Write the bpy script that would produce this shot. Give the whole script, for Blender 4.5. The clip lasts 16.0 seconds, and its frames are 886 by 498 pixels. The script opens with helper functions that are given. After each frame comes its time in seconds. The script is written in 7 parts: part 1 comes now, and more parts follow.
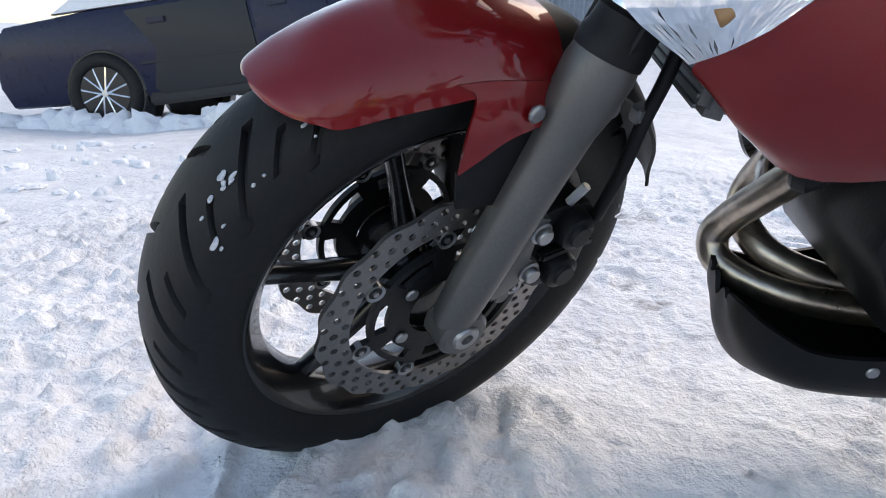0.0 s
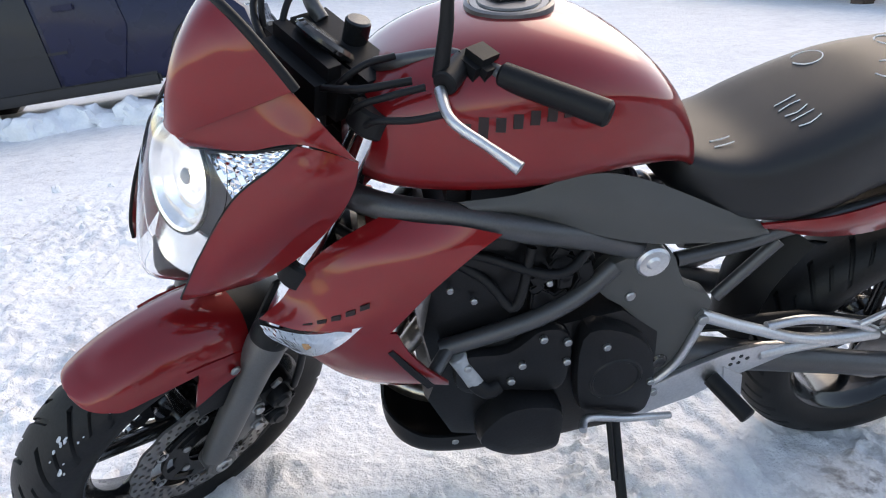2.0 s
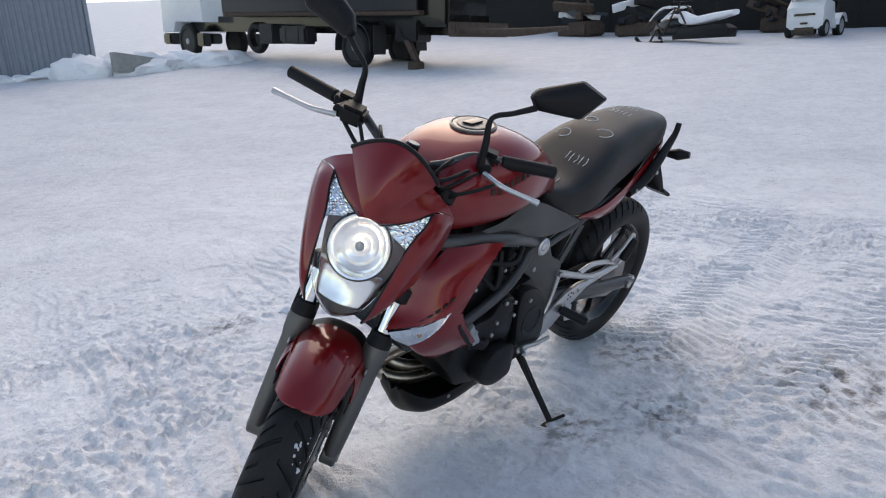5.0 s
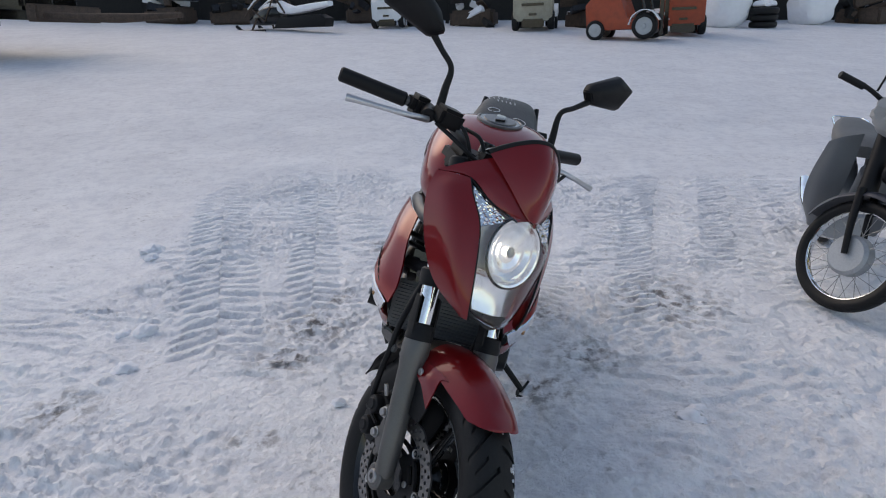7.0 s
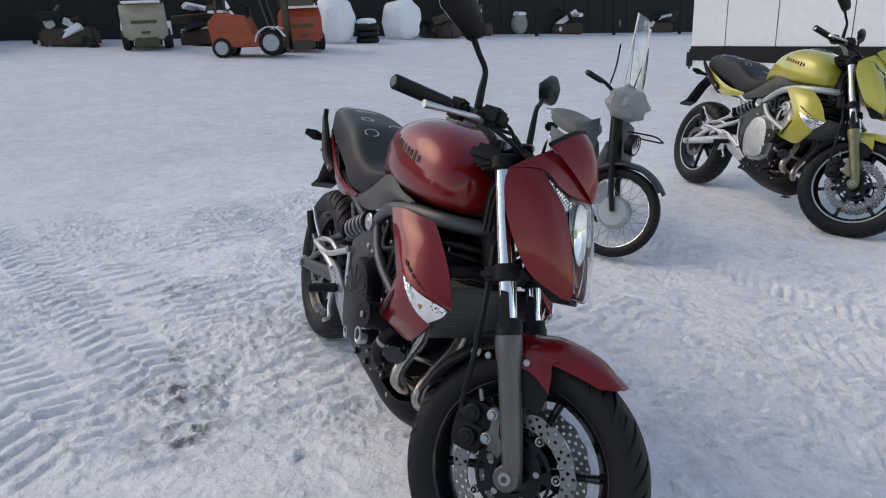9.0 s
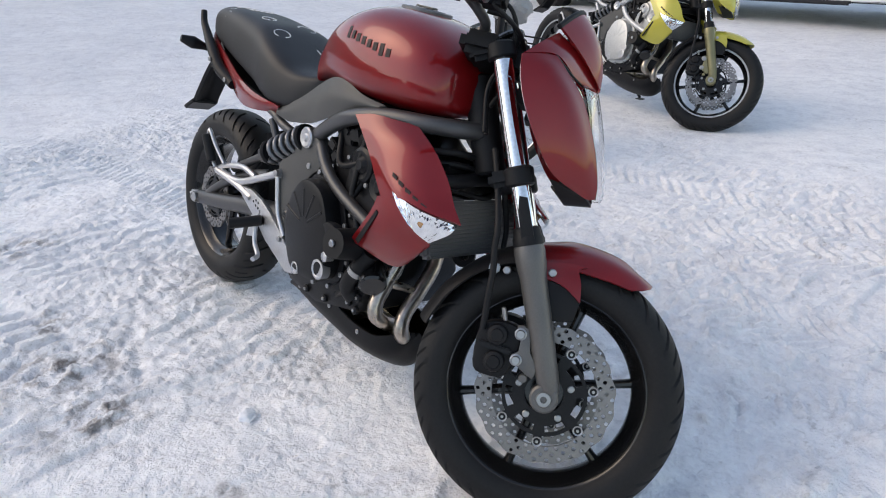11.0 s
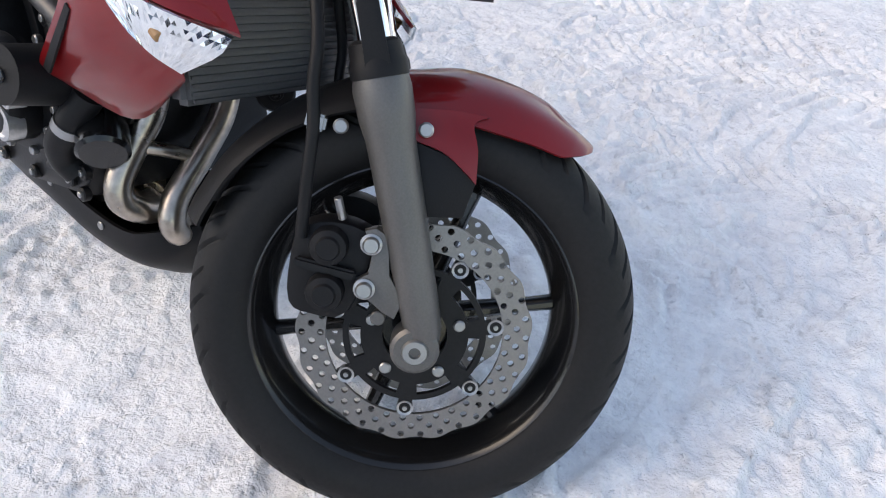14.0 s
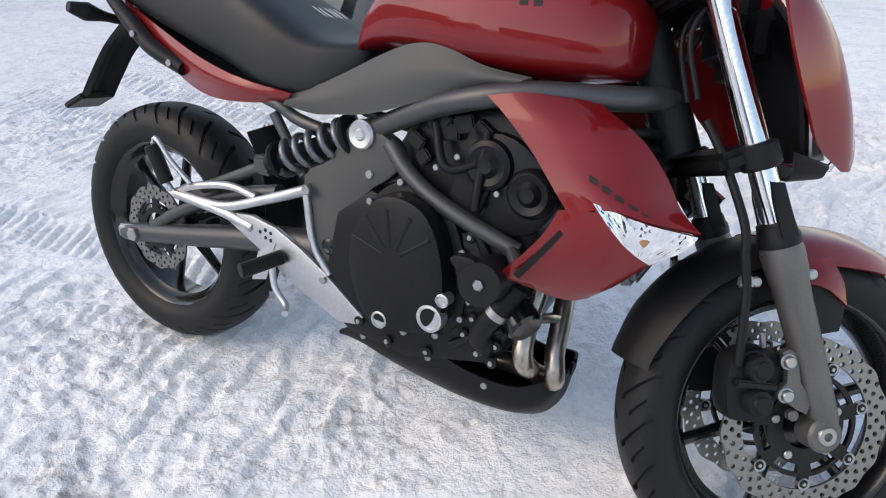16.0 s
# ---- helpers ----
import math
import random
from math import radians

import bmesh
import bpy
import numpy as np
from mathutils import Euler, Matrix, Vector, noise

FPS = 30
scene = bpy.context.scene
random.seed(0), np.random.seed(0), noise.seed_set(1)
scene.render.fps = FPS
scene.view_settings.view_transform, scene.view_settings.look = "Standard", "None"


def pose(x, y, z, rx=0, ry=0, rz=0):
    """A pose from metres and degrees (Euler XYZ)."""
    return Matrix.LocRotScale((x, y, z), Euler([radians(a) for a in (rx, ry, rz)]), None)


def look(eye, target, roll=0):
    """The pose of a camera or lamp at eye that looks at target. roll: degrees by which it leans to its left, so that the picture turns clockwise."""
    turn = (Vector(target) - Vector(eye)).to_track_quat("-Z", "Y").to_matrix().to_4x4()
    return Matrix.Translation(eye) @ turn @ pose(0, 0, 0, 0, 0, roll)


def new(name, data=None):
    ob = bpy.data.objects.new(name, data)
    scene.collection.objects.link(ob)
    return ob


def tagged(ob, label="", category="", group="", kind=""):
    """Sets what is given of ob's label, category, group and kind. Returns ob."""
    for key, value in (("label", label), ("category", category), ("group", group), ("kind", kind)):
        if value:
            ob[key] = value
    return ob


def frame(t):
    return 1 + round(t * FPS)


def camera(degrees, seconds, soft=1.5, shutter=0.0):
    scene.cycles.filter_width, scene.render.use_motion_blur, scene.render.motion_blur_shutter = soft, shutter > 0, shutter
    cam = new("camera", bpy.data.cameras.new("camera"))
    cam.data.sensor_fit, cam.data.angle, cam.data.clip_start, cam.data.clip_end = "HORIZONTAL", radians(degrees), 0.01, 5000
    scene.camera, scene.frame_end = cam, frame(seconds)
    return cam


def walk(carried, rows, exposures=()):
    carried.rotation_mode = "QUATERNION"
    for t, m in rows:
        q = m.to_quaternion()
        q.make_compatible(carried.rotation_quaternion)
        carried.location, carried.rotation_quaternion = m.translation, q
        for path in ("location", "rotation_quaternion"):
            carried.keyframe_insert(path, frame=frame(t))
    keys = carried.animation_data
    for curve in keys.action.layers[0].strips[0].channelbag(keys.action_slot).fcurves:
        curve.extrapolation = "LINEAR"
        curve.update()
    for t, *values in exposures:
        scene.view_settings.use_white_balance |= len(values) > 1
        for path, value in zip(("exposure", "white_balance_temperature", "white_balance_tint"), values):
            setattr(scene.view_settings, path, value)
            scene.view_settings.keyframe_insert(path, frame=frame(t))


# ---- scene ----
cam = camera(68.9, 16.0, 1.1)

PATH = [
    (0, (1.36, 0.83, 0.468), (1.497, -1.085, -0.092), 2.4),
    (0.5, (1.362, 0.826, 0.466), (1.501, -1.09, -0.088), 2.4),
    (1, (1.34, 0.826, 0.552), (1.387, -1.025, -0.205), 1.1),
    (1.5, (1.268, 1.022, 0.804), (1.201, -0.793, -0.032), -0.1),
    (2, (1.164, 1.194, 0.981), (0.837, -0.639, 0.251), 1.3),
    (2.5, (1.204, 1.442, 1.077), (0.514, -0.311, 0.403), 2.3),
    (3, (1.328, 1.65, 1.14), (0.494, -0.072, 0.559), 2.3),
    (3.5, (1.493, 1.769, 1.14), (0.605, 0.084, 0.529), 0.5),
    (4, (1.724, 1.749, 1.141), (0.737, 0.107, 0.568), 0.4),
    (4.5, (1.934, 1.617, 1.13), (0.736, 0.121, 0.56), 1.3),
    (4.7, (2.028, 1.544, 1.124), (0.772, 0.09, 0.568), -0.1),
    (6.8, (2.643, 0.516, 1.2), (0.801, 0.074, 0.559), -3.2),
    (7, (2.643, 0.425, 1.197), (0.775, 0.087, 0.567), -2.2),
    (7.5, (2.605, 0.211, 1.202), (0.709, 0.097, 0.578), -5.0),
    (8, (2.594, -0.024, 1.205), (0.693, 0.181, 0.618), -5.8),
    (8.2, (2.596, -0.133, 1.214), (0.721, 0.201, 0.603), -5.1),
    (10.3, (2.322, -0.776, 1.185), (0.798, 0.33, 0.51), -3.1),
    (10.5, (2.282, -0.779, 1.171), (0.798, 0.335, 0.424), -3.4),
    (11, (2.192, -0.745, 1.13), (0.794, 0.393, 0.263), -2.7),
    (11.5, (2.103, -0.708, 1.089), (0.884, 0.506, 0.068), -1.9),
    (12, (2.003, -0.591, 1.011), (0.965, 0.745, -0.055), 0.7),
    (12.5, (1.883, -0.393, 0.898), (0.919, 0.857, -0.329), 4.3),
    (13, (1.838, -0.315, 0.86), (0.932, 0.919, -0.427), 4.2),
    (13.5, (1.826, -0.303, 0.862), (0.927, 0.891, -0.468), 4.0),
    (14, (1.821, -0.325, 0.876), (0.927, 0.885, -0.442), 3.2),
    (14.5, (1.81, -0.442, 0.92), (0.931, 0.851, -0.327), 2.2),
    (15, (1.774, -0.628, 0.991), (0.81, 0.729, -0.118), 1.6),
    (15.5, (1.633, -0.73, 1.048), (0.659, 0.695, 0.037), -1.3),
    (16, (1.407, -0.831, 1.105), (0.475, 0.596, 0.058), -4.6),
]
EXPOSURES = [(0, 0.4, 8150, 11.5), (1.5, 0.34, 8150, 11.5), (2.0, 0.58, 8150, 11.5), (2.5, 0.6, 8100, 12.0), (3.0, 0.48, 8200, 12.0), (3.5, 0.28, 8200, 12.0), (4.5, 0.02, 8100, 11.5), (6.8, -0.39, 8000, 12.0), (8.1, -0.41, 8050, 12.0), (10.4, 0.06, 8250, 11.5), (12.0, 0.26, 8250, 11.5), (13.0, 0.39, 8250, 12.0), (14.5, 0.37, 8250, 12.0), (16, 0.34, 8250, 11.5)]
walk(cam, [(t, look(eye, target, roll)) for t, eye, target, roll in PATH], EXPOSURES)

# ---- sky and sun ----
world = bpy.data.worlds.new("winter_sky")
scene.world = world
world.use_nodes = True
wn = world.node_tree.nodes
sky = wn.new("ShaderNodeTexSky")
sky.sky_type = "NISHITA"
sky.sun_disc = False
SUN_DIR = Vector((-0.75, -0.80, 1.02)).normalized()
sky.sun_elevation = math.asin(SUN_DIR.z)
sky.sun_rotation = math.atan2(SUN_DIR.x, SUN_DIR.y)
wn["Background"].inputs[1].default_value = 0.262
world.node_tree.links.new(sky.outputs[0], wn["Background"].inputs[0])
sun = new("sun", bpy.data.lights.new("sun", "SUN"))
sun.data.energy, sun.data.angle, sun.data.color = 0.50, radians(38), (1.0, 0.95, 0.88)
sun.matrix_world = look((0, 0, 0), tuple(-SUN_DIR))


# ---- materials ----
def material(name, color, rough=0.5, metal=0.0, coat=0.0, grain=0.0, grain_size=40.0, bump=0.0, dirt=None, spread=0.12, gloss=0.5):
    """A surface with grain and stains at two scales, in metres of object space."""
    m = bpy.data.materials.new(name)
    m.use_nodes = True
    nt = m.node_tree
    b = nt.nodes["Principled BSDF"]
    b.inputs["Roughness"].default_value = rough
    b.inputs["Metallic"].default_value = metal
    b.inputs["Specular IOR Level"].default_value = gloss
    b.inputs["Coat Weight"].default_value = coat
    b.inputs["Coat Roughness"].default_value = 0.025
    tc = nt.nodes.new("ShaderNodeTexCoord")
    big = nt.nodes.new("ShaderNodeTexNoise")
    big.inputs["Scale"].default_value = 7.0
    big.inputs["Detail"].default_value = 5.0
    fine = nt.nodes.new("ShaderNodeTexNoise")
    fine.inputs["Scale"].default_value = grain_size
    fine.inputs["Detail"].default_value = 3.0
    for n in (big, fine):
        nt.links.new(tc.outputs["Object"], n.inputs["Vector"])
    add = nt.nodes.new("ShaderNodeMath")
    add.operation = "ADD"
    nt.links.new(big.outputs["Fac"], add.inputs[0])
    nt.links.new(fine.outputs["Fac"], add.inputs[1])
    ramp = nt.nodes.new("ShaderNodeValToRGB")
    half = nt.nodes.new("ShaderNodeMath")
    half.operation = "MULTIPLY"
    half.inputs[1].default_value = 0.5
    nt.links.new(add.outputs[0], half.inputs[0])
    nt.links.new(half.outputs[0], ramp.inputs[0])
    lo = dirt if dirt else tuple(c * (1 - spread) for c in color)
    hi = tuple(min(1, c * (1 + spread)) for c in color)
    ramp.color_ramp.elements[0].position = 0.32
    ramp.color_ramp.elements[1].position = 0.62
    ramp.color_ramp.elements[0].color = (*lo, 1)
    ramp.color_ramp.elements[1].color = (*hi, 1)
    nt.links.new(ramp.outputs[0], b.inputs["Base Color"])
    if grain:
        r = nt.nodes.new("ShaderNodeMapRange")
        r.inputs["To Min"].default_value = max(0.02, rough - grain)
        r.inputs["To Max"].default_value = min(1, rough + grain)
        nt.links.new(big.outputs["Fac"], r.inputs["Value"])
        nt.links.new(r.outputs[0], b.inputs["Roughness"])
    if bump:
        bp = nt.nodes.new("ShaderNodeBump")
        bp.inputs["Strength"].default_value = 0.6
        bp.inputs["Distance"].default_value = bump
        nt.links.new(fine.outputs["Fac"], bp.inputs["Height"])
        nt.links.new(bp.outputs[0], b.inputs["Normal"])
    return m


def glassy(name, color=(1, 1, 1), rough=0.02, ior=1.45):
    m = bpy.data.materials.new(name)
    m.use_nodes = True
    b = m.node_tree.nodes["Principled BSDF"]
    b.inputs["Base Color"].default_value = (*color, 1)
    b.inputs["Roughness"].default_value = rough
    b.inputs["Transmission Weight"].default_value = 1.0
    b.inputs["IOR"].default_value = ior
    return m


RED = material("red_metallic_paint", (0.195, 0.0040, 0.0060), 0.40, 0.24, 0.85, 0.04, 1400, spread=0.15, gloss=0.2)
YELLOW = material("yellow_paint", (0.50, 0.44, 0.06), 0.3, 0.1, 1.0, 0.04, 900)
RUBBER = material("tyre_rubber", (0.0085, 0.0085, 0.009), 0.55, 0, 0, 0.12, 160, 0.0006, spread=0.3, gloss=0.28)
BLACK = material("black_plastic", (0.008, 0.008, 0.009), 0.48, 0, 0, 0.1, 500, 0.0003, spread=0.25, gloss=0.22)
MATT = material("matt_grey_plastic", (0.022, 0.022, 0.023), 0.55, 0, 0, 0.08, 700, 0.0003, gloss=0.35)
GLOSSBLACK = material("black_enamel", (0.009, 0.009, 0.0095), 0.22, 0.2, 0.3, 0.08, 300)
ENGINE = material("black_engine_paint", (0.010, 0.010, 0.011), 0.34, 0.15, 0, 0.12, 200, 0.0004, spread=0.3, gloss=0.25)
FORK = material("grey_fork_paint", (0.125, 0.120, 0.115), 0.40, 0.5, 0, 0.06, 400, 0.0002)
FRAME = material("grey_frame_paint", (0.075, 0.075, 0.078), 0.38, 0.5, 0, 0.06, 300, 0.0002)
ALU = material("bare_aluminium", (0.55, 0.55, 0.56), 0.36, 0.9, 0, 0.1, 250, 0.0002)
STEEL = material("disc_steel", (0.22, 0.21, 0.205), 0.36, 0.85, 0, 0.1, 350, 0.0002)
CHROME = material("chrome", (0.78, 0.79, 0.8), 0.08, 1.0, 0, 0.03, 200)
EXHAUST = material("heat_tinted_steel", (0.42, 0.37, 0.32), 0.30, 0.95, 0, 0.12, 60, spread=0.3)
VINYL = material("black_seat_vinyl", (0.010, 0.0105, 0.012), 0.50, 0, 0, 0.1, 900, 0.0004, spread=0.3, gloss=0.40)
CHALK = material("white_chalk", (0.75, 0.76, 0.78), 0.9, 0, 0, 0, 600)
BOLT = material("zinc_bolt", (0.36, 0.36, 0.36), 0.35, 0.9)
LENS = glassy("clear_lens")
REFLECTOR = material("lamp_reflector", (0.88, 0.89, 0.90), 0.09, 1.0, 0, 0.04, 60)
BOWL = material("headlamp_reflector", (0.86, 0.87, 0.88), 0.20, 0.9, 0, 0.06, 60)
BEZEL = material("satin_lamp_bezel", (0.48, 0.49, 0.50), 0.30, 0.6, 0, 0.05, 120)
LIT = bpy.data.materials.new("lit_bulb")
LIT.use_nodes = True
LIT.node_tree.nodes["Principled BSDF"].inputs["Emission Color"].default_value = (1.0, 0.93, 0.82, 1)
LIT.node_tree.nodes["Principled BSDF"].inputs["Emission Strength"].default_value = 70.0
AMBER = material("amber_bulb", (0.33, 0.18, 0.08), 0.25)
CRUST = material("stuck_snow", (0.42, 0.43, 0.45), 0.7, 0, 0, 0, 300, spread=0.4)
HUBGREY = material("dull_alloy", (0.38, 0.40, 0.42), 0.5, 0.5, 0, 0.1, 120)
COVER = ENGINE
SPRING = material("spring_steel_grey", (0.17, 0.175, 0.185), 0.32, 0.8, 0, 0.08, 200)
COVERGREY = material("grey_textured_plastic", (0.062, 0.062, 0.060), 0.5, 0, 0, 0.08, 900, 0.0004, gloss=0.4)
RADIATOR = material("radiator_grey", (0.11, 0.11, 0.113), 0.5, 0.3, 0, 0.05, 300)
BADGE = material("dark_badge_print", (0.016, 0.006, 0.006), 0.65)
CAPGREY = material("filler_cap_grey", (0.15, 0.15, 0.155), 0.42, 0.7, 0, 0.08, 200)


# ---- mesh tools ----
def finish(ob, bm, mat, smooth=40):
    me = bpy.data.meshes.new(ob if isinstance(ob, str) else "mesh")
    bmesh.ops.recalc_face_normals(bm, faces=bm.faces)
    limit = radians(smooth)
    for f in bm.faces:
        f.smooth = True
    for e in bm.edges:
        if len(e.link_faces) == 2 and e.calc_face_angle(0) > limit:
            e.smooth = False
    bm.to_mesh(me)
    bm.free()
    me.materials.append(mat)
    return me


def part(name, bm, mat, parent, label="", m=None, smooth=40):
    if m is not None:
        bm.transform(m)
    ob = new(name, finish(name, bm, mat, smooth))
    ob.parent = parent
    if label:
        ob["label"] = label
    return ob


def thing(name, m, label, category, group="", kind=""):
    ob = new(name)
    ob.empty_display_size = 0.1
    ob.matrix_world = m
    return tagged(ob, label, category, group, kind)


def spline(pts, n=6, closed=False):
    """Catmull-Rom through the points."""
    pts = [Vector(p) for p in pts]
    if len(pts) < 3:
        return pts
    out = []
    k = len(pts)
    for i in range(k if closed else k - 1):
        p1, p2 = pts[i], pts[(i + 1) % k]
        p0 = pts[i - 1] if (i or closed) else p1 * 2 - p2
        p3 = pts[(i + 2) % k] if (i + 2 < k or closed) else p2 * 2 - p1
        for j in range(n):
            t = j / n
            out.append(0.5 * (2 * p1 + (p2 - p0) * t + (2 * p0 - 5 * p1 + 4 * p2 - p3) * t * t + (3 * p1 - p0 - 3 * p2 + p3) * t ** 3))
    if not closed:
        out.append(pts[-1])
    return out


def skin(bm, rings, closed=True, caps=True):
    vs = [[bm.verts.new(p) for p in r] for r in rings]
    n = len(vs[0])
    for a, b in zip(vs, vs[1:]):
        for i in range(n if closed else n - 1):
            j = (i + 1) % n
            bm.faces.new((a[i], a[j], b[j], b[i]))
    if caps and closed:
        for r in (vs[0], vs[-1]):
            bm.faces.new(r)
    return vs


def tube(pts, r, n=6, seg=12, bm=None):
    """A round bar along smooth points; r may be a list, one radius a point."""
    bm = bm or bmesh.new()
    path = spline(pts, n) if n > 1 else [Vector(p) for p in pts]
    up = None
    rings = []
    for i, p in enumerate(path):
        d = (path[min(i + 1, len(path) - 1)] - path[max(i - 1, 0)]).normalized()
        if up is None:
            up = d.orthogonal().normalized()
        up = (up - d * up.dot(d)).normalized()
        side = d.cross(up)
        if isinstance(r, (list, tuple)):
            q = i / max(1, len(path) - 1) * (len(r) - 1)
            k = min(int(q), len(r) - 2)
            rr = r[k] + (r[k + 1] - r[k]) * (q - k)
        else:
            rr = r
        rings.append([p + rr * (math.cos(a) * up + math.sin(a) * side) for a in (2 * math.pi * s / seg for s in range(seg))])
    skin(bm, rings)
    return bm


def lathe(profile, seg=48, bm=None, closed=False):
    """Profile of (radius, y) turned round the y axis; a closed profile makes a ring."""
    bm = bm or bmesh.new()
    rings = []
    for k in range(seg):
        a = 2 * math.pi * k / seg
        rings.append([bm.verts.new((r * math.cos(a), y, r * math.sin(a))) for r, y in profile])
    n = len(profile)
    for k in range(seg):
        a, b = rings[k], rings[(k + 1) % seg]
        for i in range(n if closed else n - 1):
            j = (i + 1) % n
            bm.faces.new((a[i], b[i], b[j], a[j]))
    if not closed:
        for i in (0, n - 1):
            if profile[i][0] > 1e-6:
                bm.faces.new([r[i] for r in rings])
    bmesh.ops.remove_doubles(bm, verts=bm.verts, dist=1e-6)
    return bm


def rod(a, b, r, seg=16, bm=None, bevel=0.0):
    """A straight bar from a to b with chamfered ends."""
    a, b = Vector(a), Vector(b)
    d = b - a
    L = d.length
    c = min(bevel or 0.15 * r, L / 3)
    t = Matrix.Translation(a) @ d.to_track_quat("Y", "Z").to_matrix().to_4x4()
    bm2 = lathe([(r - c, 0), (r, c), (r, L - c), (r - c, L)], seg)
    bm2.transform(t)
    if bm is None:
        return bm2
    join(bm, bm2)
    return bm


def join(bm, other):
    tmp = bpy.data.meshes.new("tmp")
    other.to_mesh(tmp)
    other.free()
    bm.from_mesh(tmp)
    bpy.data.meshes.remove(tmp)
    return bm


def plate(outline, y0, y1, bevel=0.003, bm2=None, smooth_n=0):
    """A flat part: outline of (x, z), from y0 to y1, with rounded rims."""
    bm = bmesh.new()
    pts = [Vector((x, 0, z)) for x, z in outline]
    if smooth_n:
        pts = spline(pts, smooth_n, True)
    vs = [bm.verts.new((p.x, y0, p.z)) for p in pts]
    f = bm.faces.new(vs)
    ext = bmesh.ops.extrude_face_region(bm, geom=[f])
    bmesh.ops.translate(bm, verts=[v for v in ext["geom"] if isinstance(v, bmesh.types.BMVert)], vec=(0, y1 - y0, 0))
    if bevel:
        rim = [e for e in bm.edges if abs(e.verts[0].co.y - e.verts[1].co.y) < 1e-6]
        bmesh.ops.bevel(bm, geom=rim, offset=bevel, segments=2, affect="EDGES", profile=0.6, clamp_overlap=True)
    if bm2 is not None:
        return join(bm2, bm)
    return bm


def block(cx, cy, cz, sx, sy, sz, bevel=0.006, seg=2, bm2=None, rot=None):
    bm = bmesh.new()
    bmesh.ops.create_cube(bm, size=1)
    bmesh.ops.scale(bm, vec=(sx, sy, sz), verts=bm.verts)
    if bevel:
        bmesh.ops.bevel(bm, geom=bm.edges[:], offset=bevel, segments=seg, affect="EDGES", clamp_overlap=True)
    if rot is not None:
        bm.transform(rot)
    bmesh.ops.translate(bm, vec=(cx, cy, cz), verts=bm.verts)
    if bm2 is not None:
        return join(bm2, bm)
    return bm


def shell(rows, thick, sub=4, bm2=None):
    """A curved panel through a grid of points, given its thickness along the normals."""
    cols = [spline(r, sub) for r in rows]
    n = len(cols[0])
    lines = [spline([c[i] for c in cols], sub) for i in range(n)]
    k = len(lines[0])
    g = np.array([[tuple(lines[i][j]) for j in range(k)] for i in range(n)])
    du = np.gradient(g, axis=0)
    dv = np.gradient(g, axis=1)
    nn = np.cross(du, dv)
    nn /= np.linalg.norm(nn, axis=2, keepdims=True) + 1e-9
    bm = bmesh.new()
    top = [[bm.verts.new(p) for p in r] for r in g + nn * thick / 2]
    bot = [[bm.verts.new(p) for p in r] for r in g - nn * thick / 2]
    for i in range(n - 1):
        for j in range(k - 1):
            bm.faces.new((top[i][j], top[i + 1][j], top[i + 1][j + 1], top[i][j + 1]))
            bm.faces.new((bot[i][j], bot[i][j + 1], bot[i + 1][j + 1], bot[i + 1][j]))
    for i in range(n - 1):
        for j in (0, k - 1):
            bm.faces.new((top[i][j], top[i + 1][j], bot[i + 1][j], bot[i][j]))
    for j in range(k - 1):
        for i in (0, n - 1):
            bm.faces.new((top[i][j], top[i][j + 1], bot[i][j + 1], bot[i][j]))
    if bm2 is not None:
        return join(bm2, bm)
    return bm


def loft(sections, sub=4, seg=24):
    """Sections (x, z_top, z_bottom, half_width, squareness, z_widest) lofted along x."""
    keys = [Vector(s[:3]) for s in sections]
    a = spline(keys, sub)
    b = spline([Vector(s[3:6]) for s in sections], sub)
    rings = []
    for p, q in zip(a, b):
        x, zt, zb = p
        w, e, zw = q
        ring = []
        for k in range(seg):
            t = 2 * math.pi * k / seg
            c, s = math.cos(t), math.sin(t)
            y = w * math.copysign(abs(c) ** e, c)
            h = (zt - zw) if s > 0 else (zw - zb)
            ring.append((x, y, zw + h * math.copysign(abs(s) ** e, s)))
        rings.append(ring)
    bm = bmesh.new()
    skin(bm, rings)
    return bm


def mirror(bm, yc=0.0):
    """The same part on the other side of the plane y = yc."""
    for v in bm.verts:
        v.co.y = 2 * yc - v.co.y
    bmesh.ops.reverse_faces(bm, faces=bm.faces)
    return bm


def bolts(points, r, depth, axis=(0, 1, 0), seg=10):
    bm = bmesh.new()
    a = Vector(axis).normalized()
    for p in points:
        rod(Vector(p), Vector(p) + a * depth, r, seg, bm, r * 0.25)
    return bm


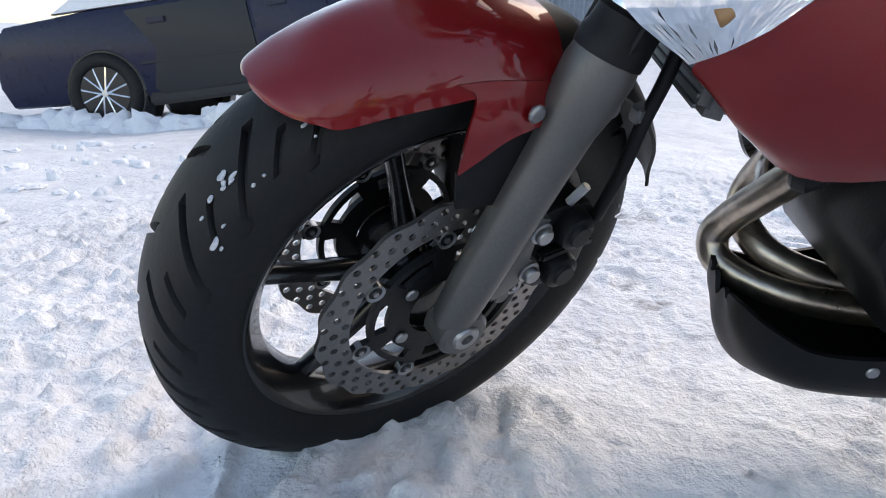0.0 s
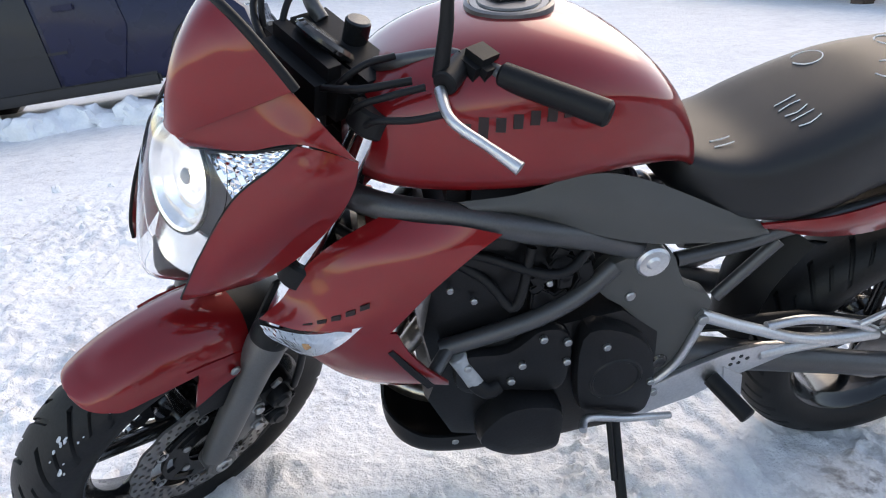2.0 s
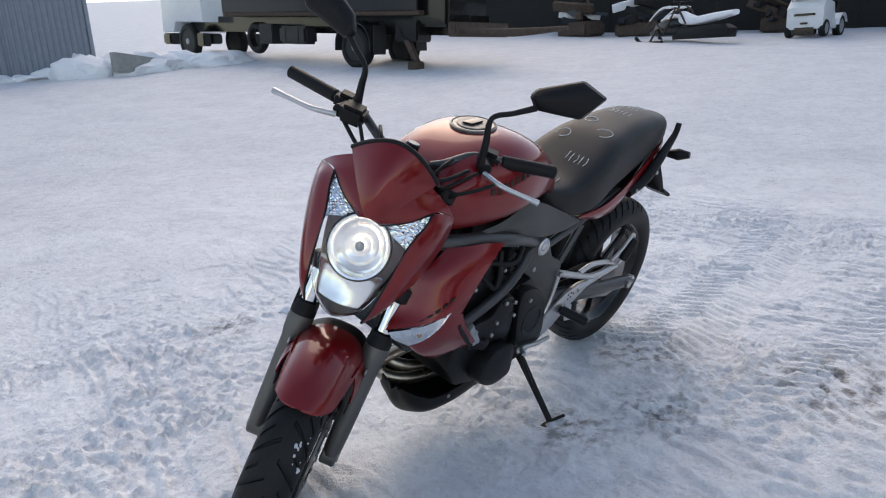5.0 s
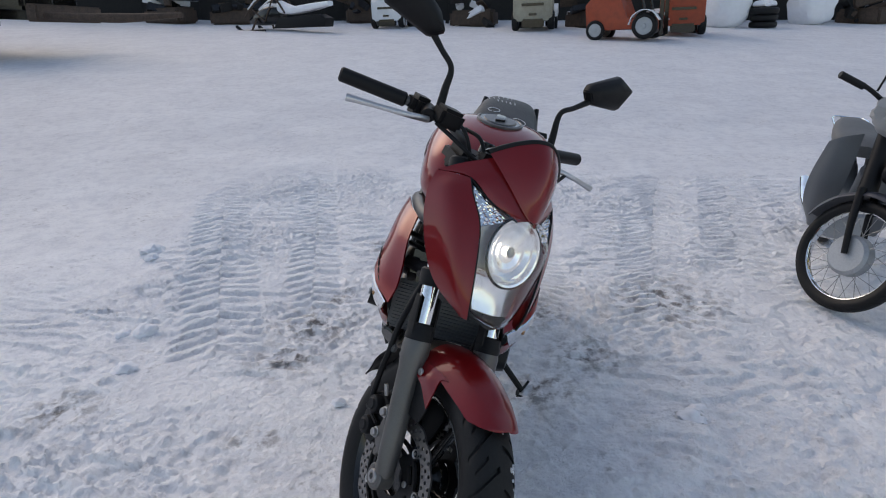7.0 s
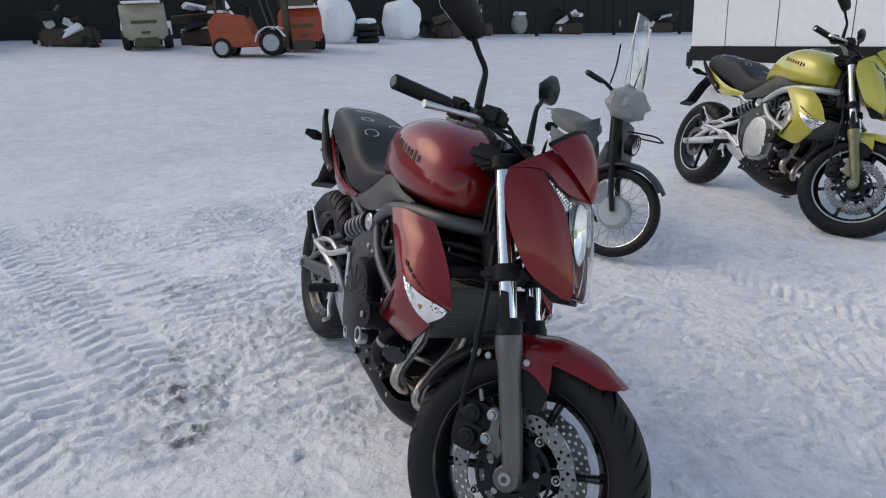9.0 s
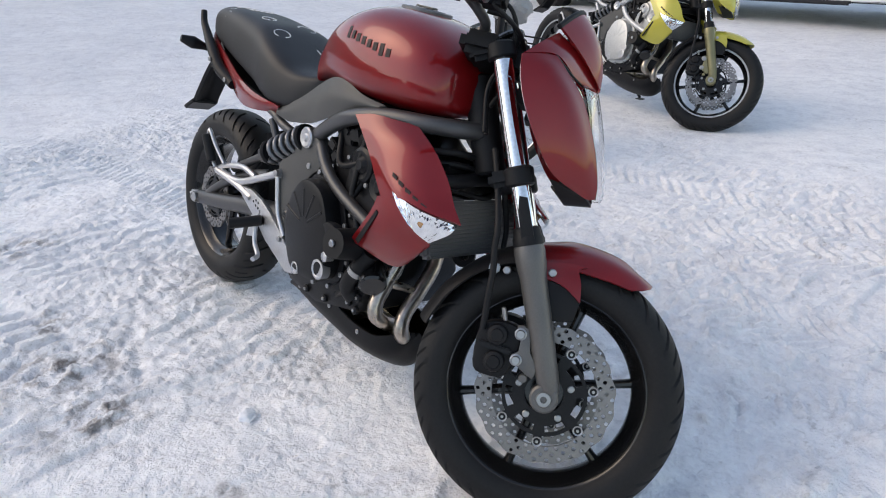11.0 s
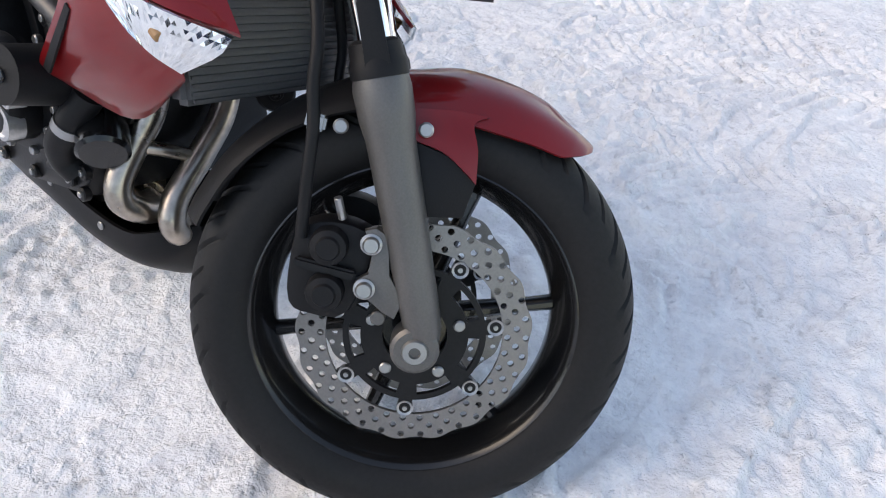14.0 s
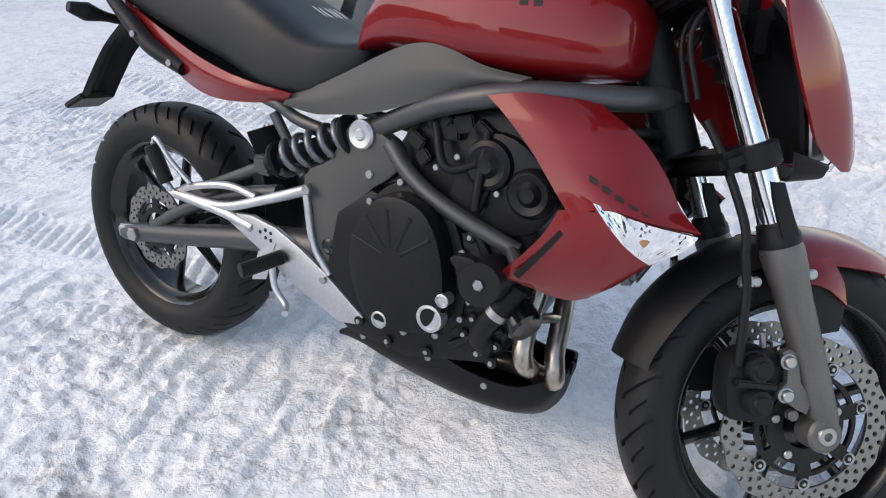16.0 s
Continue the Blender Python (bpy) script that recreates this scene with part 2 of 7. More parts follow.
def faceted(rows, nu, nv, depth, seed=1):
    """A panel between two or more rows of points, broken into small tilted facets like a lamp reflector."""
    rnd = random.Random(seed)
    cols = [spline(r, 6) for r in rows]
    def at(u, v):
        def on_line(line, q):
            q *= len(line) - 1
            k = min(int(q), len(line) - 2)
            return line[k].lerp(line[k + 1], q - k)
        return on_line([on_line(c, v) for c in cols], u)
    mid = at(0.5, 0.5)
    nrm = (at(0.55, 0.5) - mid).cross(at(0.5, 0.55) - mid).normalized()
    if nrm.x < 0:
        nrm = -nrm
    bm = bmesh.new()
    g = [[bm.verts.new(at(i / nu, j / nv)) for j in range(nv + 1)] for i in range(nu + 1)]
    back = [[bm.verts.new(at(i / nu, j / nv) - nrm * (depth + 0.003)) for j in range(nv + 1)] for i in range(nu + 1)]
    for i in range(nu):
        for j in range(nv):
            c = bm.verts.new((g[i][j].co + g[i + 1][j + 1].co + g[i + 1][j].co + g[i][j + 1].co) / 4 + nrm * depth * rnd.uniform(-1, 1))
            ring = (g[i][j], g[i + 1][j], g[i + 1][j + 1], g[i][j + 1])
            for k in range(4):
                bm.faces.new((ring[k], ring[(k + 1) % 4], c))
            bm.faces.new((back[i][j], back[i][j + 1], back[i + 1][j + 1], back[i + 1][j]))
    for j in range(nv):
        for i in (0, nu):
            bm.faces.new((g[i][j], g[i][j + 1], back[i][j + 1], back[i][j]))
    for i in range(nu):
        for j in (0, nv):
            bm.faces.new((g[i][j], g[i + 1][j], back[i + 1][j], back[i][j]))
    return bm


# ---- motorcycle ----
def bolt_parts(name, spec, mat, parent, m=None):
    """Bolts one by one; spec: places, radius, depth along y and, at will, the number of sides."""
    points, r, depth, *sides = spec
    for p in points:
        part(name, rod(p, Vector(p) + Vector((0, depth, 0)), r, sides[0] if sides else 10, None, r * 0.25), mat, parent, "", m)


RAKE = radians(24.5)
AXIS = Vector((-math.sin(RAKE), 0, math.cos(RAKE)))
FRONT_AXLE = Vector((1.465, 0, 0.281))
HEAD = Vector((1.396, 0, 0.287))


def steering(degrees):
    return Matrix.Translation(HEAD) @ Matrix.Rotation(radians(degrees), 4, AXIS) @ Matrix.Translation(-HEAD)


def tyre_mesh(R, half, bead, grooves):
    """A tyre round the y axis; slanted grooves with steep walls are cut into the tread."""
    us = sorted(set([-1 + i / 12 for i in range(25)] + [q * w for q in (-1, 1) for w in (0.06, 0.075, 0.36, 0.375, 0.70, 0.715, 0.86, 0.875)]))
    prof = []
    for u in us:
        prof.append((R - (R - bead) * 0.62 * abs(u) ** 2.4, half * math.sin(u * 1.45) / math.sin(1.45), u))
    steps = [(-0.075, 0), (-0.055, 1), (0.055, 1), (0.075, 0), (0.2, 0), (0.33, 0), (0.43, 0), (0.445, 2), (0.535, 2), (0.55, 0), (0.66, 0), (0.79, 0)]
    pitch = 2 * math.pi / max(1, grooves or 30)
    rings = []
    for g in range(grooves or 30):
        for ph, cut in steps:
            ring = []
            for r, y, u in prof:
                side = 0.5 * min(1.0, max(0.0, (u + 0.06) / 0.12))
                a = pitch * (g + ph - side - 0.95 * abs(u) ** 1.25)
                d = 0.0
                if grooves and cut == 1 and 0.07 < abs(u) < 0.872:
                    d = 0.0065
                if grooves and cut == 2 and 0.37 < abs(u) < 0.712:
                    d = 0.0055
                ring.append(((r - d) * math.cos(a), y, (r - d) * math.sin(a)))
            a = pitch * (g + ph - 0.5 - 0.95)
            for r, y in ((bead + 0.012, half * 0.93), (bead, half * 0.80), (bead - 0.006, half * 0.70)):
                ring.append((r * math.cos(a), y, r * math.sin(a)))
            a = pitch * (g + ph - 0.95)
            for r, y in ((bead - 0.006, -half * 0.70), (bead, -half * 0.80), (bead + 0.012, -half * 0.93)):
                ring.append((r * math.cos(a), y, r * math.sin(a)))
            rings.append(ring)
    bm = bmesh.new()
    vs = [[bm.verts.new(p) for p in r] for r in rings]
    n = len(vs[0])
    for a, b in zip(vs, vs[1:] + vs[:1]):
        for k in range(n):
            m = (k + 1) % n
            bm.faces.new((a[k], a[m], b[m], b[k]))
    return bm


def rim_mesh(bead, half):
    p = [(bead + 0.004, half), (bead - 0.004, half + 0.002), (bead - 0.012, half - 0.004), (bead - 0.016, half - 0.016), (bead - 0.028, half - 0.028), (bead - 0.030, 0),
         (bead - 0.028, -half + 0.028), (bead - 0.016, -half + 0.016), (bead - 0.012, -half + 0.004), (bead - 0.004, -half - 0.002), (bead + 0.004, -half),
         (bead - 0.004, -half + 0.014), (bead - 0.018, -half + 0.03), (bead - 0.018, half - 0.03), (bead - 0.004, half - 0.014)]
    return lathe(p, 96, closed=True)


def spoke_mesh(a, r0, r1, wide, y):
    bm = bmesh.new()
    rings = []
    for t in (0, 0.25, 0.5, 0.75, 1):
        r = r0 + (r1 - r0) * t
        w = wide * (1.25 - 0.55 * t) if t < 0.8 else wide * 0.95
        h = 0.017 - 0.005 * t
        ring = []
        for k in range(10):
            q = 2 * math.pi * k / 10
            ring.append((r, y + h * math.sin(q), w * math.cos(q)))
        rings.append(ring)
    skin(bm, rings)
    bm.transform(Matrix.Rotation(-a, 4, "Y"))
    return bm


def disc_mesh(r0, r1, thick, cells, rows, petal, hole):
    """A drilled, wave-edged brake disc round the y axis."""
    bm = bmesh.new()
    dr = (r1 - r0) / rows
    def P(r, a, y):
        if r > r1 - 1e-6:
            r += petal * math.cos(a * cells / 4)
        return bm.verts.new((r * math.cos(a), y, r * math.sin(a)))
    cache = {}
    def grid(i, j, y):
        key = (i, j % (2 * cells), y)
        if key not in cache:
            cache[key] = P(r0 + dr * i / 2, math.pi * (j % (2 * cells)) / cells, y)
        return cache[key]
    for y in (-thick / 2, thick / 2):
        for i in range(rows):
            for j in range(cells):
                sh = 0
                edge = [(2 * i, 2 * j), (2 * i, 2 * j + 1), (2 * i, 2 * j + 2), (2 * i + 1, 2 * j + 2), (2 * i + 2, 2 * j + 2), (2 * i + 2, 2 * j + 1), (2 * i + 2, 2 * j), (2 * i + 1, 2 * j)]
                vs = [grid(a, b, y) for a, b in edge]
                if (i + j) % 2:
                    bm.faces.new(vs)
                    continue
                rc, ac = r0 + dr * (i + 0.5), 2 * math.pi * (j + 0.5) / cells
                ring = []
                for k in range(8):
                    q = math.radians(-135 + 0) - k * math.pi / 4
                    q = math.atan2((edge[k][1] - 2 * j - 1), (edge[k][0] - 2 * i - 1))
                    rr, aa = rc + hole * math.cos(q), ac + hole * math.sin(q) / rc
                    ring.append(bm.verts.new((rr * math.cos(aa), y, rr * math.sin(aa))))
                cache[("h", i, j, y)] = ring
                for k in range(8):
                    m = (k + 1) % 8
                    bm.faces.new((vs[k], vs[m], ring[m], ring[k]))
    for key in [k for k in cache if k[0] == "h" and k[3] < 0]:
        a, b = cache[key], cache[("h", key[1], key[2], thick / 2)]
        for k in range(8):
            bm.faces.new((a[k], a[(k + 1) % 8], b[(k + 1) % 8], b[k]))
    for i in (0, 2 * rows):
        for j in range(2 * cells):
            bm.faces.new((grid(i, j, -thick / 2), grid(i, j + 1, -thick / 2), grid(i, j + 1, thick / 2), grid(i, j, thick / 2)))
    return bm


def carrier_mesh(r0, r1, r2, arms, y):
    """A flat star plate: a slotted ring with one lug for each rivet."""
    bm = bmesh.new()
    cells = 14
    n = arms * cells
    levels = (r0, r0 + (r1 - r0) * 0.45, r0 + (r1 - r0) * 0.55, r0 + (r1 - r0) * 0.85, r1, r2)
    made = {}
    def at(i, k, side):
        key = (i, k % n, side)
        if key not in made:
            a = 2 * math.pi * (k % n) / n + 0.367 - math.pi / n
            made[key] = bm.verts.new((levels[i] * math.cos(a), y + 0.0035 * side, levels[i] * math.sin(a)))
        return made[key]
    def solid(i, k):
        if i < 0 or i > 4:
            return False
        q = (k % n) % cells
        if i == 4:
            return q in (0, 1, cells - 1)
        if i == 2:
            return not 3 <= q <= cells - 3
        return True
    for i in range(5):
        for k in range(n):
            if not solid(i, k):
                continue
            for side in (-1, 1):
                bm.faces.new((at(i, k, side), at(i + 1, k, side), at(i + 1, k + 1, side), at(i, k + 1, side)))
            for gone, p, q in ((solid(i - 1, k), (i, k), (i, k + 1)), (solid(i + 1, k), (i + 1, k), (i + 1, k + 1)), (solid(i, k - 1), (i, k), (i + 1, k)), (solid(i, k + 1), (i, k + 1), (i + 1, k + 1))):
                if not gone:
                    bm.faces.new((at(*p, -1), at(*q, -1), at(*q, 1), at(*p, 1)))
    return bm


def ring_of(n, r, y, phase=0.0):
    return [(r * math.cos(2 * math.pi * k / n + phase), y, r * math.sin(2 * math.pi * k / n + phase)) for k in range(n)]


def wheel(root, name, centre, R, half, bead, m, front):
    at = m @ Matrix.Translation(centre)
    w = new(name)
    w.parent = root
    w["label"] = "black cast wheel with a grooved road tyre"
    part("tyre", tyre_mesh(R, half, bead, 22), RUBBER, w, "black grooved road tyre", at, 32)
    part("rim", rim_mesh(bead, half * 0.74), GLOSSBLACK, w, "gloss black cast rim", at)
    part("hub", lathe([(0.02, -0.055), (0.045, -0.055), (0.05, -0.03), (0.034, -0.015), (0.034, 0.015), (0.05, 0.03), (0.045, 0.055), (0.02, 0.055)], 32), GLOSSBLACK, w, "", at)
    for k in range(6):
        part("spoke", spoke_mesh(radians(21 + 60 * k), 0.03, bead - 0.022, 0.0115, 0), GLOSSBLACK, w, "", at)
    sides = (-1, 1) if front else (-1,)
    for s in sides:
        y = 0.066 * s
        if front:
            d = part("brake_disc", disc_mesh(0.109, 0.1435, 0.005, 68, 3, 0.0022, 0.0044), STEEL, w, "drilled wave-edged steel brake disc", at @ Matrix.Translation((0, y, 0)))
            turn = Matrix.Rotation(-0.287 if s > 0 else 0.0, 4, "Y")
            part("carrier", carrier_mesh(0.040, 0.088, 0.108, 7, y), ENGINE, w, "black disc carrier with slots", at @ turn)
            for q in ring_of(7, 0.100, y, 0.367):
                o = lathe([(0.003, -0.006), (0.003, -0.003), (0.0065, -0.003), (0.0105, -0.005), (0.0105, 0.005), (0.0065, 0.003), (0.003, 0.003), (0.003, 0.006)], 14)
                part("rivet", o, BOLT, w, "bright steel rivet", at @ turn @ Matrix.Translation(q))
            bolt_parts("disc_bolt", (ring_of(5, 0.056, y + 0.003 * s, 0.5), 0.0075, 0.005 * s, 16), BOLT, w, m=at @ turn)
        else:
            d = part("brake_disc", disc_mesh(0.075, 0.109, 0.005, 48, 3, 0.0025, 0.004), STEEL, w, "drilled wave-edged steel brake disc", at @ Matrix.Translation((0, y - 0.012, 0)))
            part("carrier", carrier_mesh(0.04, 0.066, 0.078, 5, y - 0.012), ENGINE, w, "", at)
    if not front:
        part("sprocket", lathe([(0.05, 0.072), (0.09, 0.072), (0.092, 0.075), (0.09, 0.078), (0.05, 0.078)], 44), STEEL, w, "", at)
    return w


def tyre_crust(root, m):
    """Snow stuck to the tread of the front tyre."""
    rnd = random.Random(12)
    for k in range(18):
        a, u = radians(rnd.uniform(38, 66)) if k < 14 else radians(rnd.uniform(0, 360)), rnd.uniform(0.1, 0.9)
        w = 0.059 * math.sin(u * 1.45) / math.sin(1.45)
        r = 0.2885 - 0.077 * 0.62 * abs(u) ** 2.4
        o = bmesh.new()
        bmesh.ops.create_icosphere(o, subdivisions=2, radius=1)
        for v in o.verts:
            v.co *= 1 + 0.4 * noise.noise(v.co * 2 + Vector((k, 0, 0)))
        size = rnd.uniform(0.0010, 0.0036)
        t = Matrix.Translation(FRONT_AXLE + Vector((r * math.cos(a), w, r * math.sin(a)))) @ Matrix.Rotation(-a, 4, "Y") @ Matrix.Diagonal((0.0013, size * rnd.uniform(0.6, 1.4), size * rnd.uniform(0.8, 2.4), 1))
        part("snow_crust", o, CRUST, root, "", m @ t)


def arc_point(r, deg, y):
    a = radians(deg)
    return (FRONT_AXLE.x + r * math.cos(a), y, FRONT_AXLE.z + r * math.sin(a))


def fender(root, st, paint):
    f = new("front_mudguard")
    f.parent = root
    rows = []
    for deg, drop, half in ((61.2, 0.003, 0.012), (61.7, 0.008, 0.032), (63.0, 0.017, 0.047), (65.5, 0.028, 0.058), (68, 0.037, 0.065), (75, 0.044, 0.071), (84, 0.050, 0.076), (95, 0.050, 0.080), (104, 0.048, 0.082), (110, 0.046, 0.082)):
        rows.append([arc_point(0.313 - drop * abs(v) ** 2.2 + (0.006 if 70 < deg < 100 and abs(v) < 0.1 else 0), deg, half * math.copysign(abs(v) ** 0.75, v)) for v in (-1, -0.85, -0.6, -0.3, 0, 0.3, 0.6, 0.85, 1)])
    part("front_shell", shell(rows, 0.004), paint, f, "glossy painted mudguard front", st)
    rows = []
    for deg, drop in ((108, 0.046), (120, 0.034), (135, 0.028), (150, 0.026), (162, 0.026), (167, 0.026)):
        half = 0.078 if deg < 160 else 0.066
        rows.append([arc_point(0.312 - drop * abs(v) ** 2.2, deg, half * math.copysign(abs(v) ** 0.8, v)) for v in (-1, -0.8, -0.4, 0, 0.4, 0.8, 1)])
    part("rear_shell", shell(rows, 0.004), BLACK, f, "matt black mudguard rear", st)
    for s in (-1, 1):
        flap = [[arc_point(0.276, 88, 0.0745 * s), arc_point(0.275, 93, 0.0770 * s), arc_point(0.274, 97, 0.079 * s), arc_point(0.274, 107, 0.0805 * s)],
                [arc_point(0.264, 91, 0.0800 * s), arc_point(0.264, 95, 0.0815 * s), arc_point(0.263, 98, 0.083 * s), arc_point(0.263, 107, 0.084 * s)],
                [arc_point(0.238, 88.5, 0.089 * s), arc_point(0.243, 93.5, 0.0915 * s), arc_point(0.247, 98, 0.092 * s), arc_point(0.252, 107, 0.091 * s)],
                [arc_point(0.203, 86, 0.093 * s), arc_point(0.214, 91, 0.096 * s), arc_point(0.230, 98, 0.097 * s), arc_point(0.244, 108, 0.096 * s)]]
        part("side_flap", shell(flap, 0.004), paint, f, "", st)
        guard = plate([(arc_point(0.203, 86, 0)[0], arc_point(0.203, 86, 0)[2]), (arc_point(0.225, 95, 0)[0], arc_point(0.225, 95, 0)[2]), (arc_point(0.24, 106, 0)[0], arc_point(0.24, 106, 0)[2]),
                       (arc_point(0.16, 120, 0)[0], arc_point(0.16, 120, 0)[2]), (arc_point(0.162, 86, 0)[0], arc_point(0.162, 86, 0)[2])], 0.088 * s, 0.092 * s, 0.001)
        part("fork_guard", guard, BLACK, f, "matt black plastic fork guard", st)
        bolt_parts("fender_bolt", ([(1.410, 0.095 * s, 0.527), (1.321, 0.095 * s, 0.506)], 0.0085, 0.006 * s, 16), BOLT, f, m=st)
    return f


def fork(root, st):
    f = new("front_fork")
    f.parent = root
    up = AXIS
    for s in (-1, 1):
        base = FRONT_AXLE + Vector((0, 0.099 * s, 0))
        leg = base + Vector((0.012, 0, 0.004))
        tops = [(0.004, 0.012), (0.006, 0.019), (0.020, 0.0225), (0.06, 0.0240), (0.20, 0.0265), (0.245, 0.0275), (0.268, 0.031), (0.298, 0.032), (0.310, 0.030), (0.312, 0.027), (0.316, 0.026)]
        bm = lathe([(r, y) for y, r in tops], 28)
        bm.transform(Matrix.Translation(leg) @ up.to_track_quat("Y", "Z").to_matrix().to_4x4())
        part("slider", bm, FORK, f, "grey painted fork slider", st)
        part("dust_seal", lathe([(0.026, 0.0), (0.0315, 0.002), (0.0315, 0.016), (0.029, 0.022), (0.0275, 0.036), (0.0215, 0.040)], 28), BLACK, f, "black rubber dust seal", st @ Matrix.Translation(leg + up * 0.308) @ up.to_track_quat("Y", "Z").to_matrix().to_4x4())
        for q in (-1, 1):
            part("guard_tab", plate([(-0.012, 0), (0.014, 0), (0.012, 0.082), (-0.004, 0.088), (-0.010, 0.060)], -0.0025, 0.0025, 0.001), BLACK, f, "black plastic tab", st @ Matrix.Translation(leg + up * 0.322 + Vector((0, 0.027 * q, 0))) @ Matrix.Rotation(-RAKE, 4, "Y"))
        part("stanchion", rod(leg + up * 0.30, leg + up * 0.722, 0.0205, 28), CHROME, f, "polished chrome fork tube", st)
        b = lathe([(0.006, -0.006), (0.007, 0.002), (0.014, 0.002), (0.016, -0.001), (0.016, -0.04)], 24)
        b.transform(Matrix.Translation(base + Vector((0, 0.021 * s, 0))) @ Matrix.Scale(s, 4, (0, 1, 0)))
        part("axle_boss", rod(base - Vector((0, 0.022 * s, 0)), base + Vector((0, 0.019 * s, 0)), 0.029, 28), FORK, f, "grey axle boss", st)
        part("axle_nut", b, BOLT, f, "bright axle end", st)
        part("fork_clamp", rod(leg + up * 0.43, leg + up * 0.47, 0.031, 24), BLACK, f, "", st)
        part("top_clamp", rod(leg + up * 0.69, leg + up * 0.725, 0.030, 24), BLACK, f, "", st)
    lo = FRONT_AXLE + up * 0.45
    hi = FRONT_AXLE + up * 0.71
    tilt = Matrix.Rotation(-RAKE, 4, "Y")
    part("lower_yoke", block(lo.x - 0.015, 0, lo.z - 0.006, 0.07, 0.22, 0.034, 0.01, rot=tilt), BLACK, f, "black lower fork yoke", st)
    part("upper_yoke", block(hi.x - 0.015, 0, hi.z - 0.006, 0.075, 0.22, 0.028, 0.01, rot=tilt), BLACK, f, "", st)
    return f


def caliper(root, st, s):
    c = new("brake_caliper")
    c.parent = root
    c["label"] = "black twin piston brake caliper with a hose"
    y = 0.082 * s
    part("body", plate([(1.288, 0.345), (1.291, 0.384), (1.322, 0.402), (1.360, 0.402), (1.378, 0.383), (1.367, 0.299), (1.325, 0.286), (1.297, 0.295)], y - 0.030 * s, y + 0.018 * s, 0.009, smooth_n=3), BLACK, c, "", st)
    for x, z in ((1.328, 0.376), (1.336, 0.322)):
        part("piston_cover", lathe([(0.0, 0.026), (0.012, 0.026), (0.014, 0.022), (0.020, 0.020), (0.022, 0.014), (0.022, 0.0)], 24), BLACK, c, "", st @ Matrix.Translation((x, y + 0.016 * s, z)) @ Matrix.Scale(s, 4, (0, 1, 0)))
    part("bleed_nipple", rod((1.335, y + 0.018 * s, 0.408), (1.325, y + 0.026 * s, 0.432), 0.005, 8), BOLT, c, "", st)
    part("rib", block(1.330, y + 0.024 * s, 0.349, 0.07, 0.012, 0.012, 0.003), ENGINE, c, "", st)
    part("bracket", plate([(1.362, 0.404), (1.374, 0.410), (1.390, 0.404), (1.402, 0.36), (1.425, 0.335), (1.420, 0.31), (1.404, 0.315), (1.385, 0.325), (1.368, 0.330), (1.366, 0.345), (1.378, 0.356), (1.376, 0.380)], y + 0.014 * s, y + 0.028 * s, 0.003), FORK, c, "grey caliper bracket", st)
    for x, z in ((1.373, 0.391), (1.378, 0.338)):
        part("caliper_bolt", lathe([(0.0, 0.010), (0.008, 0.010), (0.0095, 0.008), (0.0095, 0.003), (0.0125, 0.002), (0.0125, 0.0)], 18), BOLT, c, "bright flanged bolt", st @ Matrix.Translation((x, y + 0.028 * s, z)) @ Matrix.Scale(s, 4, (0, 1, 0)))
    part("sensor_stud", rod((1.402, y + 0.012 * s, 0.305), (1.402, y + 0.024 * s, 0.305), 0.009, 16), FORK, c, "", st)
    part("hose", tube([(1.296, y + 0.024 * s, 0.378), (1.289, 0.113 * s, 0.44), (1.283, 0.115 * s, 0.50), (1.273, 0.115 * s, 0.543), (1.266, 0.112 * s, 0.591), (1.235, 0.085 * s, 0.68), (1.21, 0.06 * s, 0.74)], 0.007), BLACK, c, "black brake hose", st)
    part("hose_guide", block(1.284, 0.110 * s, 0.505, 0.022, 0.014, 0.018, 0.003), BOLT, c, "bright hose clip", st)
    return c


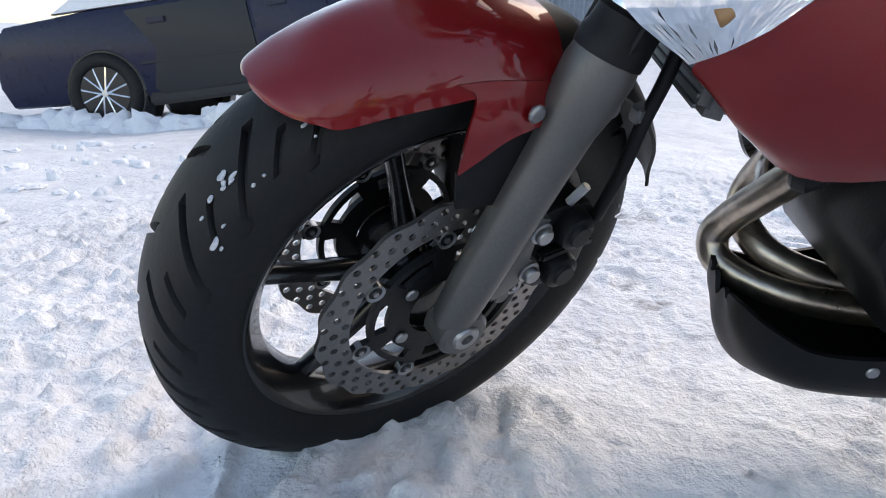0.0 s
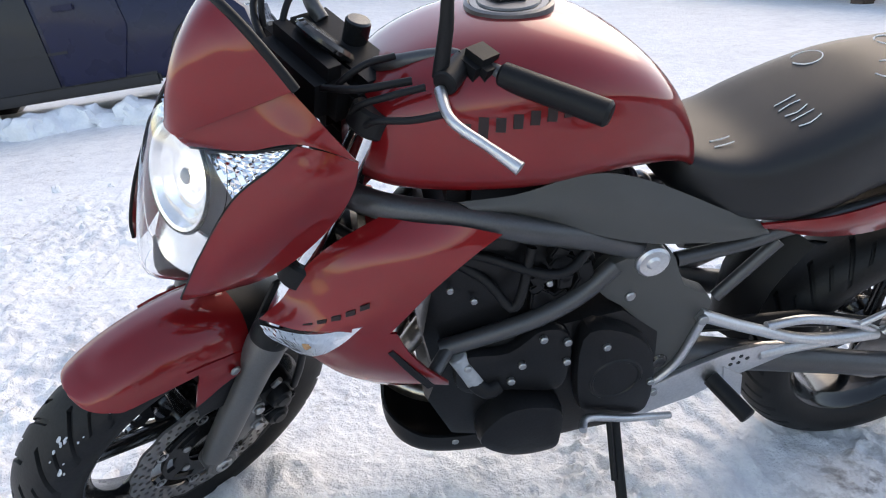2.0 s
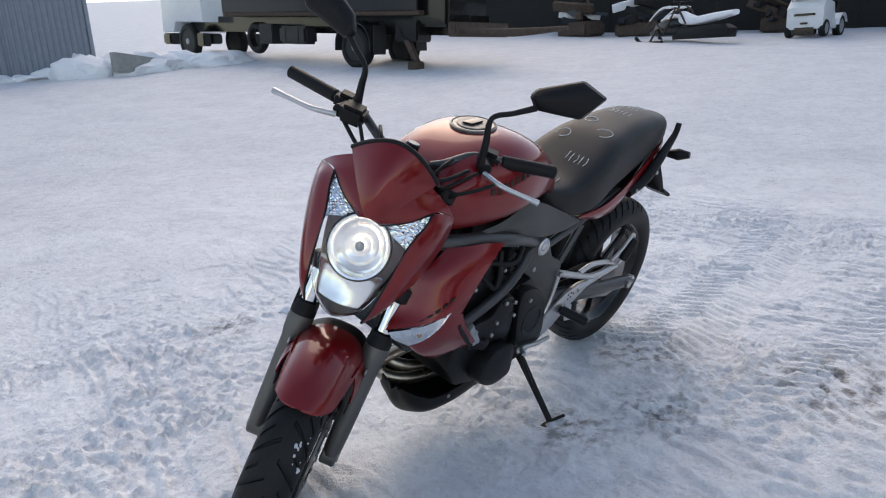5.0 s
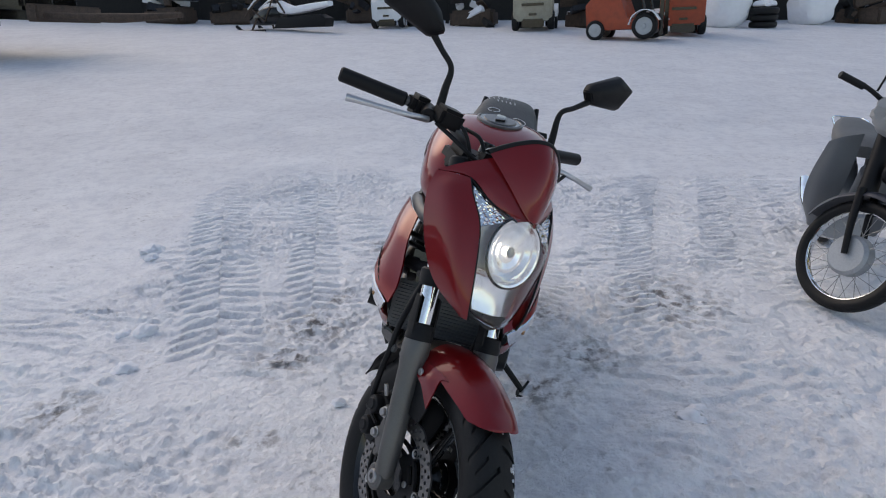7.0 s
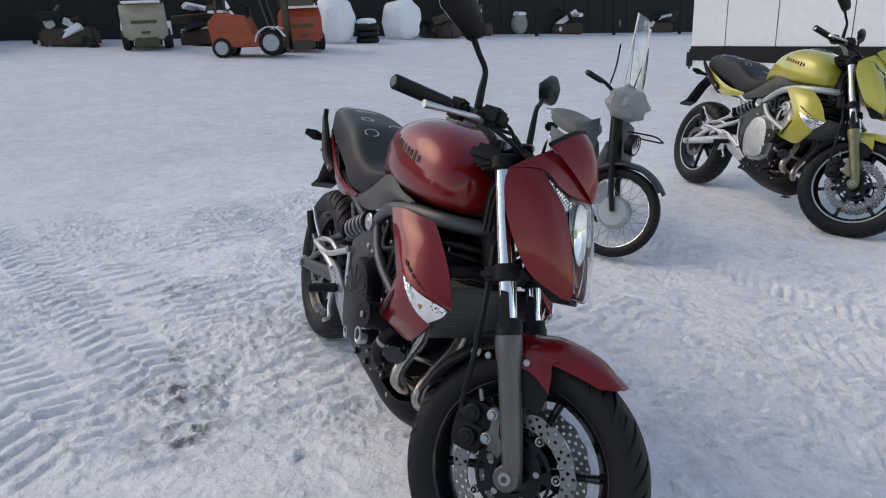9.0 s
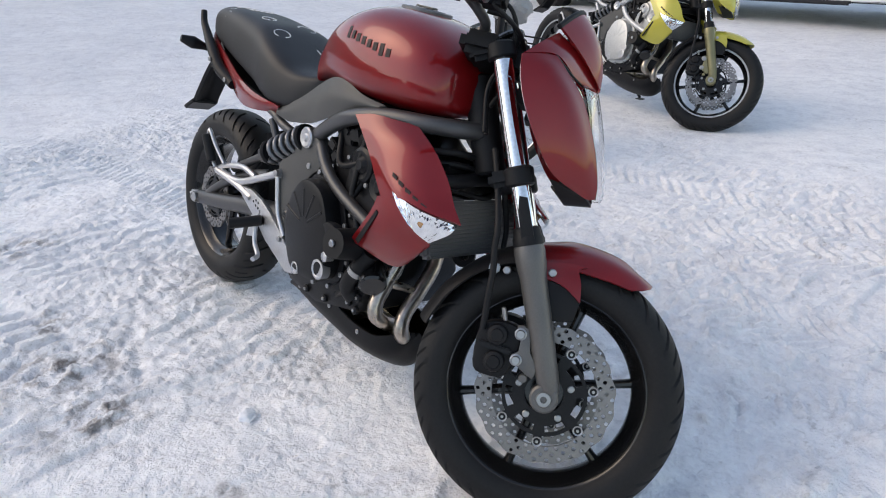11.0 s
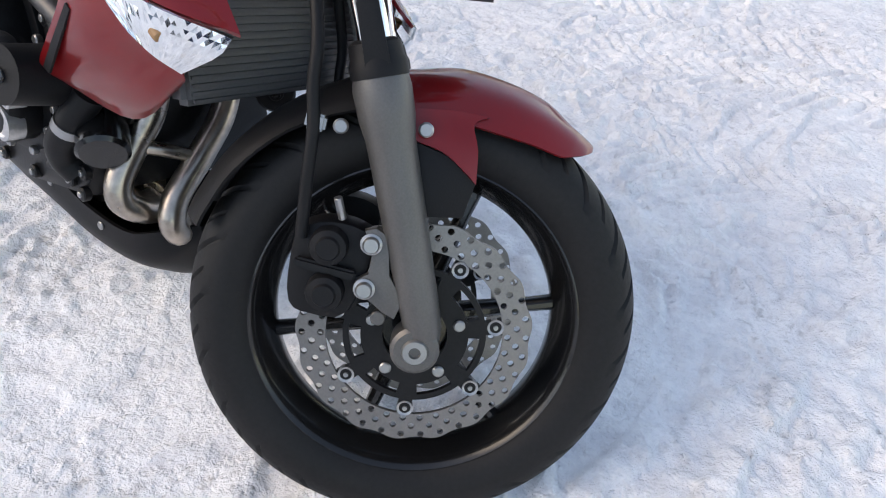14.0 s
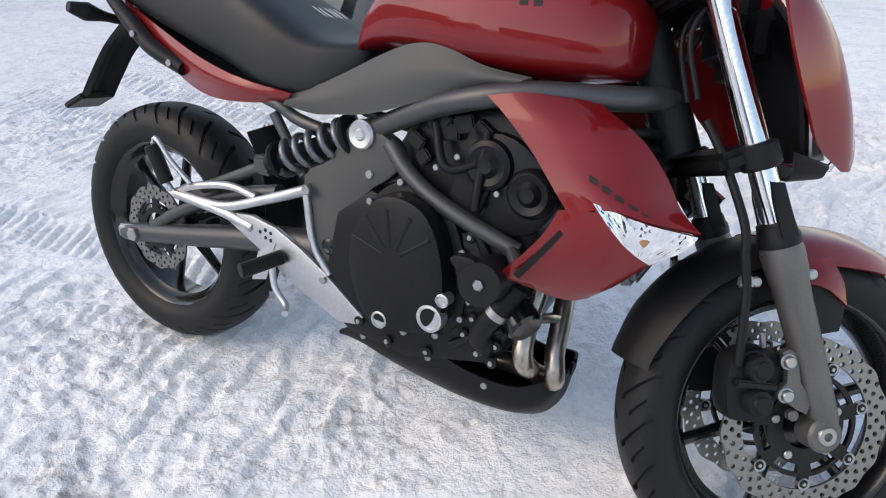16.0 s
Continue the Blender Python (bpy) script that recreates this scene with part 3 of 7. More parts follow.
def cowl(root, st, paint):
    """Headlamp unit with its visor, side panels and clear cover; centre plane at yc."""
    yc = -0.022
    h = new("headlamp_unit")
    h.parent = root
    def c(x, y, z):
        return (x, yc + y, z)
    rows = []
    for v in (-1, -0.85, -0.6, -0.3, 0, 0.3, 0.6, 0.85, 1):
        row = []
        for u in (0, 0.2, 0.45, 0.7, 0.88, 1):
            rise = 0.020 * 4 * u * (1 - u) * (1 - 0.7 * v * v)
            row.append(c((1.262 + 0.033 * (1 - abs(v) ** 1.7)) * (1 - u) + 1.372 * u + rise * 0.8, v * (0.100 * (1 - u) ** 0.9 + 0.010 * u), (0.992 + 0.066 * (1 - abs(v) ** 1.8)) * (1 - u) + 0.910 * u + rise * 0.5))
        rows.append(row)
    part("visor_rim", tube([r[0] for r in rows], 0.006), BLACK, h, "black rubber rim", st)
    part("visor", shell(rows, 0.005, 5), paint, h, "painted flyscreen over the headlamp", st)
    for s in (-1, 1):
        rows = [[c(1.214, 0.163 * s, 0.907), c(1.245, 0.140 * s, 0.920), c(1.275, 0.119 * s, 0.929)],
                [c(1.222, 0.167 * s, 0.868), c(1.270, 0.150 * s, 0.892), c(1.302, 0.114 * s, 0.905)],
                [c(1.246, 0.161 * s, 0.815), c(1.318, 0.138 * s, 0.842), c(1.350, 0.096 * s, 0.859)],
                [c(1.290, 0.141 * s, 0.752), c(1.364, 0.118 * s, 0.772), c(1.394, 0.086 * s, 0.781)],
                [c(1.334, 0.114 * s, 0.708), c(1.394, 0.096 * s, 0.712), c(1.419, 0.076 * s, 0.717)],
                [c(1.406, 0.073 * s, 0.683), c(1.418, 0.070 * s, 0.684), c(1.425, 0.067 * s, 0.686)]]
        part("side_panel", shell(rows, 0.005, 5), paint, h, "painted headlamp side panel", st)
        part("panel_rim", tube([r[2] for r in rows], 0.0026, 5, 8), BLACK, h, "thin black seam", st)
        rows = [[c(1.262, 0.078 * s, 0.986), c(1.303, 0.054 * s, 0.967), c(1.339, 0.028 * s, 0.940), c(1.370, 0.004 * s, 0.908)],
                [c(1.237, 0.134 * s, 0.942), c(1.286, 0.098 * s, 0.942), c(1.327, 0.058 * s, 0.921), c(1.366, 0.016 * s, 0.902)],
                [c(1.216, 0.162 * s, 0.909), c(1.274, 0.119 * s, 0.931), c(1.318, 0.074 * s, 0.908), c(1.360, 0.022 * s, 0.897)]]
        part("shoulder", shell(rows, 0.004, 5), paint, h, "painted strip beside the flyscreen", st)
        part("shoulder_seam", tube([c(1.274, 0.120 * s, 0.930), c(1.318, 0.075 * s, 0.907), c(1.360, 0.023 * s, 0.896)], 0.0026, 5, 8), BLACK, h, "thin black seam", st)
        rows = [[c(1.273, 0.121 * s, 0.925), c(1.275, 0.126 * s, 0.921)], [c(1.313, 0.079 * s, 0.905), c(1.318, 0.108 * s, 0.889)], [c(1.346, 0.034 * s, 0.886), c(1.350, 0.094 * s, 0.860)]]
        part("position_lamp", faceted(rows, 14, 8, 0.0025, 5 + s), REFLECTOR, h, "clear side lens with faceted reflector", st, 4)
    rows = []
    for z, x, w in ((0.782, 1.390, 0.072), (0.764, 1.382, 0.072), (0.742, 1.388, 0.066), (0.720, 1.400, 0.058), (0.700, 1.414, 0.048)):
        rows.append([c(x - 0.004 + 0.012 * abs(v) ** 2.5 - 0.024 * abs(v) ** 2, w * v, z) for v in (-1, -0.75, -0.4, 0, 0.4, 0.75, 1)])
    part("low_reflector", shell(rows, 0.003, 4), BOWL, h, "bright curved lower lamp reflector", st)
    bowl = lathe([(0.012, 0.004), (0.020, 0.002), (0.030, 0.011), (0.036, 0.012), (0.045, 0.026), (0.049, 0.028), (0.054, 0.043), (0.058, 0.046), (0.058, 0.042), (0.05, 0.02), (0.03, 0.0), (0.012, -0.006)], 36)
    tilt = Matrix.Translation(c(1.350, 0, 0.826)) @ Matrix.Rotation(radians(-18), 4, "Y") @ Matrix.Rotation(radians(-90), 4, "Z") @ Matrix.Diagonal((1.15, 0.55, 1.27, 1))
    part("reflector", bowl, BOWL, h, "bright round headlamp reflector", st @ tilt, 12)
    part("reflector_rim", lathe([(0.0565, 0.044), (0.060, 0.047), (0.062, 0.040), (0.059, 0.036)], 48, closed=True), BLACK, h, "dark ring round the reflector", st @ tilt)
    part("bulb_cap", lathe([(0.0, 0.030), (0.007, 0.028), (0.009, 0.024), (0.009, 0.020)], 20), HUBGREY, h, "grey bulb shield", st @ tilt)
    part("bulb", lathe([(0.0, 0.019), (0.005, 0.017), (0.006, 0.012), (0.005, 0.004), (0.0, 0.003)], 16), LIT, h, "lit headlamp bulb", st @ tilt)
    rows = []
    for z, x, w in ((0.912, 1.362, 0.03), (0.895, 1.372, 0.07), (0.86, 1.388, 0.092), (0.82, 1.404, 0.092), (0.78, 1.418, 0.084), (0.74, 1.43, 0.072), (0.705, 1.438, 0.056), (0.688, 1.436, 0.04)):
        rows.append([c(x + 0.004 - 0.035 * abs(v) ** 2, w * v, z) for v in (-1, -0.75, -0.4, 0, 0.4, 0.75, 1)])
    cover = part("clear_cover", shell(rows, 0.003, 3), LENS, h, "clear curved headlamp cover", st)
    cover.visible_shadow = False
    rows = []
    for z, x, w in ((0.93, 1.325, 0.05), (0.86, 1.348, 0.09), (0.80, 1.366, 0.088), (0.74, 1.392, 0.072), (0.695, 1.415, 0.05)):
        rows.append([c(x - 0.014 - 0.03 * abs(v) ** 2, w * v, z) for v in (-1, -0.5, 0, 0.5, 1)])
    part("housing", shell(rows, 0.004), BEZEL, h, "satin grey headlamp housing", st)
    part("housing_back", shell([[(p[0] - 0.014, p[1], p[2]) for p in r] for r in rows], 0.006), BLACK, h, "black back of the lamp", st)
    part("rear_housing", block(1.25, yc, 0.87, 0.08, 0.13, 0.12, 0.03), BLACK, h, "", st)
    part("chin", shell([[c(1.33, -0.07, 0.70), c(1.37, 0, 0.665), c(1.33, 0.07, 0.70)], [c(1.405, -0.05, 0.690), c(1.425, 0, 0.676), c(1.405, 0.05, 0.690)]], 0.006), MATT, h, "grey chin under the lens", st)
    return h


def handlebar(root, st):
    h = new("handlebar")
    h.parent = root
    for s, g0, g1, r0 in ((1, (1.045, 0.195, 1.010), (1.006, 0.333, 1.026), (1.12, 0.15, 0.998)), (-1, (1.045, -0.235, 0.992), (0.985, -0.378, 0.979), (1.12, -0.17, 1.0))):
        g0, g1, r0 = Vector(g0), Vector(g1), Vector(r0)
        d = (g1 - g0).normalized()
        part("bar", tube([(1.11, 0.06 * s - 0.016, 0.955), (1.11, 0.09 * s - 0.016, 0.975), g0 - d * 0.07, g0, g1], 0.011), FRAME, h, "", st)
        bm = rod(g0, g1, 0.0165, 20, bevel=0.004)
        part("grip", bm, BLACK, h, "ribbed black rubber grip", st)
        part("switch_box", block(*(g0 - d * 0.03), 0.05, 0.05, 0.045, 0.01), BLACK, h, "", st)
        part("lever_perch", rod(g0 - d * 0.05, g0 - d * 0.03 + Vector((0.06, 0, -0.005)), 0.016), BLACK, h, "", st)
        tip = Vector((1.127, 0.311, 0.985)) if s > 0 else Vector((1.074, -0.378, 0.952))
        a = g0 - d * 0.03 + Vector((0.065, 0, -0.012))
        part("lever", tube([a, a * 0.66 + tip * 0.34 + Vector((0.025, 0, 0.004)), a * 0.3 + tip * 0.7 + Vector((0.012, 0, 0.002)), tip], [0.0075, 0.0065, 0.006, 0.0085]), ALU, h, "bare aluminium brake or clutch lever", st)
        if s < 0:
            part("reservoir", block(1.128, -0.168, 1.005, 0.055, 0.06, 0.042, 0.008), BLACK, h, "black brake fluid reservoir", st)
    part("instrument_panel", block(1.180, -0.016, 0.930, 0.06, 0.16, 0.09, 0.02), BLACK, h, "black instrument pod", st)
    part("dial", rod((1.155, -0.016, 0.962), (1.145, -0.016, 0.974), 0.044, 28), GLOSSBLACK, h, "dark dial glass", st)
    part("top_cover", block(1.115, -0.016, 0.930, 0.09, 0.20, 0.05, 0.015), BLACK, h, "", st)
    part("ignition_lock", rod((1.10, -0.016, 0.95), (1.095, -0.016, 0.985), 0.018), GLOSSBLACK, h, "", st)
    for k, y in enumerate((-0.10, -0.06, 0.05, 0.09, 0.12)):
        part("cable", tube([(1.10 + 0.01 * k, y * 1.7, 0.995), (1.16, y * 1.4, 1.0 - 0.008 * k), (1.185, y, 0.94), (1.15, y * 0.7, 0.86), (1.17, y * 0.8, 0.76)], 0.0045), BLACK, h, "black control cable", st)
    part("cable", tube([(1.13, 0.13, 0.99), (1.18, 0.09, 0.97), (1.20, 0.02, 0.93), (1.15, 0.03, 0.85)], 0.005), BLACK, h, "", st)
    part("cable", tube([(1.13, -0.19, 0.985), (1.19, -0.12, 0.96), (1.20, -0.04, 0.92), (1.16, -0.04, 0.82)], 0.005), BLACK, h, "", st)
    return h


def rear_mirror(root, st, s):
    m = new("rear_view_mirror")
    m.parent = root
    m["label"] = "black angular rear view mirror on a bent stalk"
    if s > 0:
        base, elbow, end = Vector((1.104, 0.137, 0.995)), Vector((1.091, 0.116, 1.112)), Vector((1.063, 0.199, 1.167))
        pts = [(1.050, 0.175, 1.185), (1.040, 0.184, 1.203), (1.024, 0.274, 1.258), (1.022, 0.339, 1.242), (1.041, 0.304, 1.178), (1.052, 0.20, 1.160)]
    else:
        base, elbow, end = Vector((1.084, -0.178, 1.005)), Vector((1.072, -0.190, 1.094)), Vector((1.046, -0.259, 1.145))
        pts = [(1.050, -0.235, 1.150), (1.030, -0.255, 1.185), (1.005, -0.345, 1.235), (1.000, -0.415, 1.215), (1.015, -0.372, 1.150), (1.040, -0.26, 1.128)]
    part("stalk", tube([base, base.lerp(elbow, 0.5), elbow, elbow.lerp(end, 0.5), end], [0.010, 0.009, 0.0065, 0.0065, 0.008]), BLACK, m, "", st)
    bm = bmesh.new()
    front = [Vector(p) for p in pts]
    mid = sum(front, Vector()) / len(front)
    back = Vector((0.035, 0, 0.008))
    rings = [[p for p in front], [p.lerp(mid, -0.03) + back * 0.2 for p in front], [p.lerp(mid, 0.1) + back * 0.7 for p in front], [p.lerp(mid, 0.5) + back for p in front]]
    skin(bm, rings)
    bmesh.ops.bevel(bm, geom=bm.edges[:], offset=0.003, segments=2, affect="EDGES", clamp_overlap=True)
    part("shell", bm, BLACK, m, "", st)
    bm = bmesh.new()
    glass = [p.lerp(mid, 0.08) - Vector((0.0025, 0, 0)) for p in front]
    skin(bm, [glass, [p + Vector((0.002, 0, 0)) for p in glass]])
    part("glass", bm, CHROME, m, "mirror glass", st)
    return m


TANK = [(1.150, 0.884, 0.818, 0.048, 0.72, 0.850), (1.132, 0.918, 0.798, 0.108, 0.72, 0.852), (1.085, 0.960, 0.788, 0.146, 0.70, 0.858), (1.02, 0.993, 0.783, 0.164, 0.70, 0.864), (0.95, 1.011, 0.783, 0.173, 0.70, 0.870),
        (0.88, 1.015, 0.788, 0.175, 0.68, 0.876), (0.81, 1.003, 0.800, 0.167, 0.66, 0.880), (0.74, 0.973, 0.806, 0.150, 0.64, 0.876), (0.685, 0.930, 0.806, 0.131, 0.66, 0.858), (0.652, 0.884, 0.802, 0.119, 0.70, 0.838), (0.634, 0.840, 0.796, 0.106, 0.72, 0.815)]


def tank_side(x, z):
    """Half width of the tank at a station and a height."""
    for a, b in zip(TANK, TANK[1:]):
        if b[0] <= x <= a[0]:
            t = (x - a[0]) / (b[0] - a[0])
            _, zt, zb, w, e, zw = [u + (v - u) * t for u, v in zip(a, b)]
            s = (z - zw) / (zt - zw) if z > zw else (zw - z) / (zw - zb)
            si = min(0.999, max(0.0, s)) ** (1 / e)
            return w * (1 - si * si) ** (e / 2)
    return 0.1


def tank(root, paint):
    t = new("fuel_tank")
    t.parent = root
    part("tank_shell", loft(TANK, 5, 48), paint, t, "glossy painted fuel tank")
    tilt = Matrix.Translation((0.915, 0, 1.013)) @ Matrix.Rotation(radians(5), 4, "Y") @ Matrix.Rotation(radians(-90), 4, "X")
    cap = part("filler_cap", lathe([(0.062, 0.006), (0.062, -0.004), (0.057, -0.006), (0.055, -0.003), (0.045, -0.003), (0.043, -0.007), (0.0, -0.008)], 40), CAPGREY, t, "grey metal fuel filler cap", tilt)
    part("cap_ring", lathe([(0.0445, -0.0034), (0.054, -0.0034), (0.054, -0.0045), (0.0445, -0.0045)], 40, closed=True), GLOSSBLACK, cap, "black ring", tilt)
    part("lock_flap", plate([(-0.03, -0.012), (0.03, -0.012), (0.02, 0.014), (-0.02, 0.014)], -0.013, -0.008, 0.001), GLOSSBLACK, cap, "dark lock flap", tilt)
    for s in (-1, 1):
        for k in range(8):
            x0 = 0.845 + 0.0215 * k
            z0, h = 0.938 - 0.0045 * k, 0.009 if k not in (0, 6) else 0.0135
            rows = [[(x, s * (tank_side(x, z) + 0.0013), z) for z in (z0 - h, z0, z0 + h)] for x in (x0, x0 + 0.006, x0 + 0.0125)]
            part("letter_bar", shell(rows, 0.0012, 2), BADGE, t, "dark maker lettering as a plain bar")
    return t


def side_cover(root, s):
    rows = [[(1.00, 0.150 * s, 0.792), (0.92, 0.154 * s, 0.803), (0.85, 0.155 * s, 0.826), (0.79, 0.150 * s, 0.828), (0.72, 0.139 * s, 0.806), (0.64, 0.128 * s, 0.770), (0.57, 0.125 * s, 0.738), (0.49, 0.122 * s, 0.706)],
            [(0.985, 0.158 * s, 0.786), (0.91, 0.164 * s, 0.787), (0.84, 0.167 * s, 0.786), (0.77, 0.163 * s, 0.776), (0.70, 0.150 * s, 0.756), (0.63, 0.140 * s, 0.730), (0.56, 0.134 * s, 0.708), (0.48, 0.128 * s, 0.696)],
            [(0.97, 0.150 * s, 0.778), (0.90, 0.156 * s, 0.770), (0.827, 0.158 * s, 0.744), (0.75, 0.154 * s, 0.716), (0.68, 0.144 * s, 0.696), (0.61, 0.136 * s, 0.686), (0.55, 0.130 * s, 0.680), (0.47, 0.126 * s, 0.688)]]
    return part("side_cover", shell(rows, 0.006), COVERGREY, root, "matt grey textured side cover")


def seat(root):
    s = new("seat")
    s.parent = root
    secs = [(0.655, 0.812, 0.765, 0.055, 0.6, 0.79), (0.638, 0.822, 0.745, 0.095, 0.56, 0.79), (0.58, 0.818, 0.716, 0.124, 0.48, 0.775), (0.52, 0.828, 0.704, 0.138, 0.45, 0.765), (0.45, 0.862, 0.703, 0.148, 0.45, 0.775), (0.38, 0.898, 0.714, 0.146, 0.48, 0.80),
            (0.31, 0.928, 0.738, 0.136, 0.50, 0.825), (0.22, 0.945, 0.765, 0.126, 0.48, 0.845), (0.12, 0.960, 0.795, 0.116, 0.46, 0.868), (0.02, 0.966, 0.825, 0.104, 0.48, 0.885), (-0.06, 0.958, 0.848, 0.088, 0.55, 0.895), (-0.115, 0.948, 0.862, 0.064, 0.7, 0.892), (-0.138, 0.918, 0.870, 0.03, 0.75, 0.888)]
    part("cushion", loft(secs, 5, 40), VINYL, s, "black vinyl saddle")
    def top(x, y):
        for a, b in zip(secs, secs[1:]):
            if b[0] <= x <= a[0]:
                t = (x - a[0]) / (b[0] - a[0])
                _, zt, zb, w, e, zw = [u + (v - u) * t for u, v in zip(a, b)]
                c = min(0.999, abs(y) / w) ** (1 / e)
                return (x, y, zw + (zt - zw) * (1 - c * c) ** (e / 2) + 0.001)
        return (x, y, 0.9)
    for cx, cy, r, turn in ((0.30, 0.045, 0.026, 1.5), (0.235, -0.05, 0.020, 1.9), (-0.05, -0.02, 0.022, 2.0), (0.36, -0.07, 0.022, 1.7)):
        ring = [top(cx + r * math.cos(a), cy + r * 1.1 * math.sin(a)) for a in (k * math.pi * turn / 12 for k in range(13))]
        part("chalk_ring", tube(ring, 0.0013, 2, 6), CHALK, s, "faint white chalk ring")
    rnd = random.Random(3)
    for cx, cy, n in ((0.10, 0.02, 5), (0.06, -0.05, 4), (0.44, 0.085, 5), (0.56, 0.07, 2), (0.02, 0.0, 4)):
        for k in range(n):
            x, y = cx + 0.004 * rnd.random(), cy - 0.017 * k
            part("chalk_stroke", tube([top(x + 0.018, y), top(x + 0.004 * rnd.random(), y - 0.006 + 0.01 * rnd.random()), top(x - 0.016, y - 0.004)], 0.0011, 2, 6), CHALK, s, "faint white chalk stroke")
    return s


def tail(root, paint):
    t = new("tail_unit")
    t.parent = root
    for s in (-1, 1):
        rows = [[(0.50, 0.135 * s, 0.712), (0.38, 0.147 * s, 0.728), (0.26, 0.138 * s, 0.755), (0.14, 0.122 * s, 0.795), (0.02, 0.104 * s, 0.838), (-0.07, 0.084 * s, 0.868), (-0.125, 0.05 * s, 0.878)],
                [(0.49, 0.133 * s, 0.704), (0.38, 0.150 * s, 0.708), (0.26, 0.142 * s, 0.725), (0.15, 0.126 * s, 0.76), (0.03, 0.108 * s, 0.808), (-0.07, 0.086 * s, 0.848), (-0.13, 0.05 * s, 0.862)],
                [(0.47, 0.122 * s, 0.694), (0.38, 0.136 * s, 0.682), (0.27, 0.128 * s, 0.680), (0.17, 0.112 * s, 0.705), (0.06, 0.094 * s, 0.765), (-0.05, 0.072 * s, 0.825), (-0.12, 0.04 * s, 0.848)]]
        part("tail_panel", shell(rows, 0.005), paint, t, "glossy painted tail panel")
        part("grab_rail", tube([(0.19, 0.130 * s, 0.728), (0.10, 0.136 * s, 0.765), (0.02, 0.128 * s, 0.815), (-0.06, 0.116 * s, 0.865), (-0.10, 0.112 * s, 0.90), (-0.115, 0.108 * s, 0.935)], [0.016, 0.019, 0.018, 0.014, 0.011, 0.010]), BLACK, t, "black plastic grab rail")
        bolt_parts("grab_bolt", ([(0.165, 0.146 * s, 0.738), (0.06, 0.152 * s, 0.79)], 0.008, 0.006 * s), BOLT, t)
        part("rear_indicator", tube([(-0.10, 0.06 * s, 0.81), (-0.115, 0.12 * s, 0.822), (-0.125, 0.178 * s, 0.835)], [0.010, 0.012, 0.022, 0.012]), BLACK, t, "black stalk indicator")
    part("under_tray", shell([[(0.45, -0.1, 0.70), (0.2, -0.095, 0.70), (0.05, -0.08, 0.77), (-0.13, -0.04, 0.85)], [(0.45, 0, 0.68), (0.2, 0, 0.685), (0.05, 0, 0.76), (-0.14, 0, 0.84)], [(0.45, 0.1, 0.70), (0.2, 0.095, 0.70), (0.05, 0.08, 0.77), (-0.13, 0.04, 0.85)]], 0.008), BLACK, t)
    part("tail_lamp", block(-0.128, 0, 0.862, 0.03, 0.09, 0.03, 0.01), GLOSSBLACK, t)
    rows = [[(-0.12, -0.05, 0.80), (-0.20, -0.045, 0.74), (-0.27, -0.045, 0.66), (-0.31, -0.045, 0.61)], [(-0.14, 0, 0.815), (-0.225, 0, 0.755), (-0.295, 0, 0.67), (-0.33, 0, 0.615)], [(-0.12, 0.05, 0.80), (-0.20, 0.045, 0.74), (-0.27, 0.045, 0.66), (-0.31, 0.045, 0.61)]]
    part("plate_holder", shell(rows, 0.012), BLACK, t, "black number plate bracket, empty")
    part("plate_foot", block(-0.355, 0, 0.59, 0.09, 0.10, 0.016, 0.004, rot=Matrix.Rotation(radians(-25), 4, "Y")), BLACK, t)
    return t


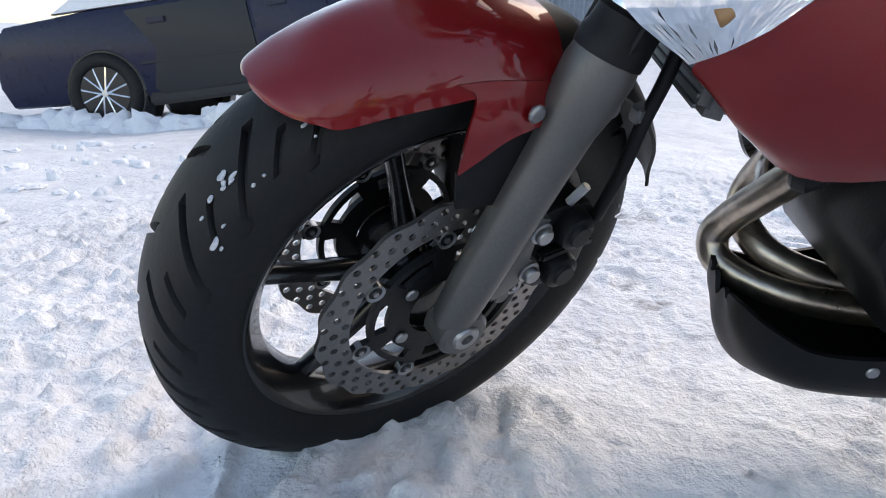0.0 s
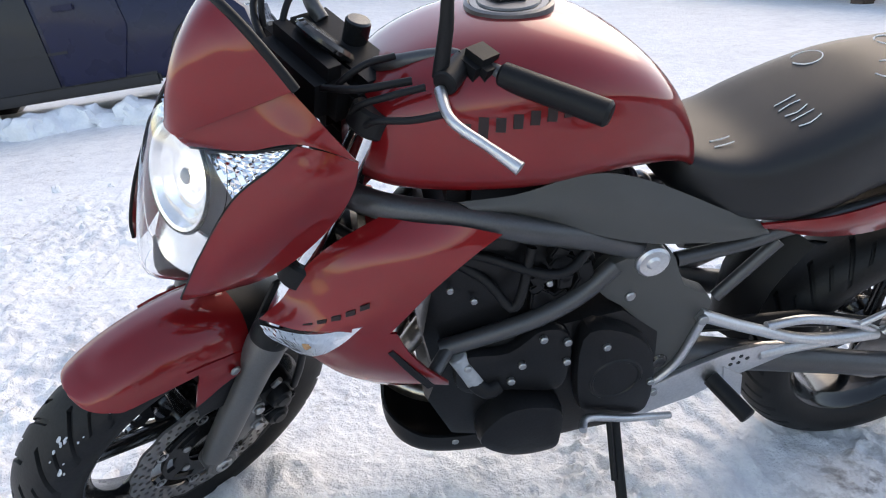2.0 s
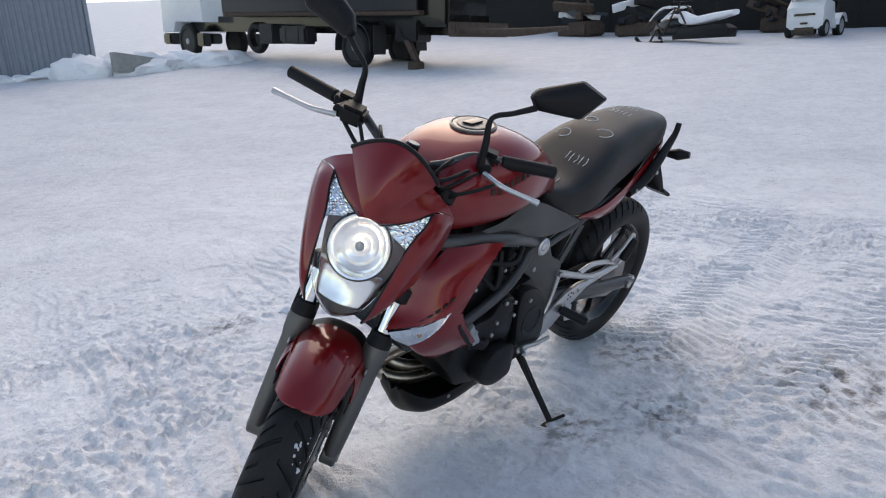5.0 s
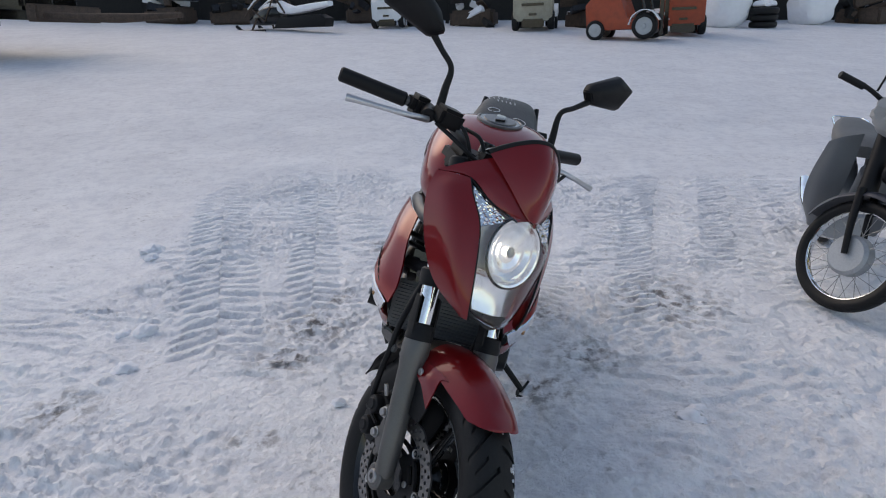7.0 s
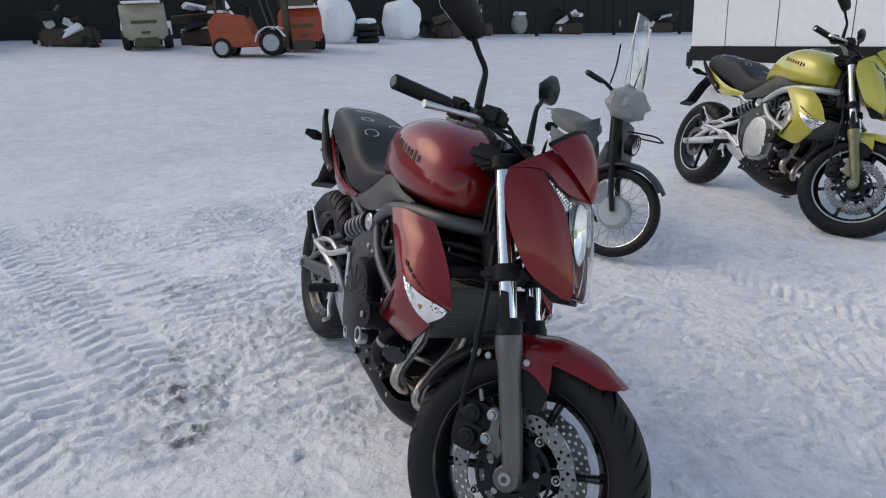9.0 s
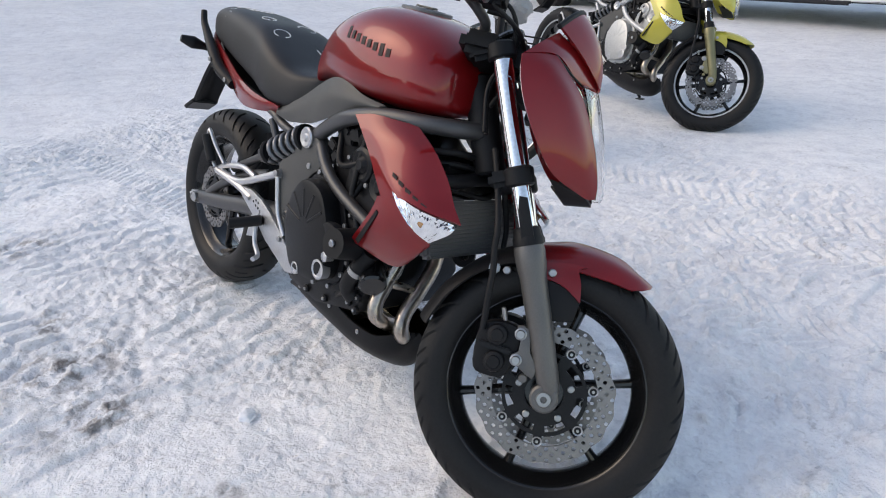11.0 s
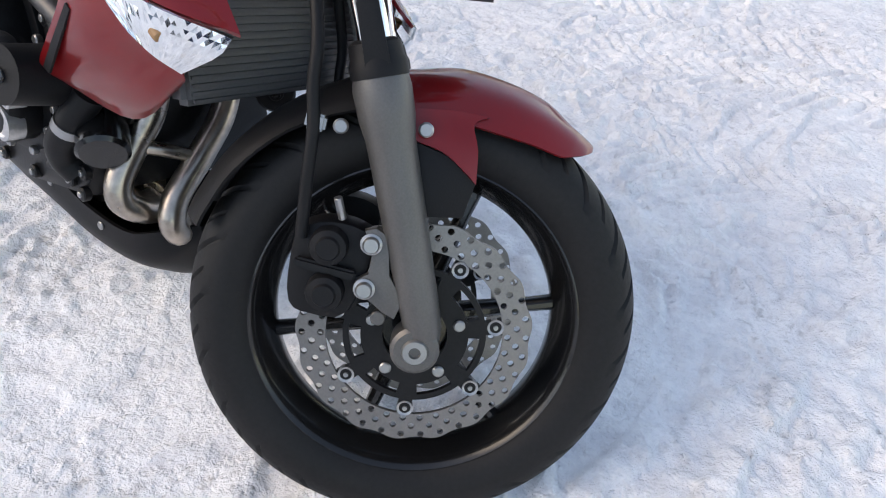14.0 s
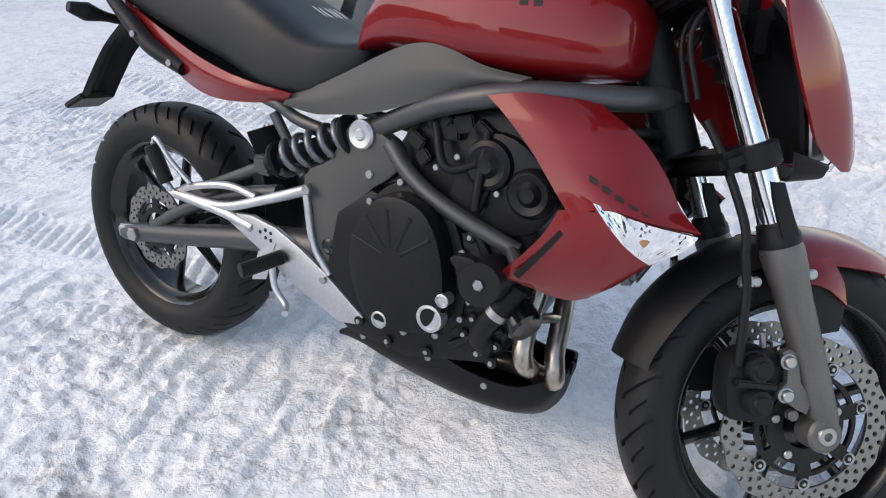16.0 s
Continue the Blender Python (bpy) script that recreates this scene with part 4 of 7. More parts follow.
def shroud(root, paint, s):
    h = new("radiator_shroud")
    h.parent = root
    h["label"] = "glossy painted radiator shroud with a clear indicator"
    rows = [[(1.105, 0.135 * s, 0.766), (1.06, 0.160 * s, 0.770), (1.00, 0.178 * s, 0.772), (0.945, 0.188 * s, 0.762)],
            [(1.178, 0.138 * s, 0.722), (1.13, 0.172 * s, 0.728), (1.06, 0.192 * s, 0.730), (0.985, 0.196 * s, 0.735)],
            [(1.222, 0.132 * s, 0.672), (1.17, 0.180 * s, 0.675), (1.11, 0.201 * s, 0.676), (1.035, 0.202 * s, 0.690)],
            [(1.250, 0.132 * s, 0.628), (1.205, 0.180 * s, 0.634), (1.15, 0.206 * s, 0.640), (1.075, 0.206 * s, 0.645)],
            [(1.285, 0.140 * s, 0.600), (1.225, 0.184 * s, 0.612), (1.165, 0.206 * s, 0.625), (1.105, 0.208 * s, 0.610)]]
    part("upper_panel", shell(rows, 0.005, 5), paint, h, "", None)
    rows = [[(1.165, 0.205 * s, 0.622), (1.125, 0.208 * s, 0.618), (1.09, 0.206 * s, 0.612)],
            [(1.190, 0.192 * s, 0.580), (1.125, 0.207 * s, 0.580), (1.072, 0.206 * s, 0.572)],
            [(1.205, 0.176 * s, 0.560), (1.13, 0.196 * s, 0.535), (1.04, 0.205 * s, 0.528)],
            [(1.222, 0.158 * s, 0.543), (1.15, 0.168 * s, 0.490), (1.005, 0.198 * s, 0.486)],
            [(1.200, 0.148 * s, 0.522), (1.12, 0.152 * s, 0.455), (1.02, 0.185 * s, 0.474)]]
    part("lower_panel", shell(rows, 0.005, 5), paint, h)
    rows = [[(1.140, 0.212 * s, 0.634), (1.215, 0.196 * s, 0.614), (1.285, 0.150 * s, 0.598)],
            [(1.165, 0.211 * s, 0.606), (1.215, 0.193 * s, 0.588), (1.276, 0.156 * s, 0.578)],
            [(1.190, 0.200 * s, 0.578), (1.21, 0.186 * s, 0.560), (1.228, 0.166 * s, 0.545)]]
    part("indicator", faceted(rows, 5, 26, 0.0008, 9 + s), REFLECTOR, h, "clear front indicator lens", None, 4)
    part("bulb", rod((1.212, 0.186 * s, 0.588), (1.222, 0.185 * s, 0.582), 0.0075), AMBER, h, "amber bulb")
    for k in range(5):
        x0, z0 = 1.128 + 0.020 * k, 0.668 - 0.011 * k
        y0 = 0.2075 - 0.0010 * k - 0.0009 * k * k
        part("letter_bar", shell([[(x0, (y0 - 0.001) * s, z0 - 0.004), (x0, (y0 - 0.0015) * s, z0 + 0.004)], [(x0 + 0.013, (y0 - 0.003 - 0.001 * k) * s, z0 - 0.010), (x0 + 0.013, (y0 - 0.0035 - 0.001 * k) * s, z0 - 0.002)]], 0.0025, 2), BADGE, h, "dark model lettering as a plain bar")
    slot = [[(1.030, 0.2065 * s, 0.493), (1.064, 0.2095 * s, 0.538), (1.096, 0.2105 * s, 0.582)], [(1.040, 0.2055 * s, 0.487), (1.073, 0.2090 * s, 0.532), (1.103, 0.2102 * s, 0.577)]]
    part("vent_slot", shell(slot, 0.003, 3), BLACK, h, "dark vent slot")
    return h


def engine(root):
    e = new("engine")
    e.parent = root
    e["label"] = "black parallel twin engine with finned covers and bolts"
    part("crankcase", plate([(0.58, 0.30), (0.62, 0.50), (0.70, 0.56), (0.86, 0.53), (1.00, 0.50), (1.03, 0.38), (0.98, 0.28), (0.80, 0.235), (0.66, 0.25)], -0.145, 0.145, 0.02), ENGINE, e)
    part("cylinder_block", plate([(0.80, 0.50), (0.76, 0.66), (0.80, 0.72), (0.96, 0.74), (1.02, 0.70), (1.04, 0.52), (1.02, 0.44), (0.86, 0.44)], -0.125, 0.125, 0.02), ENGINE, e)
    rad = part("radiator", block(1.178, 0, 0.555, 0.032, 0.29, 0.125, 0.008, rot=Matrix.Rotation(radians(-14), 4, "Y")), RADIATOR, e, "dark grey finned radiator")
    for k in range(13):
        z = 0.504 + 0.0085 * k
        part("fin", block(1.1955 - (z - 0.555) * 0.25, 0, z, 0.003, 0.27, 0.0035, 0), RADIATOR, rad)
    part("header_tank", block(1.150, 0, 0.665, 0.05, 0.24, 0.10, 0.02, rot=Matrix.Rotation(radians(-14), 4, "Y")), GLOSSBLACK, e, "black coolant header tank")
    part("top_hose", tube([(1.15, -0.13, 0.66), (1.185, -0.08, 0.665), (1.19, 0.0, 0.672), (1.185, 0.09, 0.665), (1.14, 0.13, 0.66)], 0.016), BLACK, e, "black coolant hose")
    for k, z in enumerate((0.632, 0.690, 0.715)):
        part("wiring", tube([(1.10, -0.14, z), (1.17, -0.07, z + 0.01), (1.185, 0.03, z - 0.006), (1.13, 0.13, z + 0.004)], 0.006 + 0.001 * k), BLACK, e, "black wiring")
    part("oil_filter", rod((0.985, -0.115, 0.41), (1.045, -0.150, 0.375), 0.034, 28), GLOSSBLACK, e, "glossy black oil filter")
    for k, (x, z) in enumerate(((0.925, 0.33), (0.94, 0.365), (0.965, 0.345), (0.99, 0.325), (0.955, 0.30), (0.985, 0.29), (0.93, 0.395), (0.95, 0.47), (0.92, 0.515), (0.69, 0.285), (0.76, 0.262), (0.85, 0.268))):
        part("case_boss", rod((x, -0.140, z), (x, -0.152, z), 0.011, 14), ENGINE, e)
        part("case_bolt", rod((x, -0.150, z), (x, -0.155, z), 0.005, 8), BOLT, e)
    part("case_rib", tube([(0.90, -0.146, 0.30), (0.95, -0.148, 0.335), (1.0, -0.146, 0.36)], 0.008), ENGINE, e)
    part("case_rib", tube([(0.93, -0.146, 0.53), (0.955, -0.148, 0.49), (0.99, -0.146, 0.45)], 0.009), ENGINE, e)
    part("airbox", block(0.86, 0, 0.76, 0.28, 0.20, 0.10, 0.03), BLACK, e)
    # right side: clutch cover with ribs, oil caps, ignition cover
    c = [(0.69, 0.44), (0.72, 0.53), (0.775, 0.572), (0.85, 0.555), (0.892, 0.478), (0.90, 0.375), (0.87, 0.330), (0.80, 0.315), (0.73, 0.330)]
    cov = part("clutch_cover", plate(c, -0.135, -0.198, 0.016, smooth_n=5), COVER, e, "black clutch cover with radial ribs")
    for k in range(5):
        a = radians(35 + 32 * k)
        p = Vector((0.79, -0.197, 0.455))
        part("cover_rib", tube([p + Vector((math.cos(a) * 0.022, 0.001, math.sin(a) * 0.022)), p + Vector((math.cos(a) * 0.092, 0.003, math.sin(a) * 0.092))], [0.004, 0.0062], 1, 10), COVER, cov)
    rim = [(0.68, 0.44), (0.71, 0.54), (0.775, 0.588), (0.86, 0.568), (0.91, 0.485), (0.918, 0.36), (0.87, 0.312), (0.80, 0.298), (0.72, 0.312)]
    part("cover_flange", plate(rim, -0.13, -0.152, 0.004, smooth_n=5), COVER, e)
    bolt_parts("cover_bolt", ([(x, -0.150, z) for x, z in rim], 0.007, -0.010), BOLT, e)
    for x, z, r in ((0.877, 0.364, 0.026), (0.770, 0.330, 0.017), (0.900, 0.405, 0.013)):
        part("filler_plug", lathe([(0.0, -0.001), (r * 0.7, -0.001), (r * 0.8, -0.004), (r, -0.003), (r, 0.02)], 24), ALU, e, "round aluminium plug", Matrix.Translation((x, -0.196, z)))
    part("water_pump", tube([(0.972, -0.13, 0.455), (0.984, -0.235, 0.470)], [0.040, 0.042, 0.036], 3, 24), BLACK, e, "black round water pump cover")
    bolt_parts("water_pump_bolt", ([(0.984, -0.234, 0.470)], 0.010, -0.008, 6), BOLT, e)
    part("pump_arm", plate([(0.975, 0.440), (0.975, 0.500), (0.940, 0.508), (0.922, 0.498), (0.934, 0.482), (0.945, 0.455)], -0.205, -0.228, 0.006, smooth_n=3), BLACK, e, "black pump bracket")
    part("oil_hose", tube([(1.020, -0.150, 0.450), (0.998, -0.162, 0.408), (0.972, -0.166, 0.368), (0.962, -0.158, 0.338), (0.972, -0.146, 0.318)], 0.0205, 6, 16), BLACK, e, "thick black rubber hose")
    part("hose_clamp", tube([(0.9955, -0.1625, 0.404), (0.9885, -0.1640, 0.392)], 0.0222, 1, 20), BOLT, e, "bright hose clamp")
    part("cam_cover", lathe([(0.0, -0.020), (0.012, -0.021), (0.022, -0.012), (0.034, -0.016), (0.042, -0.012), (0.046, 0.0), (0.046, 0.02)], 32), COVER, e, "", Matrix.Translation((0.938, -0.138, 0.645)))
    part("cam_cover", lathe([(0.0, -0.020), (0.012, -0.021), (0.022, -0.012), (0.034, -0.016), (0.040, -0.012), (0.044, 0.0), (0.044, 0.02)], 32), COVER, e, "", Matrix.Translation((1.018, -0.138, 0.610)))
    part("head_cover", plate([(0.87, 0.55), (0.89, 0.66), (0.935, 0.70), (1.0, 0.685), (1.06, 0.62), (1.055, 0.57), (1.0, 0.53)], -0.10, -0.140, 0.012, smooth_n=3), COVER, e)
    # left side: generator cover, sprocket cover, starter pipe
    g = [(0.936, 0.305), (0.931, 0.353), (0.883, 0.396), (0.80, 0.385), (0.785, 0.31), (0.797, 0.271), (0.873, 0.265)]
    part("generator_cover", plate(g, 0.135, 0.198, 0.018, smooth_n=5), COVER, e, "black generator cover")
    q = [(0.78, 0.527), (0.713, 0.54), (0.64, 0.478), (0.617, 0.334), (0.683, 0.321), (0.752, 0.351)]
    upper = [(0.978, 0.500), (0.985, 0.44), (0.955, 0.41), (0.885, 0.41), (0.80, 0.40), (0.785, 0.46), (0.80, 0.535), (0.85, 0.548), (0.90, 0.505)]
    part("case_cover", plate(upper, 0.135, 0.166, 0.012, smooth_n=4), COVER, e, "black crankcase cover")
    part("cover_ring", lathe([(0.040, 0.0), (0.043, 0.003), (0.047, 0.003), (0.050, 0.0)], 40), COVER, e, "", Matrix.Translation((0.70, 0.1745, 0.425)))
    part("sprocket_cover", plate(q, 0.13, 0.175, 0.012, smooth_n=4), COVER, e, "black sprocket cover")
    bolt_parts("cover_bolt", ([(0.89, 0.165, 0.442), (0.875, 0.165, 0.478), (0.846, 0.165, 0.534), (0.803, 0.165, 0.523), (0.797, 0.165, 0.477), (0.951, 0.165, 0.434), (0.968, 0.165, 0.483), (0.632, 0.172, 0.412), (0.735, 0.172, 0.51), (0.925, 0.175, 0.335), (0.80, 0.175, 0.29)], 0.007, 0.010), BOLT, e)
    part("coolant_pipe", rod((0.985, 0.155, 0.50), (0.945, 0.16, 0.43), 0.016), HUBGREY, e, "dull aluminium coolant pipe")
    part("coolant_elbow", tube([(0.955, 0.16, 0.44), (0.93, 0.17, 0.425), (0.91, 0.165, 0.43)], 0.015), BLACK, e)
    # small clutter behind the frame
    rnd = random.Random(4)
    for k in range(26):
        s = -1 if k % 2 else 1
        x, z = 0.78 + 0.15 * rnd.random(), 0.58 + 0.14 * rnd.random()
        part("fitting", block(x, 0.128 * s, z, 0.02 + 0.02 * rnd.random(), 0.03, 0.015 + 0.02 * rnd.random(), 0.003, rot=Matrix.Rotation(rnd.random() * 3, 4, "Y")), BLACK, e)
    for k in range(4):
        s = -1 if k % 2 else 1
        part("hose", tube([(0.78 + 0.05 * k, 0.14 * s, 0.70), (0.84 + 0.03 * k, 0.16 * s, 0.66 - 0.03 * k), (0.95, 0.13 * s, 0.68 - 0.02 * k), (1.06, 0.10 * s, 0.70)], 0.008), BLACK, e)
    bolt_parts("fitting_bolt", ([(0.80 + 0.04 * k, -0.142, 0.60 + 0.025 * (k % 4)) for k in range(6)], 0.006, -0.008), BOLT, e)
    bolt_parts("fitting_bolt", ([(0.80 + 0.04 * k, 0.134, 0.60 + 0.025 * (k % 4)) for k in range(6)], 0.006, 0.008), BOLT, e)
    horn = part("horn", lathe([(0.0, 0.012), (0.010, 0.012), (0.012, 0.008), (0.026, 0.010), (0.030, 0.006), (0.031, -0.006), (0.020, -0.020), (0.0, -0.024)], 28), BLACK, e, "round black horn", Matrix.Translation((1.085, 0.098, 0.447)) @ Matrix.Rotation(radians(-125), 4, "Z"))
    part("horn_centre", lathe([(0.0, 0.015), (0.006, 0.014), (0.007, 0.010)], 16), GLOSSBLACK, horn, "", Matrix.Translation((1.085, 0.098, 0.447)) @ Matrix.Rotation(radians(-125), 4, "Z"))
    return e


def exhaust(root):
    e = new("exhaust")
    e.parent = root
    for run in ([(0.985, 0.058, 0.545), (1.028, 0.054, 0.475), (1.050, 0.032, 0.412), (1.064, -0.018, 0.352), (1.074, -0.062, 0.302), (1.083, -0.074, 0.268), (1.074, -0.056, 0.241), (1.02, -0.020, 0.226), (0.94, 0.0, 0.220), (0.84, 0.02, 0.225)],
                [(0.985, -0.055, 0.545), (1.018, -0.058, 0.478), (1.030, -0.070, 0.422), (1.028, -0.096, 0.372), (1.032, -0.122, 0.326), (1.038, -0.122, 0.295), (1.038, -0.092, 0.272), (1.01, -0.052, 0.252), (0.94, -0.03, 0.236), (0.82, -0.03, 0.23)]):
        part("header_pipe", tube(run, 0.0195), EXHAUST, e, "heat-tinted steel header pipe")
    part("link_pipe", tube([(1.030, -0.096, 0.372), (1.050, -0.060, 0.366), (1.064, -0.020, 0.354)], 0.010), EXHAUST, e)
    rows = []
    for x, zt, zb, w in ((1.090, 0.254, 0.236, 0.032), (1.084, 0.256, 0.192, 0.056), (1.058, 0.244, 0.150, 0.084), (1.01, 0.228, 0.131, 0.102), (0.92, 0.238, 0.128, 0.114), (0.83, 0.266, 0.136, 0.120), (0.74, 0.262, 0.153, 0.120), (0.66, 0.250, 0.183, 0.114), (0.61, 0.224, 0.205, 0.106)):
        rows.append([(x, -w, zt), (x, -w * 0.93, zt * 0.5 + zb * 0.5), (x, -w * 0.52, zb + 0.016), (x, 0, zb - 0.004), (x, w * 0.52, zb + 0.016), (x, w * 0.93, zt * 0.5 + zb * 0.5), (x, w, zt)])
    part("belly_pan", shell(rows, 0.006), BLACK, e, "matt black plastic belly pan")
    part("silencer", block(0.74, 0, 0.25, 0.34, 0.20, 0.10, 0.04, 3), EXHAUST, e, "underslung silencer box")
    bolt_parts("pan_bolt", ([(0.68, -0.117, 0.236), (0.84, -0.121, 0.240), (0.96, -0.110, 0.215)], 0.007, -0.004), BOLT, e)
    bolt_parts("pan_bolt", ([(0.68, 0.117, 0.236), (0.84, 0.121, 0.240), (0.96, 0.110, 0.215)], 0.007, 0.004), BOLT, e)
    return e


def chassis(root):
    c = new("frame")
    c.parent = root
    for s in (-1, 1):
        part("main_tube", tube([(1.185, 0.012 * s, 0.776), (1.155, 0.072 * s, 0.775), (1.10, 0.120 * s, 0.774), (1.00, 0.152 * s, 0.770), (0.90, 0.165 * s, 0.750), (0.80, 0.146 * s, 0.717), (0.70, 0.122 * s, 0.672), (0.66, 0.108 * s, 0.648)], 0.020), FRAME, c, "grey painted frame tube")
        part("down_tube", tube([(0.735, 0.135 * s, 0.650), (0.79, 0.145 * s, 0.60), (0.87, 0.15 * s, 0.558), (1.01, 0.145 * s, 0.508)], 0.0155), FRAME, c, "grey painted frame tube")
        part("shroud_mount", rod((1.0, 0.15 * s, 0.51), (1.03, 0.19 * s, 0.50), 0.012), FRAME, c)
        part("pivot_plate", plate([(0.755, 0.60), (0.74, 0.655), (0.65, 0.675), (0.60, 0.60), (0.535, 0.555), (0.55, 0.43), (0.577, 0.385), (0.65, 0.31), (0.716, 0.285), (0.663, 0.382), (0.645, 0.434), (0.681, 0.538)], 0.104 * s, 0.140 * s, 0.008, smooth_n=3), COVERGREY, c, "dark grey pivot plate")
        bolt_parts("plate_bolt", ([(0.696, 0.137 * s, 0.586), (0.66, 0.137 * s, 0.30)], 0.009, 0.008 * s), BOLT, c)
        part("pivot_hole", lathe([(0.006, -0.002), (0.012, -0.004), (0.017, 0.0), (0.017, 0.01)], 20), GLOSSBLACK, c, "dark pivot recess", Matrix.Translation((0.602, 0.141 * s, 0.421)) @ Matrix.Scale(-s, 4, (0, 1, 0)))
        part("shock_cap", lathe([(0.008, -0.006), (0.012, -0.002), (0.024, -0.004), (0.028, 0.0), (0.028, 0.03)], 24), ALU, c, "aluminium frame end cap", Matrix.Translation((0.676, 0.146 * s, 0.658)) @ Matrix.Scale(-s, 4, (0, 1, 0)))
        part("sub_frame", tube([(0.62, 0.12 * s, 0.64), (0.50, 0.115 * s, 0.66), (0.43, 0.12 * s, 0.69), (0.20, 0.10 * s, 0.73)], 0.013), FRAME, c)
        part("sub_frame", tube([(0.52, 0.12 * s, 0.55), (0.44, 0.12 * s, 0.665)], 0.011, 1), FRAME, c)
        # aluminium footrest bracket
        y = 0.138 * s
        part("footrest_bracket", plate([(0.30, 0.438), (0.401, 0.446), (0.47, 0.432), (0.533, 0.404), (0.60, 0.365), (0.700, 0.296), (0.690, 0.276), (0.640, 0.268), (0.575, 0.295), (0.514, 0.319), (0.458, 0.356), (0.40, 0.385), (0.34, 0.415)], y, y + 0.012 * s, 0.003), ALU, c, "brushed aluminium footrest bracket")
        for hx, hz in ((0.425, 0.415), (0.44, 0.405), (0.455, 0.418), (0.44, 0.422), (0.455, 0.402)):
            part("bracket_hole", rod((hx, y + 0.0105 * s, hz), (hx, y + 0.0128 * s, hz), 0.0045, 10), GLOSSBLACK, c)
        part("bracket_arm", tube([(0.557, y + 0.006 * s, 0.533), (0.446, y + 0.008 * s, 0.491), (0.317, y + 0.010 * s, 0.450), (0.19, y + 0.012 * s, 0.450)], [0.012, 0.011, 0.012]), ALU, c, "bare aluminium bracket arm")
        part("bracket_arm", tube([(0.408, y + 0.004 * s, 0.486), (0.330, y + 0.006 * s, 0.497), (0.225, y + 0.010 * s, 0.478), (0.17, y + 0.012 * s, 0.455)], 0.009), ALU, c)
        part("bracket_arm", tube([(0.17, y + 0.012 * s, 0.452), (0.306, y + 0.010 * s, 0.438), (0.40, y + 0.006 * s, 0.418)], [0.014, 0.013, 0.012]), ALU, c)
        part("bracket_arm", tube([(0.545, y + 0.006 * s, 0.525), (0.566, y + 0.006 * s, 0.42), (0.61, y + 0.006 * s, 0.362)], 0.008), ALU, c)
        part("pillion_hoop", tube([(0.225, y + 0.020 * s, 0.485), (0.175, y + 0.028 * s, 0.53), (0.135, y + 0.034 * s, 0.575), (0.128, y + 0.030 * s, 0.52), (0.165, y + 0.022 * s, 0.46)], 0.006), ALU, c, "aluminium pillion footrest hanger")
        part("pillion_peg", rod((0.163, y + 0.032 * s, 0.478), (0.128, y + 0.040 * s, 0.558), 0.016), BLACK, c, "folded black pillion footpeg")
        part("bracket_bolt", rod((0.557, y + 0.014 * s, 0.533), (0.557, y + 0.024 * s, 0.533), 0.010, 12), BOLT, c)
        part("bracket_bolt", rod((0.60, y + 0.010 * s, 0.352), (0.60, y + 0.020 * s, 0.352), 0.008, 12), BOLT, c)
        part("footpeg", rod((0.49, y + 0.015 * s, 0.375), (0.455, y + 0.10 * s, 0.358), 0.016), BLACK, c, "black rubber footpeg")
        part("heel_guard", plate([(0.47, 0.40), (0.44, 0.31), (0.40, 0.30), (0.42, 0.37)], y + 0.010 * s, y + 0.014 * s, 0.001), ALU, c)
    part("gear_lever", tube([(0.56, 0.17, 0.30), (0.66, 0.185, 0.325), (0.74, 0.19, 0.345), (0.76, 0.215, 0.345)], 0.007), ALU, c, "bare aluminium gear lever")
    part("brake_pedal", tube([(0.465, -0.158, 0.350), (0.480, -0.164, 0.305), (0.515, -0.170, 0.276), (0.535, -0.195, 0.272)], 0.007), ALU, c)
    part("head_tube", rod(HEAD + AXIS * 0.44, HEAD + AXIS * 0.66, 0.035), BLACK, c)
    part("swingarm", tube([(0.58, -0.10, 0.40), (0.40, -0.115, 0.385), (0.18, -0.122, 0.345), (0.0, -0.125, 0.314), (-0.06, -0.125, 0.302)], [0.038, 0.030, 0.026, 0.024, 0.02]), FRAME, c, "grey painted swingarm")
    part("swingarm", tube([(0.58, 0.10, 0.40), (0.40, 0.115, 0.385), (0.18, 0.122, 0.345), (0.0, 0.125, 0.314), (-0.06, 0.125, 0.302)], [0.038, 0.030, 0.026, 0.024, 0.02]), FRAME, c, "grey painted swingarm")
    part("swingarm_brace", tube([(0.45, -0.115, 0.50), (0.32, -0.115, 0.47), (0.15, -0.12, 0.40), (0.05, -0.122, 0.34)], [0.018, 0.014, 0.016]), FRAME, c)
    for s in (-1, 1):
        part("axle_block", block(-0.03, 0.126 * s, 0.312, 0.09, 0.03, 0.035, 0.006, rot=Matrix.Rotation(radians(-10), 4, "Y")), ALU, c, "aluminium chain adjuster")
        part("axle_nut", rod((0, 0.135 * s, 0.314), (0, 0.158 * s, 0.314), 0.018, 6), BOLT, c)
    part("inner_fender", shell([[(0.30, -0.06, 0.60), (0.36, -0.07, 0.50), (0.36, -0.07, 0.36)], [(0.34, 0, 0.62), (0.40, 0, 0.50), (0.40, 0, 0.36)], [(0.30, 0.06, 0.60), (0.36, 0.07, 0.50), (0.36, 0.07, 0.36)]], 0.005), BLACK, c, "black rear hugger")
    part("chain", plate([(0.0, 0.40), (0.30, 0.425), (0.62, 0.44), (0.62, 0.43), (0.3, 0.413), (0.0, 0.388)], 0.068, 0.082, 0.002), STEEL, c)
    part("chain", plate([(0.0, 0.238), (0.30, 0.315), (0.62, 0.385), (0.62, 0.375), (0.3, 0.303), (0.0, 0.226)], 0.068, 0.082, 0.002), STEEL, c)
